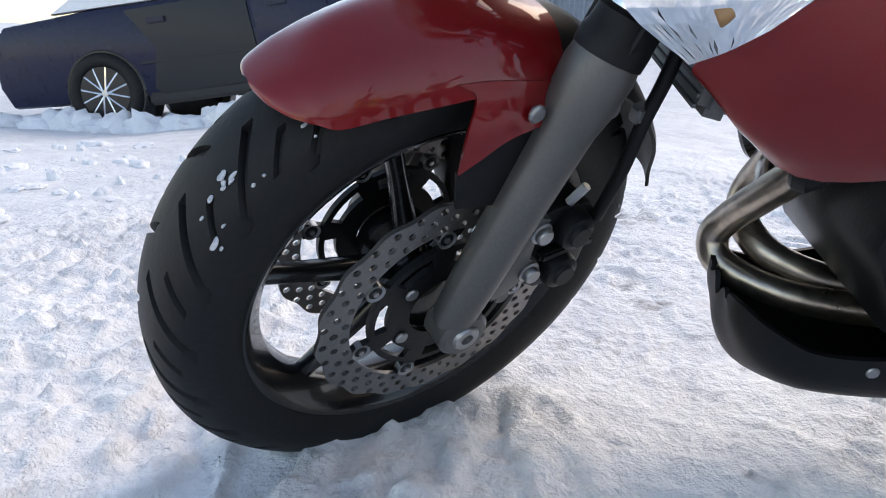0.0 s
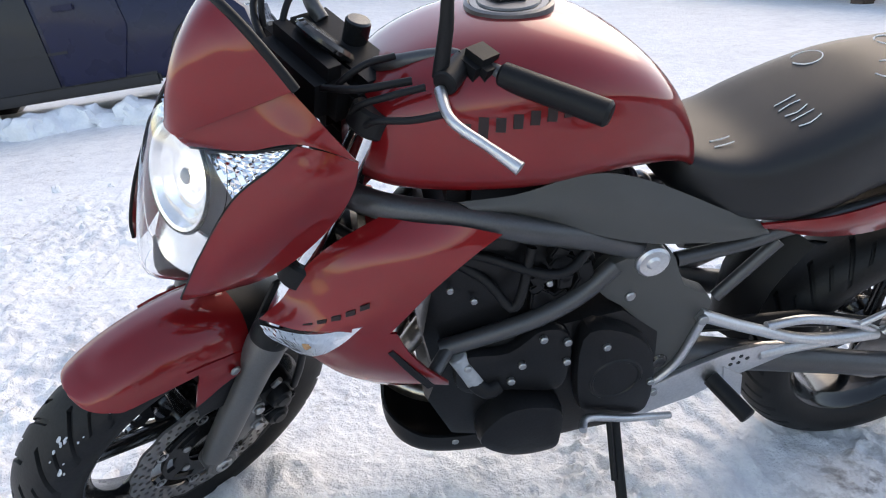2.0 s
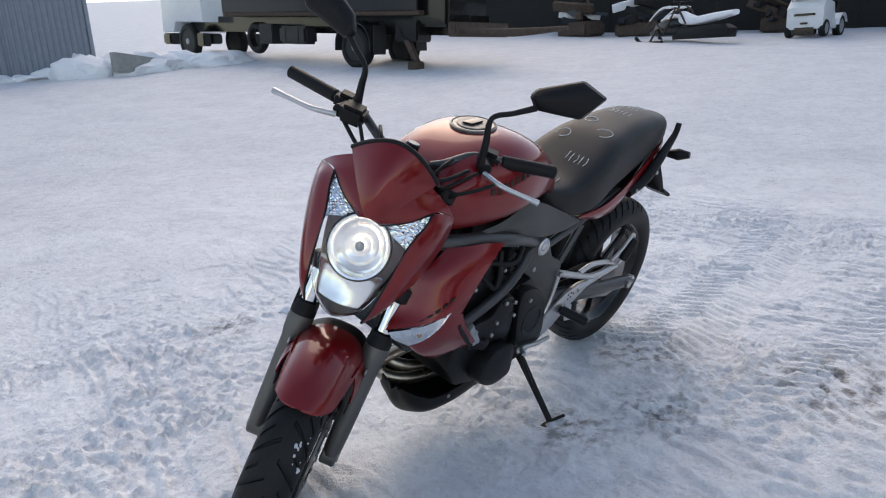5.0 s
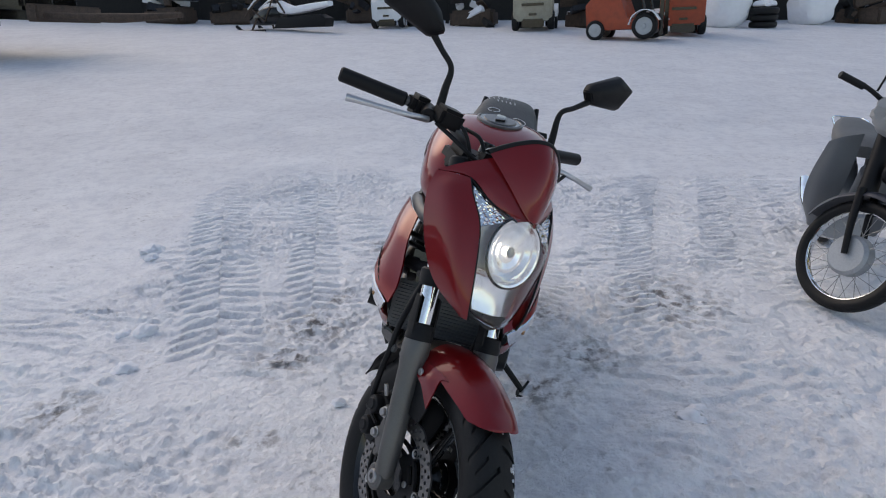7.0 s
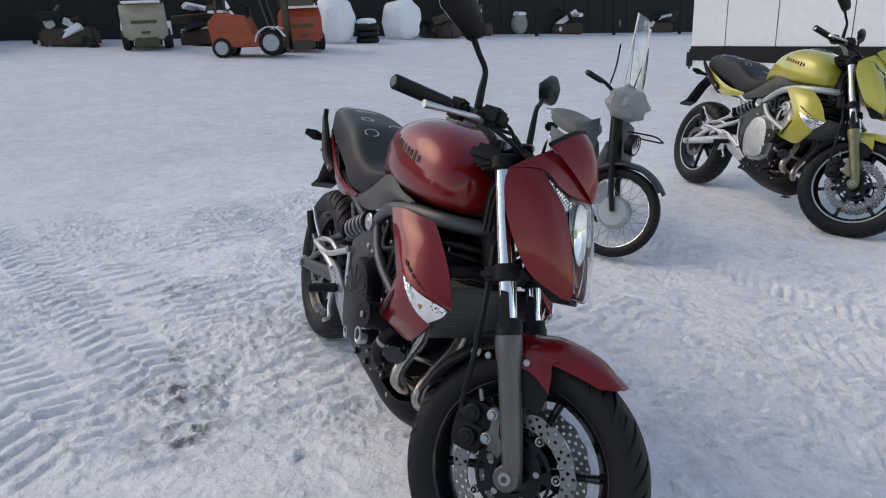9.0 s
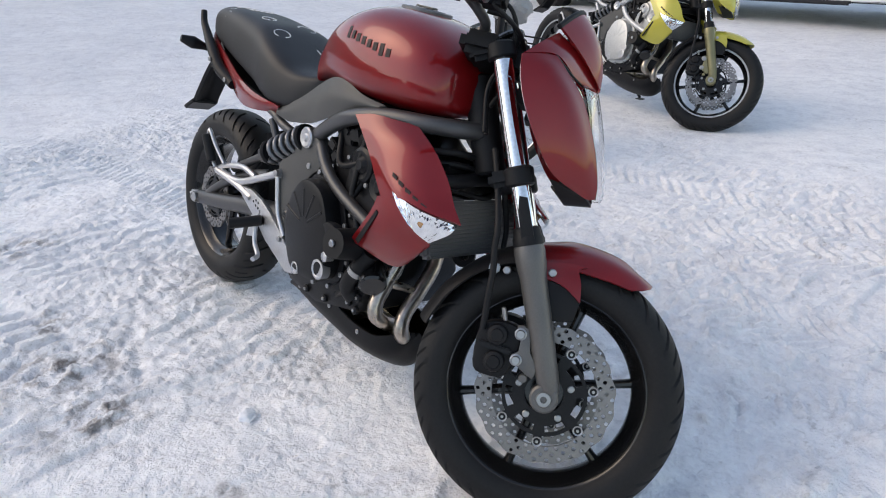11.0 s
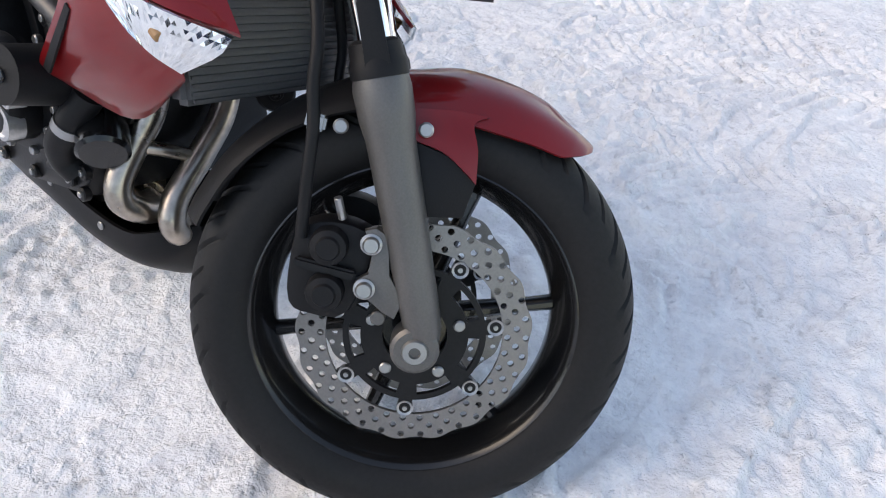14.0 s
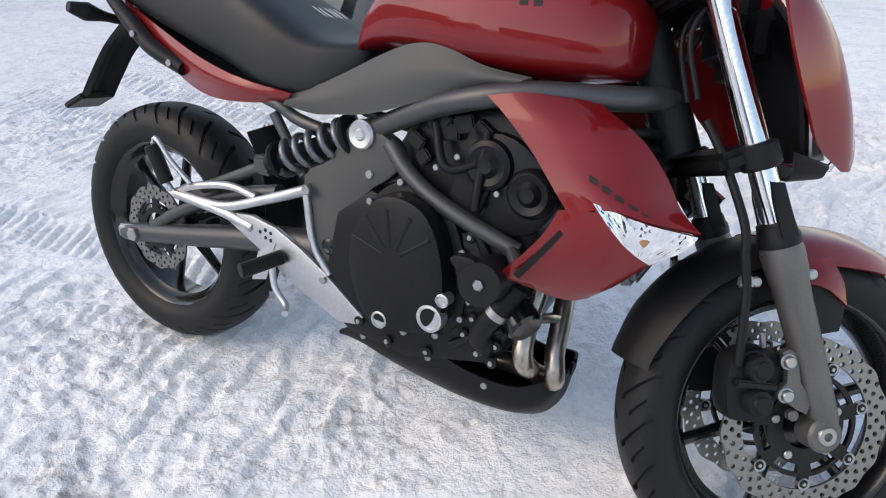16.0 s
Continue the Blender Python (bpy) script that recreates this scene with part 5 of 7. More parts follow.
    part("chain_guard", plate([(0.10, 0.41), (0.35, 0.44), (0.55, 0.45), (0.55, 0.47), (0.3, 0.47), (0.10, 0.43)], 0.09, 0.10, 0.003), BLACK, c)
    return c


def shock(root):
    s = new("rear_shock")
    s.parent = root
    a, b = Vector((0.655, -0.118, 0.658)), Vector((0.425, -0.120, 0.557))
    d = (b - a).normalized()
    part("damper", rod(a, b, 0.020), BLACK, s)
    part("damper_rod", rod(b - d * 0.02, b + d * 0.22, 0.013), FRAME, s)
    u = d.orthogonal().normalized()
    w = d.cross(u)
    coil = []
    for k in range(5 * 16 + 1):
        t = k / (5 * 16)
        q = 2 * math.pi * 5 * t
        coil.append(a + d * (0.03 + 0.175 * t) + 0.033 * (math.cos(q) * u + math.sin(q) * w))
    part("spring", tube(coil, 0.0078, 1, 10), SPRING, s, "dark grey coil spring")
    for q in (0.018, 0.21):
        part("spring_seat", rod(a + d * q, a + d * (q + 0.014), 0.04, 24), BLACK, s)
    part("linkage", block(0.412, -0.118, 0.553, 0.05, 0.03, 0.04, 0.006), FRAME, s)
    return s


def side_stand(root):
    k = new("side_stand")
    k.parent = root
    foot = Vector((0.650, 0.300, 0.083))
    top = Vector((0.645, 0.12, 0.25))
    part("leg", tube([top, top.lerp(foot, 0.5), foot], [0.014, 0.011, 0.010], 1, 12), BLACK, k, "black steel side stand leg")
    part("foot", block(foot.x, foot.y + 0.005, foot.z - 0.012, 0.06, 0.045, 0.007, 0.003, rot=Matrix.Rotation(radians(14), 4, "X")), BLACK, k)
    part("toe", tube([foot, foot + Vector((-0.05, 0.02, 0.012))], 0.005, 1, 8), BLACK, k)
    part("spring", tube([top + Vector((0.02, 0.02, 0.02)), top.lerp(foot, 0.45) + Vector((0.015, 0.012, 0))], 0.006, 1, 8), BLACK, k)
    part("pivot", block(top.x, top.y - 0.01, top.z + 0.01, 0.05, 0.03, 0.06, 0.006), BLACK, k)
    return k


def motorcycle(m, steer, paint, label, lean_fix=1.0, looks=None):
    global COVER, FRAME, FORK
    kept = COVER, FRAME, FORK
    COVER, FRAME, FORK = looks or kept
    root = thing("motorcycle", m, label, "motorcycle", "parked motorcycles")
    st = pose(0, 0, 0, lean_fix, 0, 0) @ steering(steer)
    wheel(root, "front_wheel", FRONT_AXLE, 0.288, 0.059, 0.211, st, True)
    wheel(root, "rear_wheel", Vector((0, 0, 0.314)), 0.312, 0.080, 0.219, Matrix(), False)
    tyre_crust(bpy.data.objects[root.children[0].name], st)
    fender(root, st, paint)
    fork(root, st)
    up = st @ Matrix.Translation((0.022, 0, 0.006))
    for s in (-1, 1):
        caliper(root, st @ Matrix.Translation((0.012, 0, 0)), s)
        rear_mirror(root, st @ Matrix.Translation((0.024, 0.010 + 0.005 * s, 0.011)), s)
        side_cover(root, s)
        shroud(root, paint, s)
    cowl(root, up, paint)
    handlebar(root, up)
    tank(root, paint)
    seat(root)
    tail(root, paint)
    engine(root)
    exhaust(root)
    chassis(root)
    shock(root)
    side_stand(root)
    COVER, FRAME, FORK = kept
    return root


BIKE_POSE = pose(-0.01, 0, 0.01, 0, 0, 1.0) @ pose(0, 0, 0, 0, 1.0, 0) @ pose(0, 0, 0, -15, 0, 0)
motorcycle(BIKE_POSE, 38, RED, "dark red naked motorcycle leaning on its side stand on packed snow")


# ---- ground ----
def terrain(x, y):
    """The yard lies level round the motorcycle and climbs gently towards the sheds."""
    u = -0.85 * x - 0.55 * y - 3
    far = np.maximum(0.0, -y - 13.0)
    def ease(v):
        v = np.clip(v, 0.0, 1.0)
        return v * v * (3 - 2 * v)
    swell = (0.12 * ease((x + 2.0) / 3.0) - 0.30 * ease((x - 1.9) / 2.6)) * ease((-y - 1.5) / 2.8)
    return 0.0425 * (u + np.sqrt(u * u + 1)) - 0.006 + 0.03 * far + swell


def snow_material():
    m = bpy.data.materials.new("packed_snow")
    m.use_nodes = True
    nt = m.node_tree
    L = nt.links.new
    b = nt.nodes["Principled BSDF"]
    b.inputs["Roughness"].default_value = 0.62
    b.inputs["Specular IOR Level"].default_value = 0.3
    tc = nt.nodes.new("ShaderNodeTexCoord")
    def tex(scale, detail, rough=0.55):
        n = nt.nodes.new("ShaderNodeTexNoise")
        n.inputs["Scale"].default_value = scale
        n.inputs["Detail"].default_value = detail
        n.inputs["Roughness"].default_value = rough
        L(tc.outputs["Object"], n.inputs["Vector"])
        return n
    def ramp(src, a, c, ca, cc):
        r = nt.nodes.new("ShaderNodeValToRGB")
        r.color_ramp.elements[0].position, r.color_ramp.elements[1].position = a, c
        r.color_ramp.elements[0].color, r.color_ramp.elements[1].color = (*ca, 1), (*cc, 1)
        L(src, r.inputs[0])
        return r
    tone = ramp(tex(1.6, 6).outputs["Fac"], 0.35, 0.65, (0.86, 0.86, 0.875), (0.95, 0.95, 0.955))
    grit = ramp(tex(55, 7, 0.7).outputs["Fac"], 0.34, 0.50, (0.89, 0.893, 0.90), (1, 1, 1))
    scuff = ramp(tex(9, 8, 0.68).outputs["Fac"], 0.36, 0.54, (0.86, 0.865, 0.885), (1, 1, 1))
    def times(a, c):
        n = nt.nodes.new("ShaderNodeMixRGB")
        n.blend_type = "MULTIPLY"
        n.inputs[0].default_value = 1.0
        L(a, n.inputs[1])
        L(c, n.inputs[2])
        return n
    tone = times(times(tone.outputs[0], grit.outputs[0]).outputs[0], scuff.outputs[0])
    # far snow turned greyer and bluer: its duller light put into the colour
    place = nt.nodes.new("ShaderNodeNewGeometry")
    away = nt.nodes.new("ShaderNodeVectorMath")
    away.operation = "DISTANCE"
    away.inputs[1].default_value = (0.9, 0.3, 0)
    L(place.outputs["Position"], away.inputs[0])
    wide = nt.nodes.new("ShaderNodeMath")
    wide.operation = "MULTIPLY_ADD"
    wide.inputs[1].default_value = 5.0
    L(tex(0.5, 4).outputs["Fac"], wide.inputs[0])
    L(away.outputs["Value"], wide.inputs[2])
    far_shade = nt.nodes.new("ShaderNodeMapRange")
    far_shade.inputs["From Min"].default_value, far_shade.inputs["From Max"].default_value = 4.5, 9.0
    L(wide.outputs[0], far_shade.inputs["Value"])
    tone = times(tone.outputs[0], ramp(far_shade.outputs[0], 0.0, 1.0, (1, 1, 1), (0.80, 0.815, 0.84)).outputs[0])
    dirt_a = ramp(tex(2.3, 8, 0.62).outputs["Fac"], 0.48, 0.68, (0, 0, 0), (1, 1, 1))
    dirt_b = ramp(tex(30, 6, 0.66).outputs["Fac"], 0.54, 0.66, (0, 0, 0), (1, 1, 1))
    mul = nt.nodes.new("ShaderNodeMath")
    mul.operation = "MULTIPLY"
    L(dirt_a.outputs[0], mul.inputs[0])
    L(dirt_b.outputs[0], mul.inputs[1])
    # patches of trodden-through dirt beside the motorcycle
    geo = nt.nodes.new("ShaderNodeNewGeometry")
    patch = None
    for px, py, rad in ((0.50, -0.60, 0.16), (0.18, -0.62, 0.20), (1.03, -0.50, 0.10), (-0.15, -0.60, 0.10), (0.62, 0.40, 0.16), (0.35, 0.55, 0.18), (0.75, 0.87, 0.07), (-0.9, -0.55, 0.15), (0.95, -1.25, 0.14), (1.9, 3.1, 0.10), (-0.2, 0.95, 0.3), (0.0, 0.28, 0.22)):
        d = nt.nodes.new("ShaderNodeVectorMath")
        d.operation = "DISTANCE"
        d.inputs[1].default_value = (px, py, 0)
        L(geo.outputs["Position"], d.inputs[0])
        r = nt.nodes.new("ShaderNodeMapRange")
        r.inputs["From Min"].default_value, r.inputs["From Max"].default_value = rad * 1.3, rad * 0.2
        L(d.outputs["Value"], r.inputs["Value"])
        if patch is None:
            patch = r.outputs[0]
        else:
            mx = nt.nodes.new("ShaderNodeMath")
            mx.operation = "MAXIMUM"
            L(patch, mx.inputs[0])
            L(r.outputs[0], mx.inputs[1])
            patch = mx.outputs[0]
    clump = ramp(tex(17, 6, 0.65).outputs["Fac"], 0.47, 0.62, (0, 0, 0), (1, 1, 1))
    pm = nt.nodes.new("ShaderNodeMath")
    pm.operation = "MULTIPLY"
    L(patch, pm.inputs[0])
    L(clump.outputs[0], pm.inputs[1])
    half = nt.nodes.new("ShaderNodeMath")
    half.operation = "MULTIPLY"
    half.inputs[1].default_value = 0.55
    L(mul.outputs[0], half.inputs[0])
    total = nt.nodes.new("ShaderNodeMath")
    total.operation = "MAXIMUM"
    L(half.outputs[0], total.inputs[0])
    L(pm.outputs[0], total.inputs[1])
    mix = nt.nodes.new("ShaderNodeMixRGB")
    L(total.outputs[0], mix.inputs[0])
    L(tone.outputs[0], mix.inputs[1])
    mix.inputs[2].default_value = (0.20, 0.18, 0.17, 1)
    L(mix.outputs[0], b.inputs["Base Color"])
    # relief: crumbs and scuffs
    last = None
    for scale, dist, detail in ((230, 0.0020, 2), (95, 0.0055, 4), (34, 0.0080, 5), (9, 0.016, 6)):
        bp = nt.nodes.new("ShaderNodeBump")
        bp.inputs["Strength"].default_value = 1.0
        bp.inputs["Distance"].default_value = dist
        L(tex(scale, detail, 0.58).outputs["Fac"], bp.inputs["Height"])
        if last:
            L(last.outputs[0], bp.inputs["Normal"])
        last = bp
    L(last.outputs[0], b.inputs["Normal"])
    return m


SNOW = snow_material()
LOOSE = material("loose_snow", (0.84, 0.85, 0.88), 0.7, 0, 0, 0.08, 55, 0.008, spread=0.05)


def lines(lo, hi, fine, grow):
    """Coordinates that are close together near the middle and spread outwards."""
    out, step = [], fine
    x = hi
    while x < 900:
        step *= grow
        x += step
        out.append(x)
    mid = list(np.arange(lo, hi + fine / 2, fine))
    left, step, x = [], fine, lo
    while x > -900:
        step *= grow
        x -= step
        left.append(x)
    return left[::-1] + mid + out


def hashed(i, j, seed):
    """Two even random numbers for each lattice point."""
    k = (i.astype(np.int64) * 374761393 + j.astype(np.int64) * 668265263 + seed * 982451653) & 0xFFFFFFFF
    k = ((k ^ (k >> 13)) * 1274126177) & 0xFFFFFFFF
    k = k ^ (k >> 16)
    return (k & 0xFFFF) / 65536.0 * 2 * np.pi


def grain(x, y, seed=0):
    """Gradient noise over arrays, about -0.7 to 0.7, one lump to a unit."""
    i, j = np.floor(x), np.floor(y)
    fx, fy = x - i, y - j
    def corner(di, dj):
        a = hashed(i + di, j + dj, seed)
        return np.cos(a) * (fx - di) + np.sin(a) * (fy - dj)
    u, v = fx ** 3 * (fx * (fx * 6 - 15) + 10), fy ** 3 * (fy * (fy * 6 - 15) + 10)
    top = corner(0, 0) * (1 - u) + corner(1, 0) * u
    low = corner(0, 1) * (1 - u) + corner(1, 1) * u
    return (top * (1 - v) + low * v) * 1.4


def smooth(v, lo, hi):
    t = np.clip((v - lo) / (hi - lo), 0, 1)
    return t * t * (3 - 2 * t)


def tread(x, y, x0, y0, degrees, wide, pitch, slant, bend=0.0, length=9.0):
    """Lug marks of a tyre pressed along a line, as crisp bars that lean back from the middle."""
    c, s = math.cos(radians(degrees)), math.sin(radians(degrees))
    u, v = (x - x0) * c + (y - y0) * s, -(x - x0) * s + (y - y0) * c
    v = v - bend * u * u
    e = smooth(wide - np.abs(v), 0.0, 0.035) * smooth(u, -0.1, 0.25) * smooth(length - u, 0.0, 0.5)
    ph = ((u + slant * np.abs(v) + 0.5 * pitch * (v > 0)) / pitch) % 1.0
    bar = smooth(0.5 - np.abs(ph - 0.5), 0.16, 0.30)
    return e * (bar - 0.55), e


def snow_height(x, y):
    z = terrain(x, y)
    d = np.hypot(x - 0.7, y - 0.2)
    z = z + (0.018 * grain(x * 0.9, y * 0.9, 1) + 0.012 * grain(x * 2.7, y * 2.7, 2)) * (d < 30)
    near = smooth(np.minimum(np.minimum(x + 3.5, 3.2 - x), np.minimum(y + 2.8, 3.2 - y)), 0.0, 1.3)
    u, v = x * 0.86 + y * 0.5, y * 0.86 - x * 0.5
    rough = np.clip(0.36 + 1.7 * grain(x * 1.1 + 9, y * 1.1 + 2, 3), 0.10, 1.0)
    a, b, c = grain(x * 9, y * 9, 4), grain(x * 20, y * 20, 5), grain(x * 41, y * 41, 6)
    crust = grain(x * 5, y * 5, 7) + 0.55 * grain(x * 12, y * 12, 8) + 0.35 * grain(x * 27, y * 27, 9)
    scrape = grain(u * 3.2, v * 17, 10)
    c1, c2 = np.abs(grain(u * 7 + 5, v * 12, 11)), np.abs(grain(v * 8, u * 15 + 3, 12))
    crease = np.maximum(0, 1 - c1 / 0.07) * np.maximum(0, grain(x * 5, y * 5, 13) + 0.1) + np.maximum(0, 1 - c2 / 0.07) * np.maximum(0, grain(x * 4, y * 4, 14) + 0.05)
    # short wavy ridges across the way that vehicles drive
    bend = 1.6 * grain(x * 1.7, y * 1.7, 16)
    ridge = smooth(grain(x * 19 + bend, y * 5.2 + bend, 17), 0.02, 0.15) * smooth(grain(x * 1.6, y * 1.6, 18), -0.12, 0.10)
    lumps = 0.013 * ridge + 0.006 * a * rough + 0.004 * scrape + 0.010 * smooth(crust, -0.02, 0.07) * (0.35 + 0.65 * rough)
    lumps = lumps + 0.012 * np.minimum(1.0, crease * 1.6) * (0.4 + rough) + rough * (0.022 * np.maximum(0, b - 0.12) + 0.018 * np.maximum(0, c - 0.14) - 0.012 * np.maximum(0, -b - 0.15))
    lumps = lumps + 0.0026 * c + 0.0018 * grain(x * 62, y * 62, 15)
    press = np.zeros_like(x)
    flat = np.zeros_like(x)
    # two tractor ruts beside the motorcycle, then finer car and fork-truck tyres
    for spec, depth in (((0.55, -0.88, 206.8, 0.21, 0.092, 0.35), 0.023), ((0.25, -0.60, 199.2, 0.16, 0.092, 0.35), 0.019), ((0.05, 0.33, 182, 0.20, 0.060, 0.55, 0.03), 0.016), ((0.25, 0.86, 176, 0.20, 0.066, 0.6, -0.02), 0.016), ((-0.5, 1.35, 170, 0.20, 0.075, 0.5), 0.014),
                        ((1.2, 1.1, 8, 0.13, 0.050, 0.9, 0.03), 0.012), ((0.9, 1.55, 14, 0.15, 0.060, 0.8, 0.02), 0.014), ((-0.6, 1.9, 2, 0.16, 0.065, 0.7), 0.013), ((2.9, 0.55, 170, 0.10, 0.055, 0.9, 0.04, 2.0), 0.006),
                        ((1.55, 0.55, 62, 0.11, 0.055, 0.8), 0.011), ((1.95, 0.25, 58, 0.11, 0.055, 0.8), 0.010), ((0.2, -1.35, 340, 0.10, 0.05, 0.8, 0.05), 0.006)):
        m, e = tread(x, y, *spec)
        press = press + depth * m * (0.75 + 0.9 * a)
        flat = np.maximum(flat, e)
    lumps = lumps * (1 - 0.45 * flat) + press - 0.004 * flat
    w = np.hypot(x - 1.45, y - 0.02)
    lumps = lumps + 0.008 * np.exp(-((w - 0.16) / 0.07) ** 2) * (0.6 + a)
    return z + near * lumps


def ground():
    xs = np.array(lines(-3.0, 2.7, 0.0085, 1.06))
    ys = np.array(lines(-2.2, 2.5, 0.0085, 1.06))
    gx, gy = np.meshgrid(xs, ys, indexing="ij")
    co = np.stack([gx, gy, snow_height(gx, gy)], -1).reshape(-1, 3)
    n, k = len(xs), len(ys)
    first = (np.arange(n - 1)[:, None] * k + np.arange(k - 1)[None, :]).ravel()
    quads = np.stack([first, first + k, first + k + 1, first + 1], -1)
    me = bpy.data.meshes.new("ground")
    me.from_pydata(co, [], quads)
    me.polygons.foreach_set("use_smooth", np.ones(len(quads), bool))
    me.materials.append(SNOW)
    return tagged(new("ground", me), "packed white snow with tyre tracks and dirty patches", "ground", kind="structure")


ground()


def snow_heap(name, spots, label, seed=1, mat=None):
    """A ridge of shovelled snow: lumps along a line, joined."""
    rnd = random.Random(seed)
    bm = bmesh.new()
    for x, y, r, h in spots:
        o = bmesh.new()
        bmesh.ops.create_icosphere(o, subdivisions=3, radius=1)
        off = Vector((rnd.random() * 20, rnd.random() * 20, rnd.random() * 20))
        for v in o.verts:
            q = 1 + 0.45 * noise.noise(v.co * 1.7 + off) + 0.30 * noise.noise(v.co * 4.5 + off) + 0.2 * noise.noise(v.co * 11 + off)
            v.co = Vector((v.co.x * r * q, v.co.y * r * q, v.co.z * h * q))
        bmesh.ops.translate(o, vec=(x, y, terrain(x, y)), verts=o.verts)
        join(bm, o)
    ob = new(name, finish(name, bm, mat or LOOSE, 70))
    return tagged(ob, label, "snow bank", kind="stuff")


rn = random.Random(5)
snow_heap("snow_bank", [(2.1 + 0.13 * k + 0.05 * rn.random(), -4.00 - 0.012 * k + 0.12 * rn.random(), 0.13 + 0.08 * rn.random(), 0.07 + 0.09 * rn.random()) for k in range(36)], "low bank of ploughed snow along the parked car", 3)
snow_heap("snow_bank", [(1.35 + 0.5 * rn.random(), -4.3 - 0.5 * rn.random(), 0.16 + 0.08 * rn.random(), 0.12) for k in range(9)], "heap of ploughed snow before the car bumper", 4)
snow_heap("snow_clods", [(2.0 + 1.9 * rn.random(), -0.7 - 1.6 * rn.random(), 0.015 + 0.04 * rn.random() ** 2, 0.012 + 0.02 * rn.random()) for k in range(80)], "loose clods of snow beside a wheel track", 6)
snow_heap("snow_clods", [(-0.72, -1.97, 0.07, 0.045), (0.33, -1.33, 0.05, 0.035), (0.65, -1.21, 0.045, 0.03), (0.78, -0.30, 0.022, 0.014), (0.36, -1.42, 0.03, 0.02), (-0.60, -1.90, 0.04, 0.03)], "loose lumps of snow beside the ruts", 9)
snow_heap("ice_lump", [(0.755, 0.868, 0.045, 0.025), (0.70, 0.90, 0.03, 0.018)], "small lump of dirty ice", 7)


# ---- moped ----
GREYBODY = material("worn_grey_plastic", (0.105, 0.115, 0.125), 0.5, 0, 0, 0.1, 300, 0.0003)
CLOTH = material("grey_canvas", (0.32, 0.32, 0.32), 0.9, 0, 0, 0, 200, 0.002)
GLASS = glassy("window_glass", (0.9, 0.93, 0.95), 0.03)


def wire_wheel(root, centre, R, m, name):
    w = new(name)
    w.parent = root
    w["label"] = "wire spoked wheel with a drum hub"
    at = m @ Matrix.Translation(centre)
    part("tyre", tyre_mesh(R, 0.034, R - 0.052, 30), RUBBER, w, "black tyre", at)
    part("rim", lathe([(R - 0.05, -0.022), (R - 0.062, -0.018), (R - 0.068, 0), (R - 0.062, 0.018), (R - 0.05, 0.022), (R - 0.046, 0)], 64, closed=True), CHROME, w, "bright steel rim", at)
    part("hub", lathe([(0.012, -0.045), (0.085, -0.045), (0.100, -0.03), (0.100, 0.02), (0.080, 0.032), (0.035, 0.045), (0.012, 0.045)], 36), HUBGREY, w, "alloy drum hub", at)
    for k in range(36):
        a = 2 * math.pi * k / 36
        b = a + (0.35 if k % 2 else -0.35)
        y = 0.028 if k % 4 < 2 else -0.028
        part("spoke", rod((0.095 * math.cos(b), y, 0.095 * math.sin(b)), ((R - 0.064) * math.cos(a), 0, (R - 0.064) * math.sin(a)), 0.0016, 5), BOLT, w, "", at)


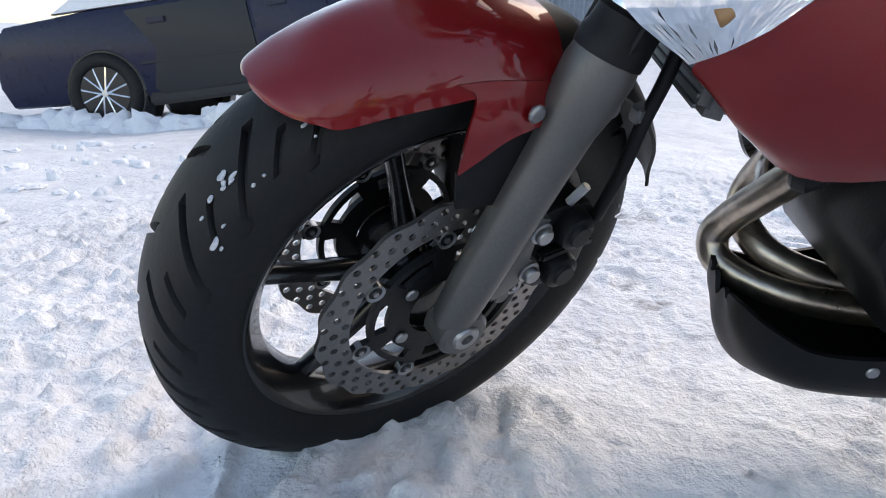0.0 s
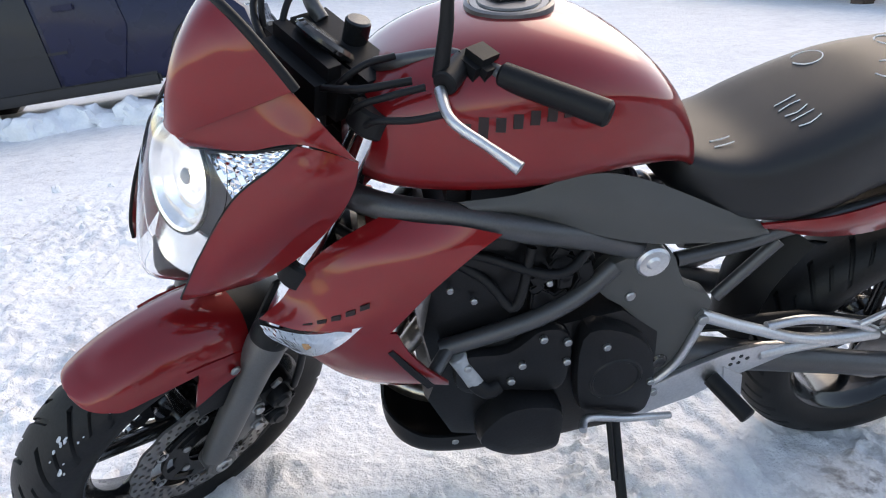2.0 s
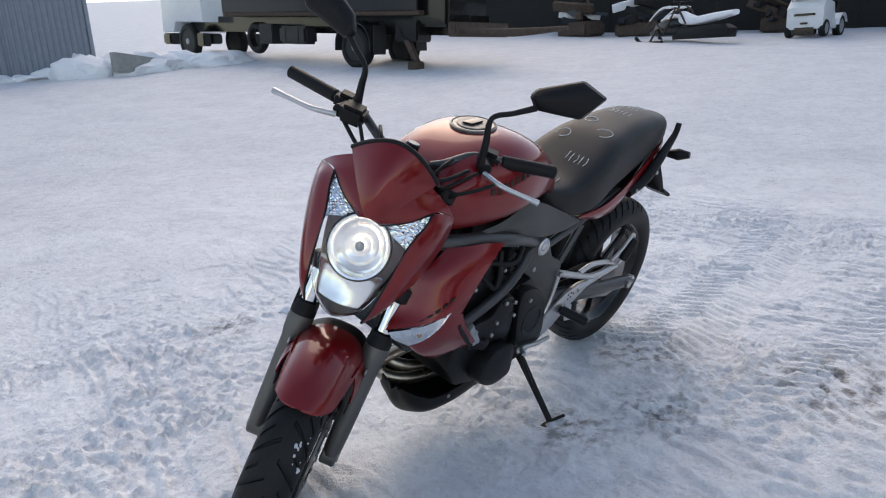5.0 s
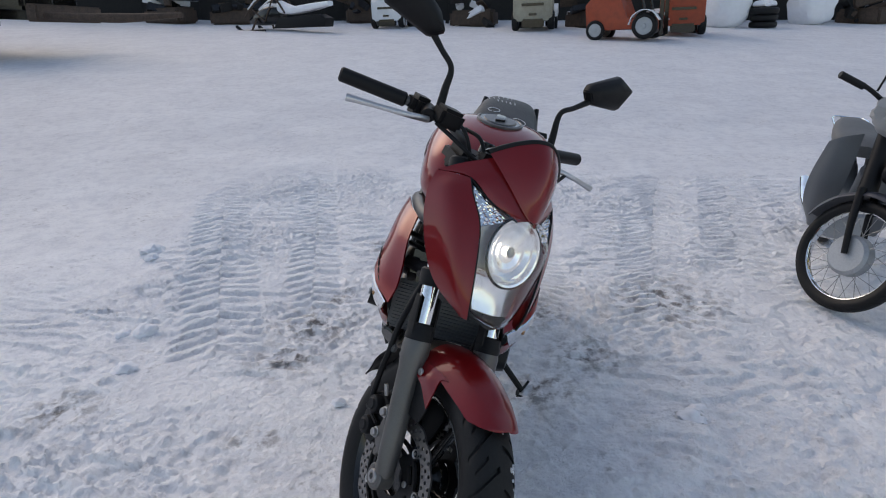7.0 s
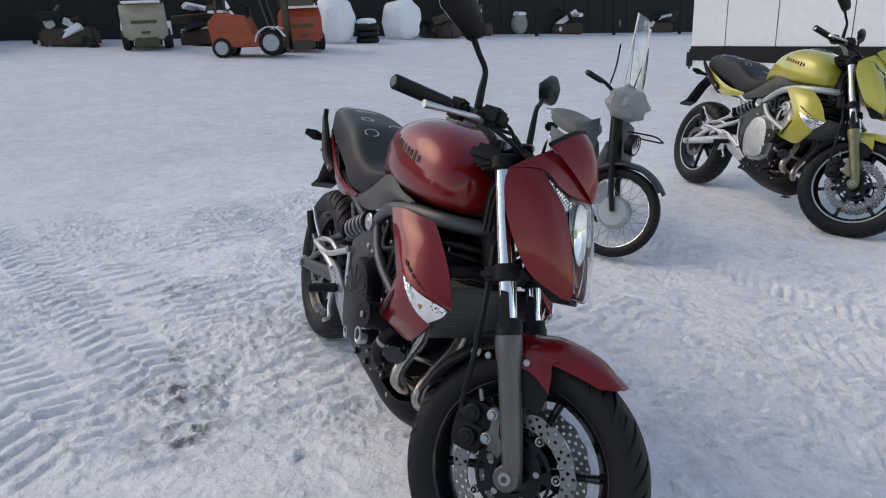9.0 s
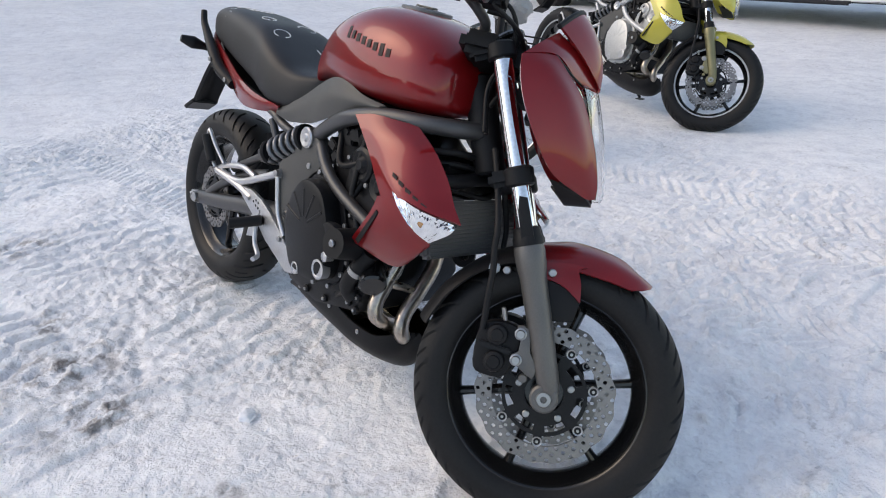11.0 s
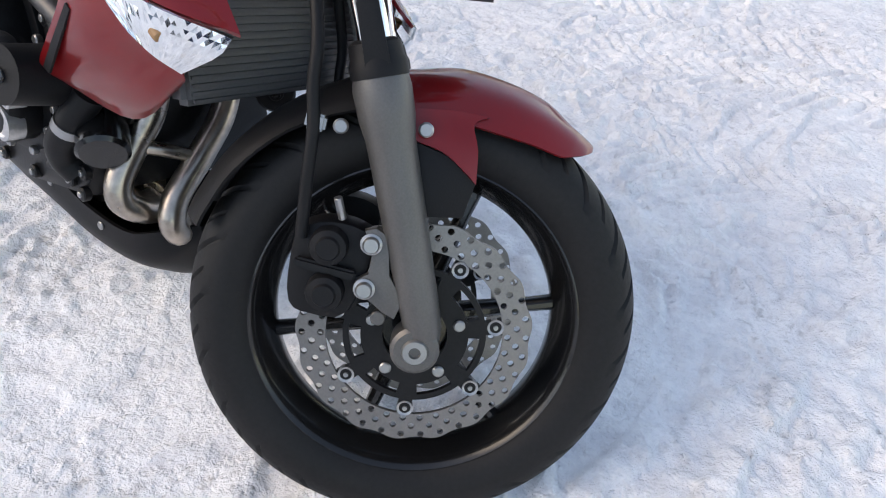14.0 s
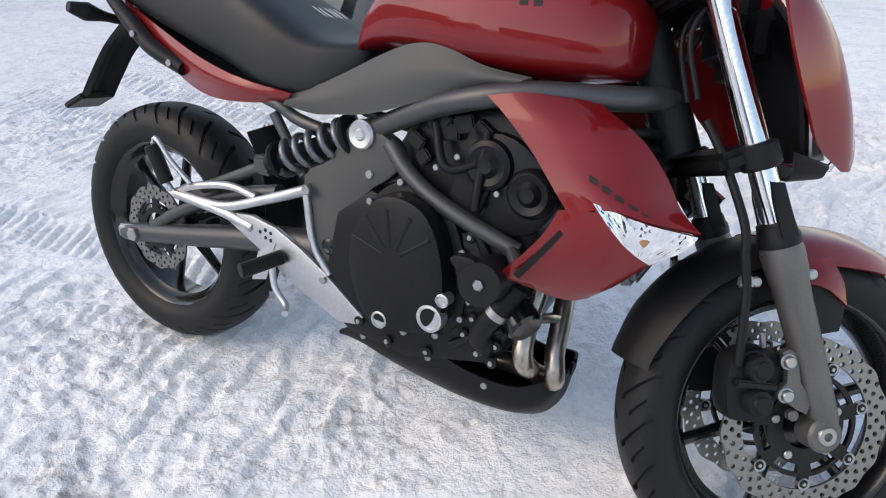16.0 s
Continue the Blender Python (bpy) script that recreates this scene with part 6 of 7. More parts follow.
def moped(m, steer):
    root = thing("moped", m, "small grey step-through moped with windscreen and canvas wrap", "moped")
    ax, hd = Vector((1.18, 0, 0.28)), Vector((1.06, 0, 0.55))
    st = Matrix.Translation(hd) @ Matrix.Rotation(radians(steer), 4, (-0.42, 0, 0.9)) @ Matrix.Translation(-hd)
    wire_wheel(root, ax, 0.275, st, "front_wheel")
    wire_wheel(root, Vector((0, 0, 0.275)), 0.275, Matrix(), "rear_wheel")
    for s in (-1, 1):
        part("fork_leg", tube([(1.18, 0.058 * s, 0.28), (1.12, 0.06 * s, 0.42), (1.06, 0.055 * s, 0.58)], [0.014, 0.017, 0.02], 3), BLACK, root, "", st)
    rows = [[(1.18 + r * math.cos(radians(d)), y, 0.28 + r * math.sin(radians(d))) for y, r in ((-0.062, 0.285), (-0.045, 0.305), (0, 0.318), (0.045, 0.305), (0.062, 0.285))] for d in (40, 55, 70, 85, 105, 130, 150, 165)]
    part("front_mudguard", shell(rows, 0.004), material("dark_blue_grey_plastic", (0.035, 0.04, 0.055), 0.4), root, "dark mudguard", st)
    part("steering_column", tube([(1.06, 0, 0.56), (1.0, 0, 0.74), (0.95, 0, 0.88)], [0.045, 0.04, 0.035]), BLACK, root, "", st)
    part("handlebar", tube([(0.84, 0.30, 0.99), (0.90, 0.2, 0.985), (0.94, 0, 0.95), (0.90, -0.2, 0.985), (0.84, -0.30, 0.99)], 0.011), BLACK, root, "", st)
    for s in (-1, 1):
        part("grip", rod((0.885, 0.22 * s, 0.985), (0.835, 0.34 * s, 0.99), 0.017), BLACK, root, "black grip", st)
        part("mirror_stalk", tube([(0.92, 0.17 * s, 0.99), (0.92, 0.18 * s, 1.10), (0.91, 0.21 * s, 1.22)], 0.005), BLACK, root, "", st)
    bag = bmesh.new()
    bmesh.ops.create_icosphere(bag, subdivisions=4, radius=1)
    for v in bag.verts:
        q = 1 + 0.22 * noise.noise(v.co * 2.3) + 0.10 * noise.noise(v.co * 6)
        v.co = Vector((1.0 + v.co.x * 0.12 * q, v.co.y * 0.17 * q, 0.93 + v.co.z * 0.10 * q))
    part("canvas_wrap", bag, CLOTH, root, "crumpled grey canvas wrapped round the bars", st)
    rows = [[(1.02, -0.13, 1.02), (1.05, 0, 1.02), (1.02, 0.13, 1.02)], [(0.96, -0.14, 1.25), (0.99, 0, 1.25), (0.96, 0.14, 1.25)], [(0.90, -0.12, 1.45), (0.93, 0, 1.45), (0.90, 0.12, 1.45)]]
    part("windscreen", shell(rows, 0.004), GLASS, root, "clear upright windscreen", st)
    for s in (-1, 1):
        part("screen_stay", rod((1.01, 0.13 * s, 0.90), (0.91, 0.125 * s, 1.44), 0.006), ALU, root, "", st)
    lamp = part("headlamp", lathe([(0.02, -0.06), (0.06, -0.04), (0.068, 0.0), (0.062, 0.012)], 28), BLACK, root, "round headlamp", st @ pose(1.14, 0, 0.70, 0, 0, -90))
    part("lamp_glass", lathe([(0.0, 0.02), (0.04, 0.016), (0.062, 0.008), (0.062, 0.0)], 28), REFLECTOR, lamp, "lamp glass", st @ pose(1.14, 0, 0.70, 0, 0, -90))
    part("carrier", tube([(1.10, -0.08, 0.76), (1.26, -0.085, 0.77), (1.28, 0, 0.77), (1.26, 0.085, 0.77), (1.10, 0.08, 0.76)], 0.005), BLACK, root, "black wire front carrier", st)
    for s in (-1, 1):
        rows = [[(0.88, 0.05 * s, 0.82), (0.90, 0.13 * s, 0.80), (0.86, 0.19 * s, 0.76)], [(0.90, 0.07 * s, 0.62), (0.88, 0.17 * s, 0.60), (0.80, 0.23 * s, 0.56)], [(0.82, 0.09 * s, 0.42), (0.78, 0.18 * s, 0.40), (0.70, 0.22 * s, 0.40)], [(0.70, 0.10 * s, 0.27), (0.66, 0.16 * s, 0.26), (0.60, 0.17 * s, 0.28)]]
        part("leg_shield", shell(rows, 0.005), GREYBODY, root, "grey plastic leg shield")
        part("side_panel", shell([[(0.55, 0.09 * s, 0.62), (0.3, 0.115 * s, 0.66), (0.02, 0.09 * s, 0.66)], [(0.5, 0.12 * s, 0.5), (0.3, 0.135 * s, 0.52), (0.06, 0.11 * s, 0.55)], [(0.46, 0.10 * s, 0.42), (0.3, 0.11 * s, 0.44), (0.12, 0.09 * s, 0.48)]], 0.005), GREYBODY, root, "grey side panel")
    part("spine", tube([(1.0, 0, 0.66), (0.80, 0, 0.46), (0.55, 0, 0.42), (0.3, 0, 0.55)], 0.045), GREYBODY, root)
    part("engine", plate([(0.80, 0.25), (0.80, 0.38), (0.6, 0.42), (0.45, 0.38), (0.42, 0.24), (0.6, 0.19)], -0.10, 0.10, 0.02), HUBGREY, root, "dull alloy engine")
    part("seat", loft([(0.62, 0.72, 0.66, 0.06, 0.7, 0.69), (0.5, 0.755, 0.655, 0.12, 0.65, 0.70), (0.3, 0.765, 0.66, 0.125, 0.65, 0.71), (0.08, 0.785, 0.68, 0.11, 0.65, 0.73), (-0.1, 0.785, 0.71, 0.07, 0.7, 0.75)], 4, 24), material("grey_seat_vinyl", (0.10, 0.10, 0.10), 0.6), root, "grey vinyl seat")
    part("rear_carrier", tube([(0.05, -0.10, 0.74), (-0.24, -0.09, 0.76), (-0.27, 0, 0.76), (-0.24, 0.09, 0.76), (0.05, 0.10, 0.74)], 0.007), CHROME, root, "chrome rear carrier")
    part("rear_mudguard", shell([[(0.31 * math.cos(radians(d)), y, 0.275 + r * math.sin(radians(d))) for y, r in ((-0.06, 0.29), (0, 0.315), (0.06, 0.29))] for d in (40, 80, 120, 160, 185)], 0.004), BLACK, root)
    part("tail_lamp", block(-0.27, 0, 0.62, 0.06, 0.10, 0.07, 0.015), BLACK, root)
    part("exhaust", tube([(0.55, -0.11, 0.22), (0.3, -0.13, 0.22), (0.0, -0.15, 0.26), (-0.32, -0.15, 0.31)], [0.016, 0.02, 0.036, 0.036]), CHROME, root, "chrome exhaust pipe")
    part("shock_absorber", rod((0.0, -0.11, 0.30), (0.12, -0.11, 0.60), 0.024), CHROME, root)
    part("stand", tube([(0.5, 0.08, 0.20), (0.45, 0.20, 0.0)], 0.010, 1), BLACK, root)
    return root


moped(pose(-1.19, 1.93, 0.0, 0, 0, -16) @ pose(0, 0, 0, -6, 0, 0) @ Matrix.Scale(0.88, 4), 48)

# ---- the second motorcycle, the same model in yellow ----
SILVER = material("silver_cast_alloy", (0.50, 0.50, 0.49), 0.42, 0.7, 0, 0.1, 120, 0.0004)
OLIVE = material("olive_gold_fork_paint", (0.22, 0.20, 0.11), 0.4, 0.5, 0, 0.06, 300)
SILVERFRAME = material("light_silver_frame_paint", (0.52, 0.53, 0.54), 0.4, 0.4, 0, 0.06, 200)
yellow_bike = motorcycle(pose(-1.24, 3.25, 0.0, 0, 0, -12.4) @ pose(0, 0, 0, -13, 0, 0), 38, YELLOW, "yellow naked motorcycle leaning on its side stand on the snow", 1.0, (SILVER, SILVERFRAME, OLIVE))
for wheel_part, at_axle, bead, half in ((yellow_bike.children[0], pose(0, 0, 0, 1, 0, 0) @ steering(38) @ Matrix.Translation(FRONT_AXLE), 0.211, 0.044), (yellow_bike.children[1], Matrix.Translation((0, 0, 0.314)), 0.219, 0.060)):
    for q in (-1, 1):
        part("rim_stripe", lathe([(bead - 0.010, half * q), (bead + 0.003, (half + 0.003) * q), (bead + 0.003, (half - 0.004) * q), (bead - 0.010, (half - 0.007) * q)], 72, closed=True), HUBGREY, wheel_part, "silver rim edge", at_axle)


# ---- vehicles ----
BLUE = material("dark_blue_car_paint", (0.006, 0.009, 0.036), 0.28, 0.1, 0.12, 0.05, 500, spread=0.2, gloss=0.25)
GREYDOOR = material("grey_primer_paint", (0.020, 0.021, 0.026), 0.45, 0.1, 0.1, 0.08, 200, gloss=0.3)
WHITEPAINT = material("white_van_paint", (0.72, 0.74, 0.76), 0.35, 0, 0.5, 0.06, 150, spread=0.05)
ORANGE = material("orange_forklift_paint", (0.33, 0.048, 0.014), 0.45, 0, 0.1, 0.1, 80, spread=0.25)
BEIGE = material("weathered_beige_paint", (0.33, 0.31, 0.24), 0.6, 0, 0, 0.1, 60, spread=0.2)
RUST = material("rusty_steel", (0.075, 0.052, 0.04), 0.8, 0.2, 0, 0.1, 30, 0.002, spread=0.4)
# near black: the shade inside the shed put into the colour; scrap shares it
WOOD = material("shade_toned_boards", (0.011, 0.010, 0.0095), 0.85, 0, 0, 0.05, 25, 0.004, spread=0.4)
SHEET = material("blue_grey_sheet_metal", (0.22, 0.25, 0.30), 0.5, 0.3, 0, 0.1, 20, spread=0.1)
CONCRETE = material("old_concrete", (0.28, 0.28, 0.27), 0.85, 0, 0, 0.05, 40, 0.004, spread=0.2)


def road_wheel(root, centre, R, half, spokes, m=None, name="wheel"):
    w = new(name)
    w.parent = root
    at = (m or Matrix()) @ Matrix.Translation(centre)
    part("tyre", tyre_mesh(R, half, R * 0.66, 36), RUBBER, w, "black tyre", at)
    part("rim", lathe([(R * 0.66, -half * 0.8), (R * 0.64, -half * 0.85), (R * 0.60, -half * 0.5), (R * 0.58, 0), (R * 0.60, half * 0.5), (R * 0.64, half * 0.85), (R * 0.66, half * 0.8)], 48), GLOSSBLACK if spokes > 0 else HUBGREY if spokes == 0 else MATT, w, "", at)
    for k in range(spokes):
        a = 2 * math.pi * k / spokes
        for q in (-0.10, 0.10):
            part("spoke", tube([(R * 0.08, half * 0.8, 0), (R * 0.35, half * 0.78, R * q * 0.8), (R * 0.61, half * 0.72, R * q * 1.6)], [R * 0.03, R * 0.026, R * 0.03], 2, 8), CHROME, w, "bright alloy spoke", at @ Matrix.Rotation(a, 4, "Y"))
    if spokes > 0:
        part("cap", lathe([(0.0, half * 0.86), (R * 0.08, half * 0.84), (R * 0.1, half * 0.7)], 20), ALU, w, "", at)
    else:
        part("hub", lathe([(0.0, half * 1.0), (R * 0.16, half * 0.98), (R * 0.2, half * 0.7), (R * 0.34, half * 0.72), (R * 0.36, half * 0.4)], 24), HUBGREY, w, "", at)
    return w


def car(m):
    root = thing("car", m, "dark blue saloon car with snow on its windows and bonnet", "car")
    prof = [(-0.85, 0.28), (-0.92, 0.45), (-0.90, 0.78), (-0.75, 0.92), (0.0, 0.95), (1.3, 0.95), (2.2, 0.93), (2.62, 0.80), (2.80, 0.62), (2.84, 0.40), (2.78, 0.24), (2.0, 0.20), (0.6, 0.20)]
    body = plate(prof, -0.84, 0.84, 0.07)
    part("body", body, BLUE, root, "dark blue bodywork")
    for s in (-1, 1):
        y = 0.842 * s
        for x in (0, 2.50):
            part("wheel_arch", rod((x, 0.60 * s, 0.31), (x, 0.850 * s, 0.31), 0.385, 40), GLOSSBLACK, root, "dark wheel arch")
        part("rear_door", plate([(0.42, 0.30), (0.50, 0.60), (0.30, 0.90), (1.28, 0.91), (1.32, 0.26), (0.5, 0.24)], y, y + 0.014 * s, 0.006), GREYDOOR, root, "grey primed rear door with scratches")
        part("front_door", plate([(1.35, 0.26), (1.31, 0.91), (1.88, 0.90), (1.92, 0.62), (1.80, 0.26)], y, y + 0.014 * s, 0.006), BLUE, root, "dark blue front door")
        for x in (0.55, 1.52):
            h = part("door_handle", block(x, y + 0.022 * s, 0.80, 0.16, 0.02, 0.045, 0.008), BLUE, root)
        part("side_window", plate([(-0.35, 0.955), (0.2, 1.22), (1.25, 1.30), (1.75, 1.05), (1.85, 0.945)], 0.70 * s, 0.80 * s, 0.02), LOOSE, root, "side windows caked with snow")
        part("wing_mirror", block(1.72, 0.93 * s, 0.98, 0.10, 0.16, 0.11, 0.035), BLACK, root, "black wing mirror")
        part("side_moulding", block(0.9, y + 0.017 * s, 0.50, 1.1, 0.006, 0.02, 0.002), GREYDOOR, root)
        part("sill", block(1.2, 0.83 * s, 0.22, 1.7, 0.06, 0.10, 0.02), GREYDOOR, root)
        part("tail_lamp", block(-0.86, 0.70 * s, 0.74, 0.12, 0.30, 0.14, 0.03), material("red_lens", (0.30, 0.02, 0.02), 0.2), root, "red tail lamp")
        part("headlamp", block(2.72, 0.62 * s, 0.62, 0.14, 0.36, 0.13, 0.04), REFLECTOR, root, "clear headlamp")
        road_wheel(root, Vector((0, 0.79, 0.31)), 0.325, 0.10, 6, Matrix.Scale(s, 4, (0, 1, 0)))
        road_wheel(root, Vector((2.50, 0.79, 0.31)), 0.325, 0.10, 6, Matrix.Scale(s, 4, (0, 1, 0)))
    part("roof", loft([(-0.1, 1.28, 1.2, 0.45, 0.6, 1.24), (0.2, 1.40, 1.22, 0.62, 0.5, 1.3), (0.8, 1.45, 1.25, 0.66, 0.5, 1.33), (1.3, 1.42, 1.22, 0.62, 0.5, 1.3), (1.6, 1.30, 1.2, 0.5, 0.6, 1.24)], 4, 24), LOOSE, root, "roof under thick snow")
    part("bonnet_snow", loft([(1.95, 1.0, 0.9, 0.60, 0.6, 0.94), (2.30, 1.03, 0.9, 0.74, 0.5, 0.94), (2.52, 0.98, 0.84, 0.76, 0.5, 0.89), (2.68, 0.90, 0.76, 0.70, 0.5, 0.82), (2.76, 0.76, 0.70, 0.5, 0.6, 0.73)], 4, 28), LOOSE, root, "thick snow on the bonnet")
    part("bumper", tube([(2.54, -0.80, 0.40), (2.75, -0.6, 0.40), (2.80, 0, 0.40), (2.75, 0.6, 0.40), (2.54, 0.80, 0.40)], 0.10), BLUE, root)
    return root


car(pose(4.40, -5.08, -0.20, 0, 0, 180 - 1.0) @ pose(0, 0, 0, 0, -9.5, 0))


def van(m):
    root = thing("van", m, "white delivery van with a black side stripe", "van")
    part("body", plate([(0, 0.28), (0.0, 2.2), (0.15, 2.35), (5.8, 2.35), (6.5, 1.35), (7.4, 1.1), (7.5, 0.4), (7.3, 0.3)], 0, 1.9, 0.08), WHITEPAINT, root, "white painted body")
    part("stripe", block(3.4, -0.012, 0.655, 6.7, 0.03, 0.24, 0.01), BLACK, root, "black side stripe")
    part("sill", block(3.7, 0.03, 0.30, 4.6, 0.05, 0.07, 0.02), GREYDOOR, root)
    part("rear_bumper", block(0.02, 0.95, 0.55, 0.24, 1.94, 0.34, 0.05), BLACK, root, "black rear bumper")
    for x in (1.0, 6.85):
        for y in (0.10, 1.74):
            if y < 1:
                part("wheel_arch", rod((x, 0.3, 0.38), (x, -0.012, 0.38), 0.46, 40), BLACK, root, "black wheel arch")
            road_wheel(root, Vector((x, -y, 0.36)), 0.36, 0.115, 0, Matrix.Scale(-1, 4, (0, 1, 0)))
    for x in (0.9, 2.0, 3.3):
        part("door_seam", block(x, -0.002, 1.4, 0.012, 0.006, 1.7, 0.001), GREYDOOR, root)
    for x in (-0.01,):
        part("tail_lamp", block(x, 0.12, 1.3, 0.05, 0.12, 0.5, 0.02), material("red_lamp", (0.35, 0.03, 0.03), 0.25), root, "red tail lamp")
    part("underbody", block(3.4, 0.95, 0.34, 6.2, 1.7, 0.12, 0.03), GLOSSBLACK, root)
    return root


van(pose(-6.7, 8.37, terrain(-5.7, 8.3) - 0.01, 0, 0, -7))


def truck(m):
    root = thing("truck", m, "dark flatbed lorry with a white cab, standing on snow", "truck")
    for s in (-1, 1):
        road_wheel(root, Vector((0, 0.95, 0.55)), 0.58, 0.17, -1, Matrix.Scale(s, 4, (0, 1, 0)))
        road_wheel(root, Vector((8.7, 0.95, 0.55)), 0.60, 0.15, -1, Matrix.Scale(s, 4, (0, 1, 0)))
        part("chassis_rail", block(3.3, 0.42 * s, 1.15, 13.6, 0.09, 0.5, 0.02), GLOSSBLACK, root)
        part("mudguard", shell([[(0.70 * math.cos(radians(d)), y, 0.55 + 0.70 * math.sin(radians(d))) for y in (0.72 * s, 0.95 * s, 1.18 * s)] for d in (-8, 20, 50, 90, 130, 160, 188)], 0.03), MATT, root, "grey mudguard")
        part("side_board", block(1.9, 1.16 * s, 1.72, 8.6, 0.05, 0.44, 0.01), GREYDOOR, root, "dark grey side board")
        part("cab_step", block(7.7, 1.02 * s, 0.62, 0.42, 0.30, 0.44, 0.03), GLOSSBLACK, root, "black cab step")
    part("bed", block(1.9, 0, 1.44, 8.7, 2.3, 0.12, 0.02), RUST, root)
    part("crane_base", block(-2.6, 0.1, 1.75, 1.2, 1.7, 1.3, 0.08), GLOSSBLACK, root, "dark crane base")
    part("crane_boom", tube([(-2.6, 0.2, 2.3), (-1.5, 0.3, 2.6), (1.5, 0.3, 2.5)], 0.16, 2), GREYDOOR, root, "folded crane boom")
    part("tail_beam", block(-3.5, 0, 1.05, 0.25, 2.3, 0.35, 0.03), RUST, root)
    part("side_box", block(-1.9, 0.75, 1.0, 0.8, 0.6, 0.55, 0.04), GLOSSBLACK, root)
    part("fuel_tank", block(2.7, 0.88, 0.84, 1.3, 0.5, 0.52, 0.08), GREYDOOR, root, "dark grey fuel tank")
    for x in (2.4, 3.0):
        part("tank_strap", block(x, 1.135, 0.84, 0.06, 0.012, 0.54, 0.004), MATT, root)
    part("tool_locker", block(4.0, 0.88, 0.86, 0.7, 0.48, 0.60, 0.03), MATT, root, "grey tool locker")
    part("spare_wheel", tyre_mesh(0.5, 0.13, 0.30, 0), RUBBER, root, "spare tyre under the bed", Matrix.Translation((5.2, 0.55, 0.72)))
    part("cab", plate([(7.6, 1.20), (7.6, 2.8), (9.9, 2.8), (10.3, 1.9), (10.35, 0.85), (9.55, 0.85), (9.4, 1.20)], -1.1, 1.1, 0.08), WHITEPAINT, root, "white cab")
    part("cab_front", block(10.1, 0, 0.62, 0.5, 2.2, 0.40, 0.05), GLOSSBLACK, root, "black front bumper")
    part("outrigger", plate([(-2.3, 0.25), (-2.1, 0.3), (-1.55, 1.2), (-1.75, 1.2)], 0.9, 1.05, 0.02), RUST, root, "rusty outrigger leg")
    part("outrigger_foot", block(-2.2, 0.98, 0.13, 0.36, 0.30, 0.24, 0.03), RUST, root, "rusty outrigger foot")
    part("mud_flap", block(-0.85, 0.95, 0.75, 0.04, 0.46, 0.75, 0.01), MATT, root, "grey mud flap")
    part("tow_bar", tube([(-3.6, 0.9, 1.0), (-5.2, 0.95, 1.0), (-6.6, 1.0, 1.1)], [0.07, 0.10, 0.05]), RUST, root)
    return root


def direction(a, b):
    return math.degrees(math.atan2(b[1] - a[1], b[0] - a[0]))


truck(pose(-10.8, -14.05, terrain(-9.85, -13.95) - 0.02, 0, 0, direction((-9.85, -13.95), (-9.1, -21.95))) @ pose(0, 0, 0, 0, -3.9, 0) @ Matrix.Scale(1.02, 4))


def forklift(m, paint, label):
    root = thing("forklift", m, label, "forklift", "forklifts by the shed")
    part("body", plate([(-0.8, 0.25), (-0.85, 0.9), (-0.6, 1.15), (0.1, 1.05), (0.3, 0.55), (1.0, 0.55), (1.05, 0.25)], -0.55, 0.55, 0.06), paint, root, "painted body and counterweight")
    for s in (-1, 1):
        road_wheel(root, Vector((0.75, 0.52, 0.33)), 0.33, 0.11, 0, Matrix.Scale(s, 4, (0, 1, 0)))
        road_wheel(root, Vector((-0.55, 0.50, 0.26)), 0.26, 0.10, 0, Matrix.Scale(s, 4, (0, 1, 0)))
        part("guard_post", tube([(0.75, 0.48 * s, 0.6), (0.55, 0.48 * s, 1.4), (0.4, 0.46 * s, 2.1)], 0.035), GLOSSBLACK, root)
        part("guard_post", tube([(-0.6, 0.48 * s, 1.1), (-0.55, 0.48 * s, 2.1)], 0.035, 1), GLOSSBLACK, root)
        part("mast", block(1.12, 0.30 * s, 1.2, 0.10, 0.09, 2.2, 0.01), GLOSSBLACK, root)
        part("fender", shell([[(0.75 + 0.40 * math.cos(radians(d)), y, 0.33 + 0.40 * math.sin(radians(d))) for y in (0.40 * s, 0.65 * s)] for d in (20, 60, 100, 140, 175)], 0.02), LOOSE, root, "mudguard under snow")
    for z, w, h in ((0.86, 0.74, 0.10), (0.68, 0.62, 0.07), (0.42, 0.22, 0.06)):
        part("rear_slot", block(-0.845 + 0.03 * (z > 0.8), 0, z, 0.05, w, h, 0.01), GLOSSBLACK, root, "dark slot in the counterweight")
    part("skirt", block(-0.70, 0, 0.20, 0.22, 0.62, 0.26, 0.03), GLOSSBLACK, root, "dark lower counterweight")
    part("rear_window", block(-0.66, 0, 1.28, 0.05, 0.8, 0.22, 0.02), GLOSSBLACK, root)
    part("seat", block(0.0, 0, 1.15, 0.4, 0.45, 0.4, 0.08), BLACK, root)
    part("guard_roof", block(-0.08, 0, 2.12, 1.2, 1.0, 0.06, 0.02), GLOSSBLACK, root)
    part("roof_snow", block(-0.08, 0, 2.19, 1.1, 0.9, 0.08, 0.03), LOOSE, root)
    part("cowl_snow", block(-0.62, 0, 1.17, 0.4, 0.95, 0.06, 0.02), LOOSE, root, "snow on the engine cowl")
    return root


def on(x, y, rz=0.0, scale=1.0):
    return pose(x, y, terrain(x, y) - 0.02, 0, 0, rz) @ Matrix.Scale(scale, 4)


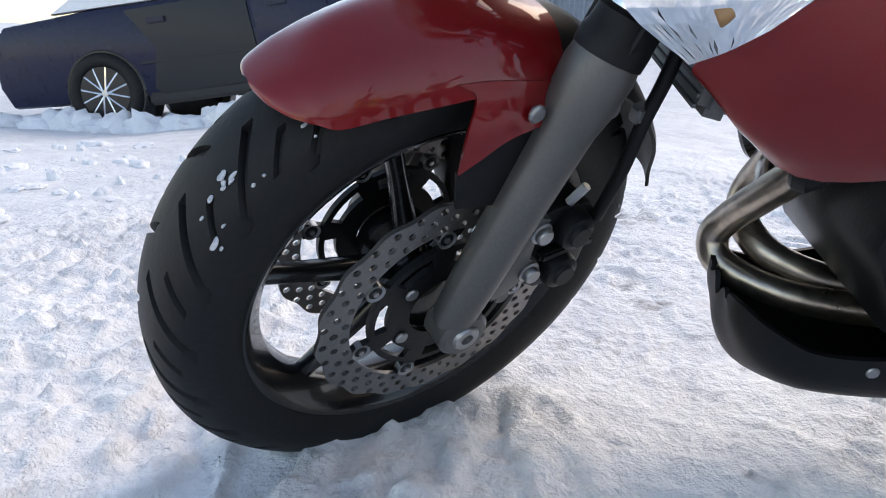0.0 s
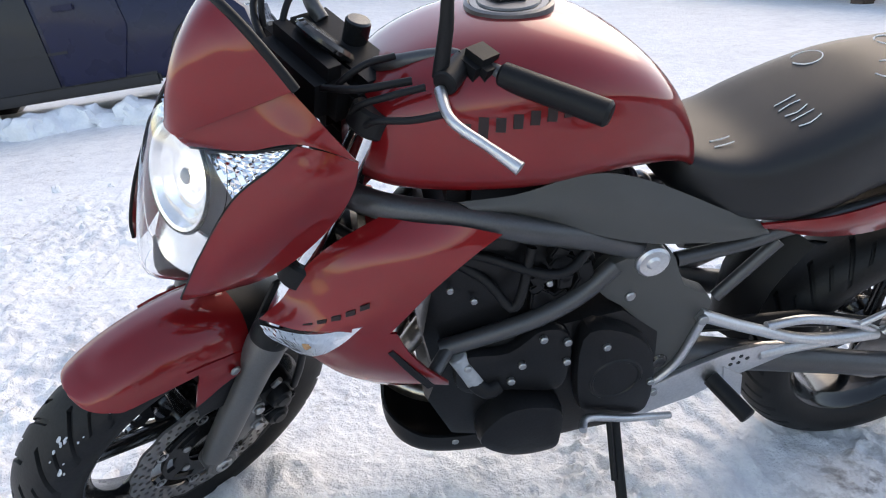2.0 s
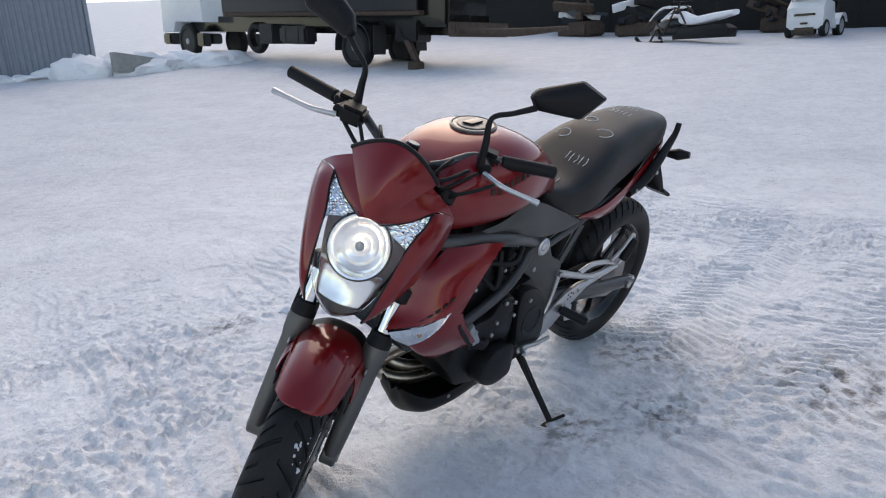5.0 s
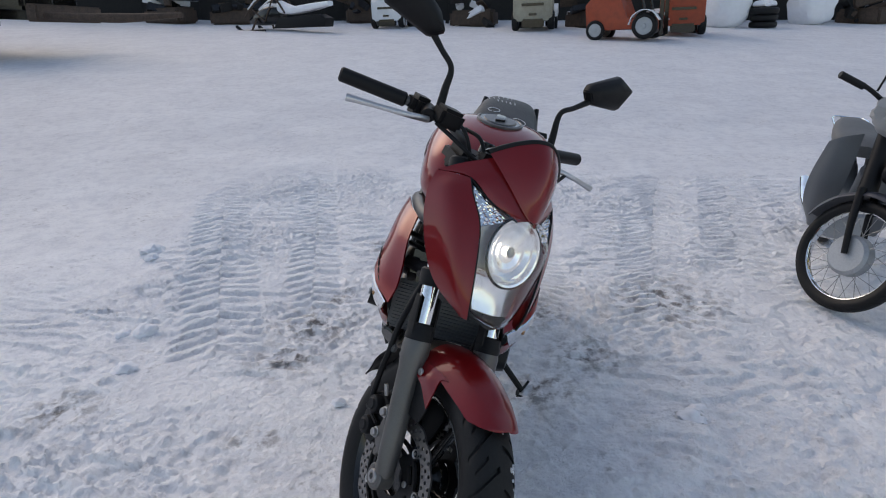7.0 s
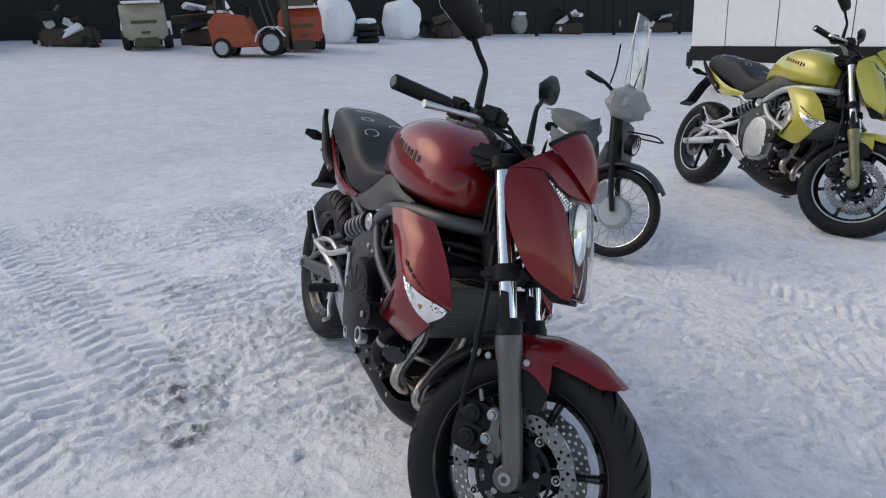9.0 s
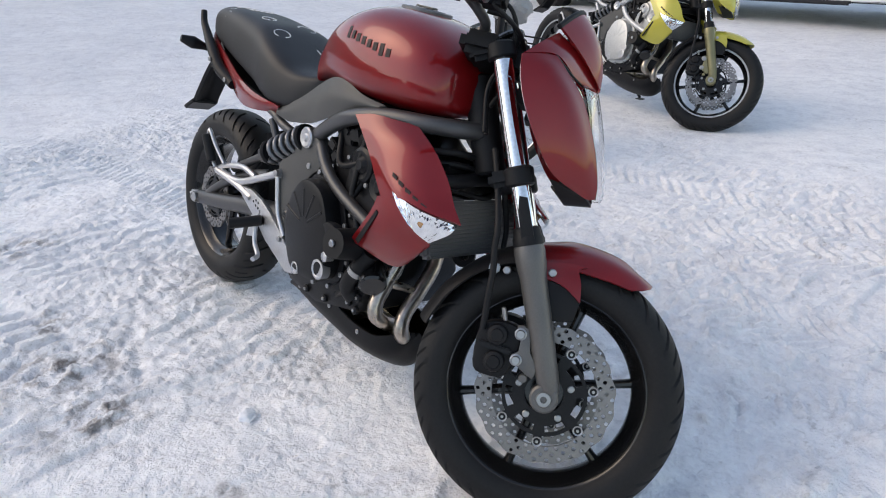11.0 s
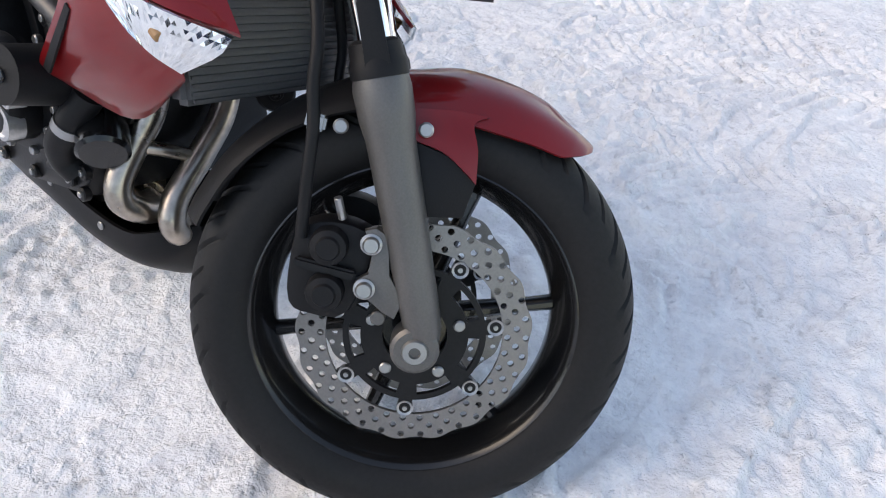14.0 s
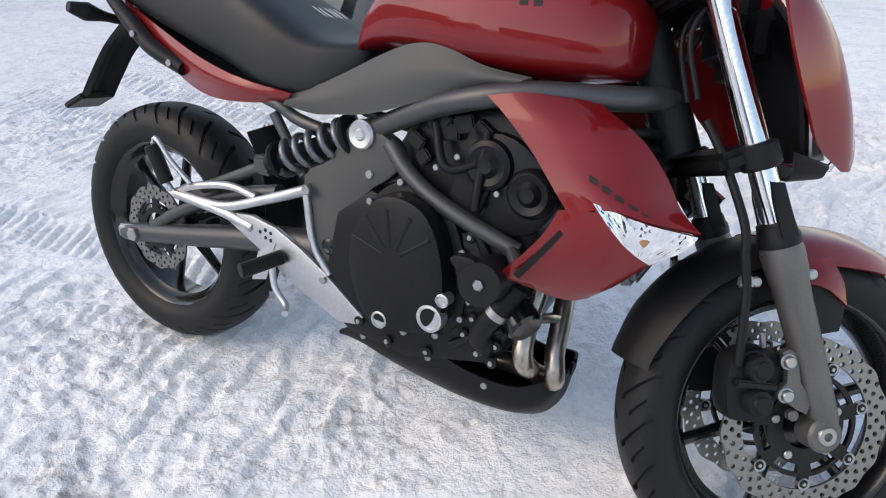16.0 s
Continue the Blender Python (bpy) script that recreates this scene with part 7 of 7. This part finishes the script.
forklift(on(-17.4, 2.2, 70, 1.05), ORANGE, "orange forklift truck with snow on its fenders")
forklift(on(-19.2, 4.1, 176, 1.1), ORANGE, "orange forklift seen from behind with snowy cowl")
forklift(on(-20.6, -0.35, 178, 1.15), BEIGE, "weathered beige forklift beside the shed")
forklift(on(-20.8, -5.3, 178, 0.95), WHITEPAINT, "white forklift with a slotted rear cowl")


def snowmobile(m):
    root = thing("snowmobile", m, "stripped snowmobile frame under snow by the shed", "snowmobile")
    part("track", plate([(-1.5, 0.08), (-1.55, 0.3), (-1.3, 0.42), (0.2, 0.38), (0.4, 0.1)], -0.2, 0.2, 0.05), BLACK, root)
    part("seat", loft([(-1.6, 0.75, 0.62, 0.12, 0.6, 0.68), (-1.0, 0.72, 0.52, 0.2, 0.6, 0.62), (-0.3, 0.68, 0.45, 0.22, 0.6, 0.56), (0.2, 0.85, 0.5, 0.18, 0.6, 0.66)], 4, 20), LOOSE, root, "seat under snow")
    part("engine", loft([(0.15, 0.62, 0.22, 0.16, 0.5, 0.45), (0.5, 0.72, 0.2, 0.28, 0.5, 0.45), (1.0, 0.58, 0.2, 0.26, 0.5, 0.4), (1.35, 0.42, 0.25, 0.16, 0.5, 0.34)], 4, 20), GLOSSBLACK, root, "dark bare engine")
    for s in (-1, 1):
        part("frame_tube", tube([(-0.1, 0.2 * s, 0.5), (0.25, 0.25 * s, 0.95), (0.8, 0.28 * s, 0.88), (1.5, 0.2 * s, 0.45)], 0.028, 4), RUST, root, "bare steel frame tube")
        part("frame_tube", tube([(0.25, 0.25 * s, 0.95), (0.6, 0.3 * s, 0.3), (1.15, 0.24 * s, 0.68)], 0.024, 1), RUST, root, "bare steel frame tube")
        part("tube_snow", tube([(0.2, 0.25 * s, 0.96), (0.5, 0.27 * s, 0.97), (0.85, 0.28 * s, 0.92), (1.3, 0.22 * s, 0.66)], [0.02, 0.04, 0.035, 0.02], 4), LOOSE, root, "strip of snow on the frame")
    part("steering_column", tube([(0.65, 0, 0.5), (0.4, 0, 0.95), (0.33, 0, 1.1)], 0.03), GLOSSBLACK, root)
    part("engine_snow", loft([(0.3, 0.74, 0.66, 0.1, 0.7, 0.69), (0.6, 0.80, 0.66, 0.18, 0.7, 0.70), (0.95, 0.66, 0.54, 0.14, 0.7, 0.59)], 4, 16), LOOSE, root, "snow lying on the engine")
    part("handlebar", tube([(0.2, -0.4, 1.15), (0.35, -0.2, 1.1), (0.35, 0.2, 1.1), (0.2, 0.4, 1.15)], 0.02), BLACK, root)
    for s in (-1, 1):
        part("ski", tube([(0.5, 0.45 * s, 0.04), (1.3, 0.45 * s, 0.04), (1.6, 0.45 * s, 0.2)], 0.05), BLACK, root)
        part("strut", tube([(1.0, 0.45 * s, 0.06), (0.9, 0.3 * s, 0.4)], 0.03, 1), RUST, root)
    return root


snowmobile(on(-18.9, -8.4, 250, 1.15))


def sheds():
    a, b = Vector((-21.7, -27.2, 0)), Vector((-31.0, 36.0, 0))
    d = (b - a).normalized()
    n = Vector((-d.y, d.x, 0))
    ang = math.degrees(math.atan2(d.y, d.x))
    # a closed board wall whose dark colour stands for the open shed's shaded interior
    wall = thing("wall_shed", Matrix(), "board wall toned near black for the shade inside an open-fronted shed", "wall", kind="structure")
    count = 106
    L = (b - a).length / count
    rnd = random.Random(8)
    for k in range(count):
        p = a + d * (L * (k + 0.5))
        z = terrain(p.x, p.y)
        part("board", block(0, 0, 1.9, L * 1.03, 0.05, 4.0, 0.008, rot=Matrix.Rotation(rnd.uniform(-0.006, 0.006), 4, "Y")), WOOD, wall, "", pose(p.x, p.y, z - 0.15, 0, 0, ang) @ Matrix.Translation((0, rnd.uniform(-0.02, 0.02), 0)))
    for k in range(12):
        p = a + d * ((b - a).length * (k + 0.4) / 12) - n * -1.9 * -1
        q = p - n * 0.0
        z = terrain(q.x, q.y)
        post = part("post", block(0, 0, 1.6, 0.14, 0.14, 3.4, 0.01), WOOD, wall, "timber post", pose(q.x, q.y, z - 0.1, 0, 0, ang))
    return wall


sheds()


def junk(kind, x, y, seed):
    rnd = random.Random(seed)
    if kind == "sack":
        root = thing("sack", on(x, y, rnd.uniform(0, 90)), "bulging white bulk sack under snow", "sack", "clutter by the shed")
        bm = bmesh.new()
        bmesh.ops.create_icosphere(bm, subdivisions=3, radius=1)
        for v in bm.verts:
            q = 1 + 0.2 * noise.noise(v.co * 2 + Vector((seed, 0, 0)))
            v.co = Vector((math.copysign(abs(v.co.x) ** 0.6, v.co.x) * 0.75 * q, math.copysign(abs(v.co.y) ** 0.6, v.co.y) * 0.7 * q, 0.75 + v.co.z * 0.85 * q))
        part("bag", bm, LOOSE, root)
        part("strap", tube([(-0.4, 0.3, 1.4), (0, 0.3, 1.75), (0.4, 0.3, 1.4)], 0.03), CONCRETE, root)
    elif kind == "drum":
        root = thing("drum", on(x, y, rnd.uniform(-30, 30)), "fallen steel drum topped with snow", "drum", "clutter by the shed")
        part("barrel", rod((-0.6, 0, 0.5), (0.6, 0, 0.5), 0.5, 28), CONCRETE, root)
        part("snow_cap", loft([(-0.65, 1.05, 0.9, 0.3, 0.6, 0.95), (0, 1.15, 0.85, 0.42, 0.6, 0.95), (0.65, 1.05, 0.9, 0.3, 0.6, 0.95)], 3, 16), LOOSE, root)
    elif kind == "tyres":
        root = thing("tyre_stack", on(x, y, 0), "stack of old tyres capped with snow", "tyres", "clutter by the shed")
        for k in range(3):
            part("tyre", tyre_mesh(0.45, 0.11, 0.28, 0), RUBBER, root, "", pose(0.05 * k, 0, 0.12 + 0.22 * k, 90, 0, 0))
        part("snow_cap", loft([(-0.42, 0.82, 0.7, 0.1, 0.7, 0.76), (0, 0.92, 0.7, 0.4, 0.7, 0.76), (0.42, 0.82, 0.7, 0.1, 0.7, 0.76)], 4, 16), LOOSE, root)
    else:
        root = thing("scrap_pile", on(x, y, rnd.uniform(0, 180)), "heap of rusty beams and machine scrap", "scrap", "clutter by the shed")
        for k in range(9):
            h = rnd.uniform(0.2, 1.3)
            part("beam", block(0, 0, 0, rnd.uniform(0.6, 1.8), rnd.uniform(0.1, 0.3), rnd.uniform(0.08, 0.35), 0.02), rnd.choice((RUST, GLOSSBLACK, WOOD, GREYDOOR, LOOSE)), root, "", Matrix.Translation((rnd.uniform(-0.6, 0.6), rnd.uniform(-0.5, 0.5), h)) @ Euler((rnd.uniform(-0.6, 0.6), rnd.uniform(-0.5, 0.5), rnd.uniform(0, 3))).to_matrix().to_4x4())
        part("base", block(0, 0, 0.25, 1.6, 1.2, 0.6, 0.1), RUST, root)
    return root


for kind, x, y, sd in (("sack", -24.6, 9.6, 1), ("tyres", -22.5, 7.4, 2), ("sack", -22.8, 6.2, 3), ("scrap", -25.5, 11.8, 4), ("scrap", -27.0, 14.2, 5), ("drum", -28.6, 17.3, 6), ("scrap", -28.4, 20.5, 7), ("drum", -30.0, 24.5, 8), ("scrap", -30.0, 28.0, 9),
                       ("scrap", -22.0, -11.8, 10), ("scrap", -21.6, -14.2, 11), ("scrap", -22.3, -2.6, 12), ("scrap", -22.0, 1.6, 13), ("scrap", -23.5, -7.2, 14)):
    junk(kind, x, y, sd)


def fence():
    """Corrugated sheet fence with posts, running off behind the car."""
    a, b = Vector((-4.9, -20.6, 0)), Vector((16.0, -25.5, 0))
    d = (b - a).normalized()
    L = (b - a).length
    ang = math.degrees(math.atan2(d.y, d.x))
    f = thing("wall_fence", Matrix(), "blue-grey corrugated sheet metal fence", "fence", kind="structure")
    n = 9
    for k in range(n):
        p = a + d * (L * k / n)
        w = L / n
        bm = bmesh.new()
        top, bot = [], []
        cols = 60
        for i in range(cols + 1):
            u = w * 0.995 * i / cols
            y = 0.018 * (1 if (i // 2) % 2 else -1)
            top.append(bm.verts.new((u, y, 3.2)))
            bot.append(bm.verts.new((u, y, -0.4)))
        for i in range(cols):
            bm.faces.new((bot[i], bot[i + 1], top[i + 1], top[i]))
        ext = bmesh.ops.extrude_face_region(bm, geom=bm.faces[:])
        bmesh.ops.translate(bm, verts=[v for v in ext["geom"] if isinstance(v, bmesh.types.BMVert)], vec=(0, 0.004, 0))
        part("panel", bm, SHEET, f, "", pose(p.x, p.y, terrain(p.x, p.y), 0, 0, ang))
        part("post", block(0, 0.06, 1.4, 0.10, 0.10, 3.6, 0.01), SHEET, f, "", pose(p.x, p.y, terrain(p.x, p.y), 0, 0, ang))
    return f


fence()
snow_heap("snow_bank", [(-5.0 + 0.8 * rn.random() - 0.33 * k, -19.9 + 0.5 * rn.random() + 0.05 * k, 0.7 + 0.3 * rn.random(), 0.55 - 0.02 * k) for k in range(12)], "heap of ploughed snow at the end of the fence", 11)
snow_heap("snow_bank", [(-4.5 + 0.75 * k, -20.2 - 0.175 * k, 0.5 + 0.2 * rn.random(), 0.12 + 0.12 * rn.random()) for k in range(26)], "low drift of snow along the fence foot", 12)


def ramp():
    root = thing("concrete_ramp", on(-6.3, -19.0, 15), "low concrete slab edge dusted with snow", "slab")
    part("slab", plate([(-1.6, 0.0), (-1.6, 0.12), (1.6, 0.55), (1.6, 0.0)], -0.15, 0.15, 0.02), CONCRETE, root)
    return root


ramp()
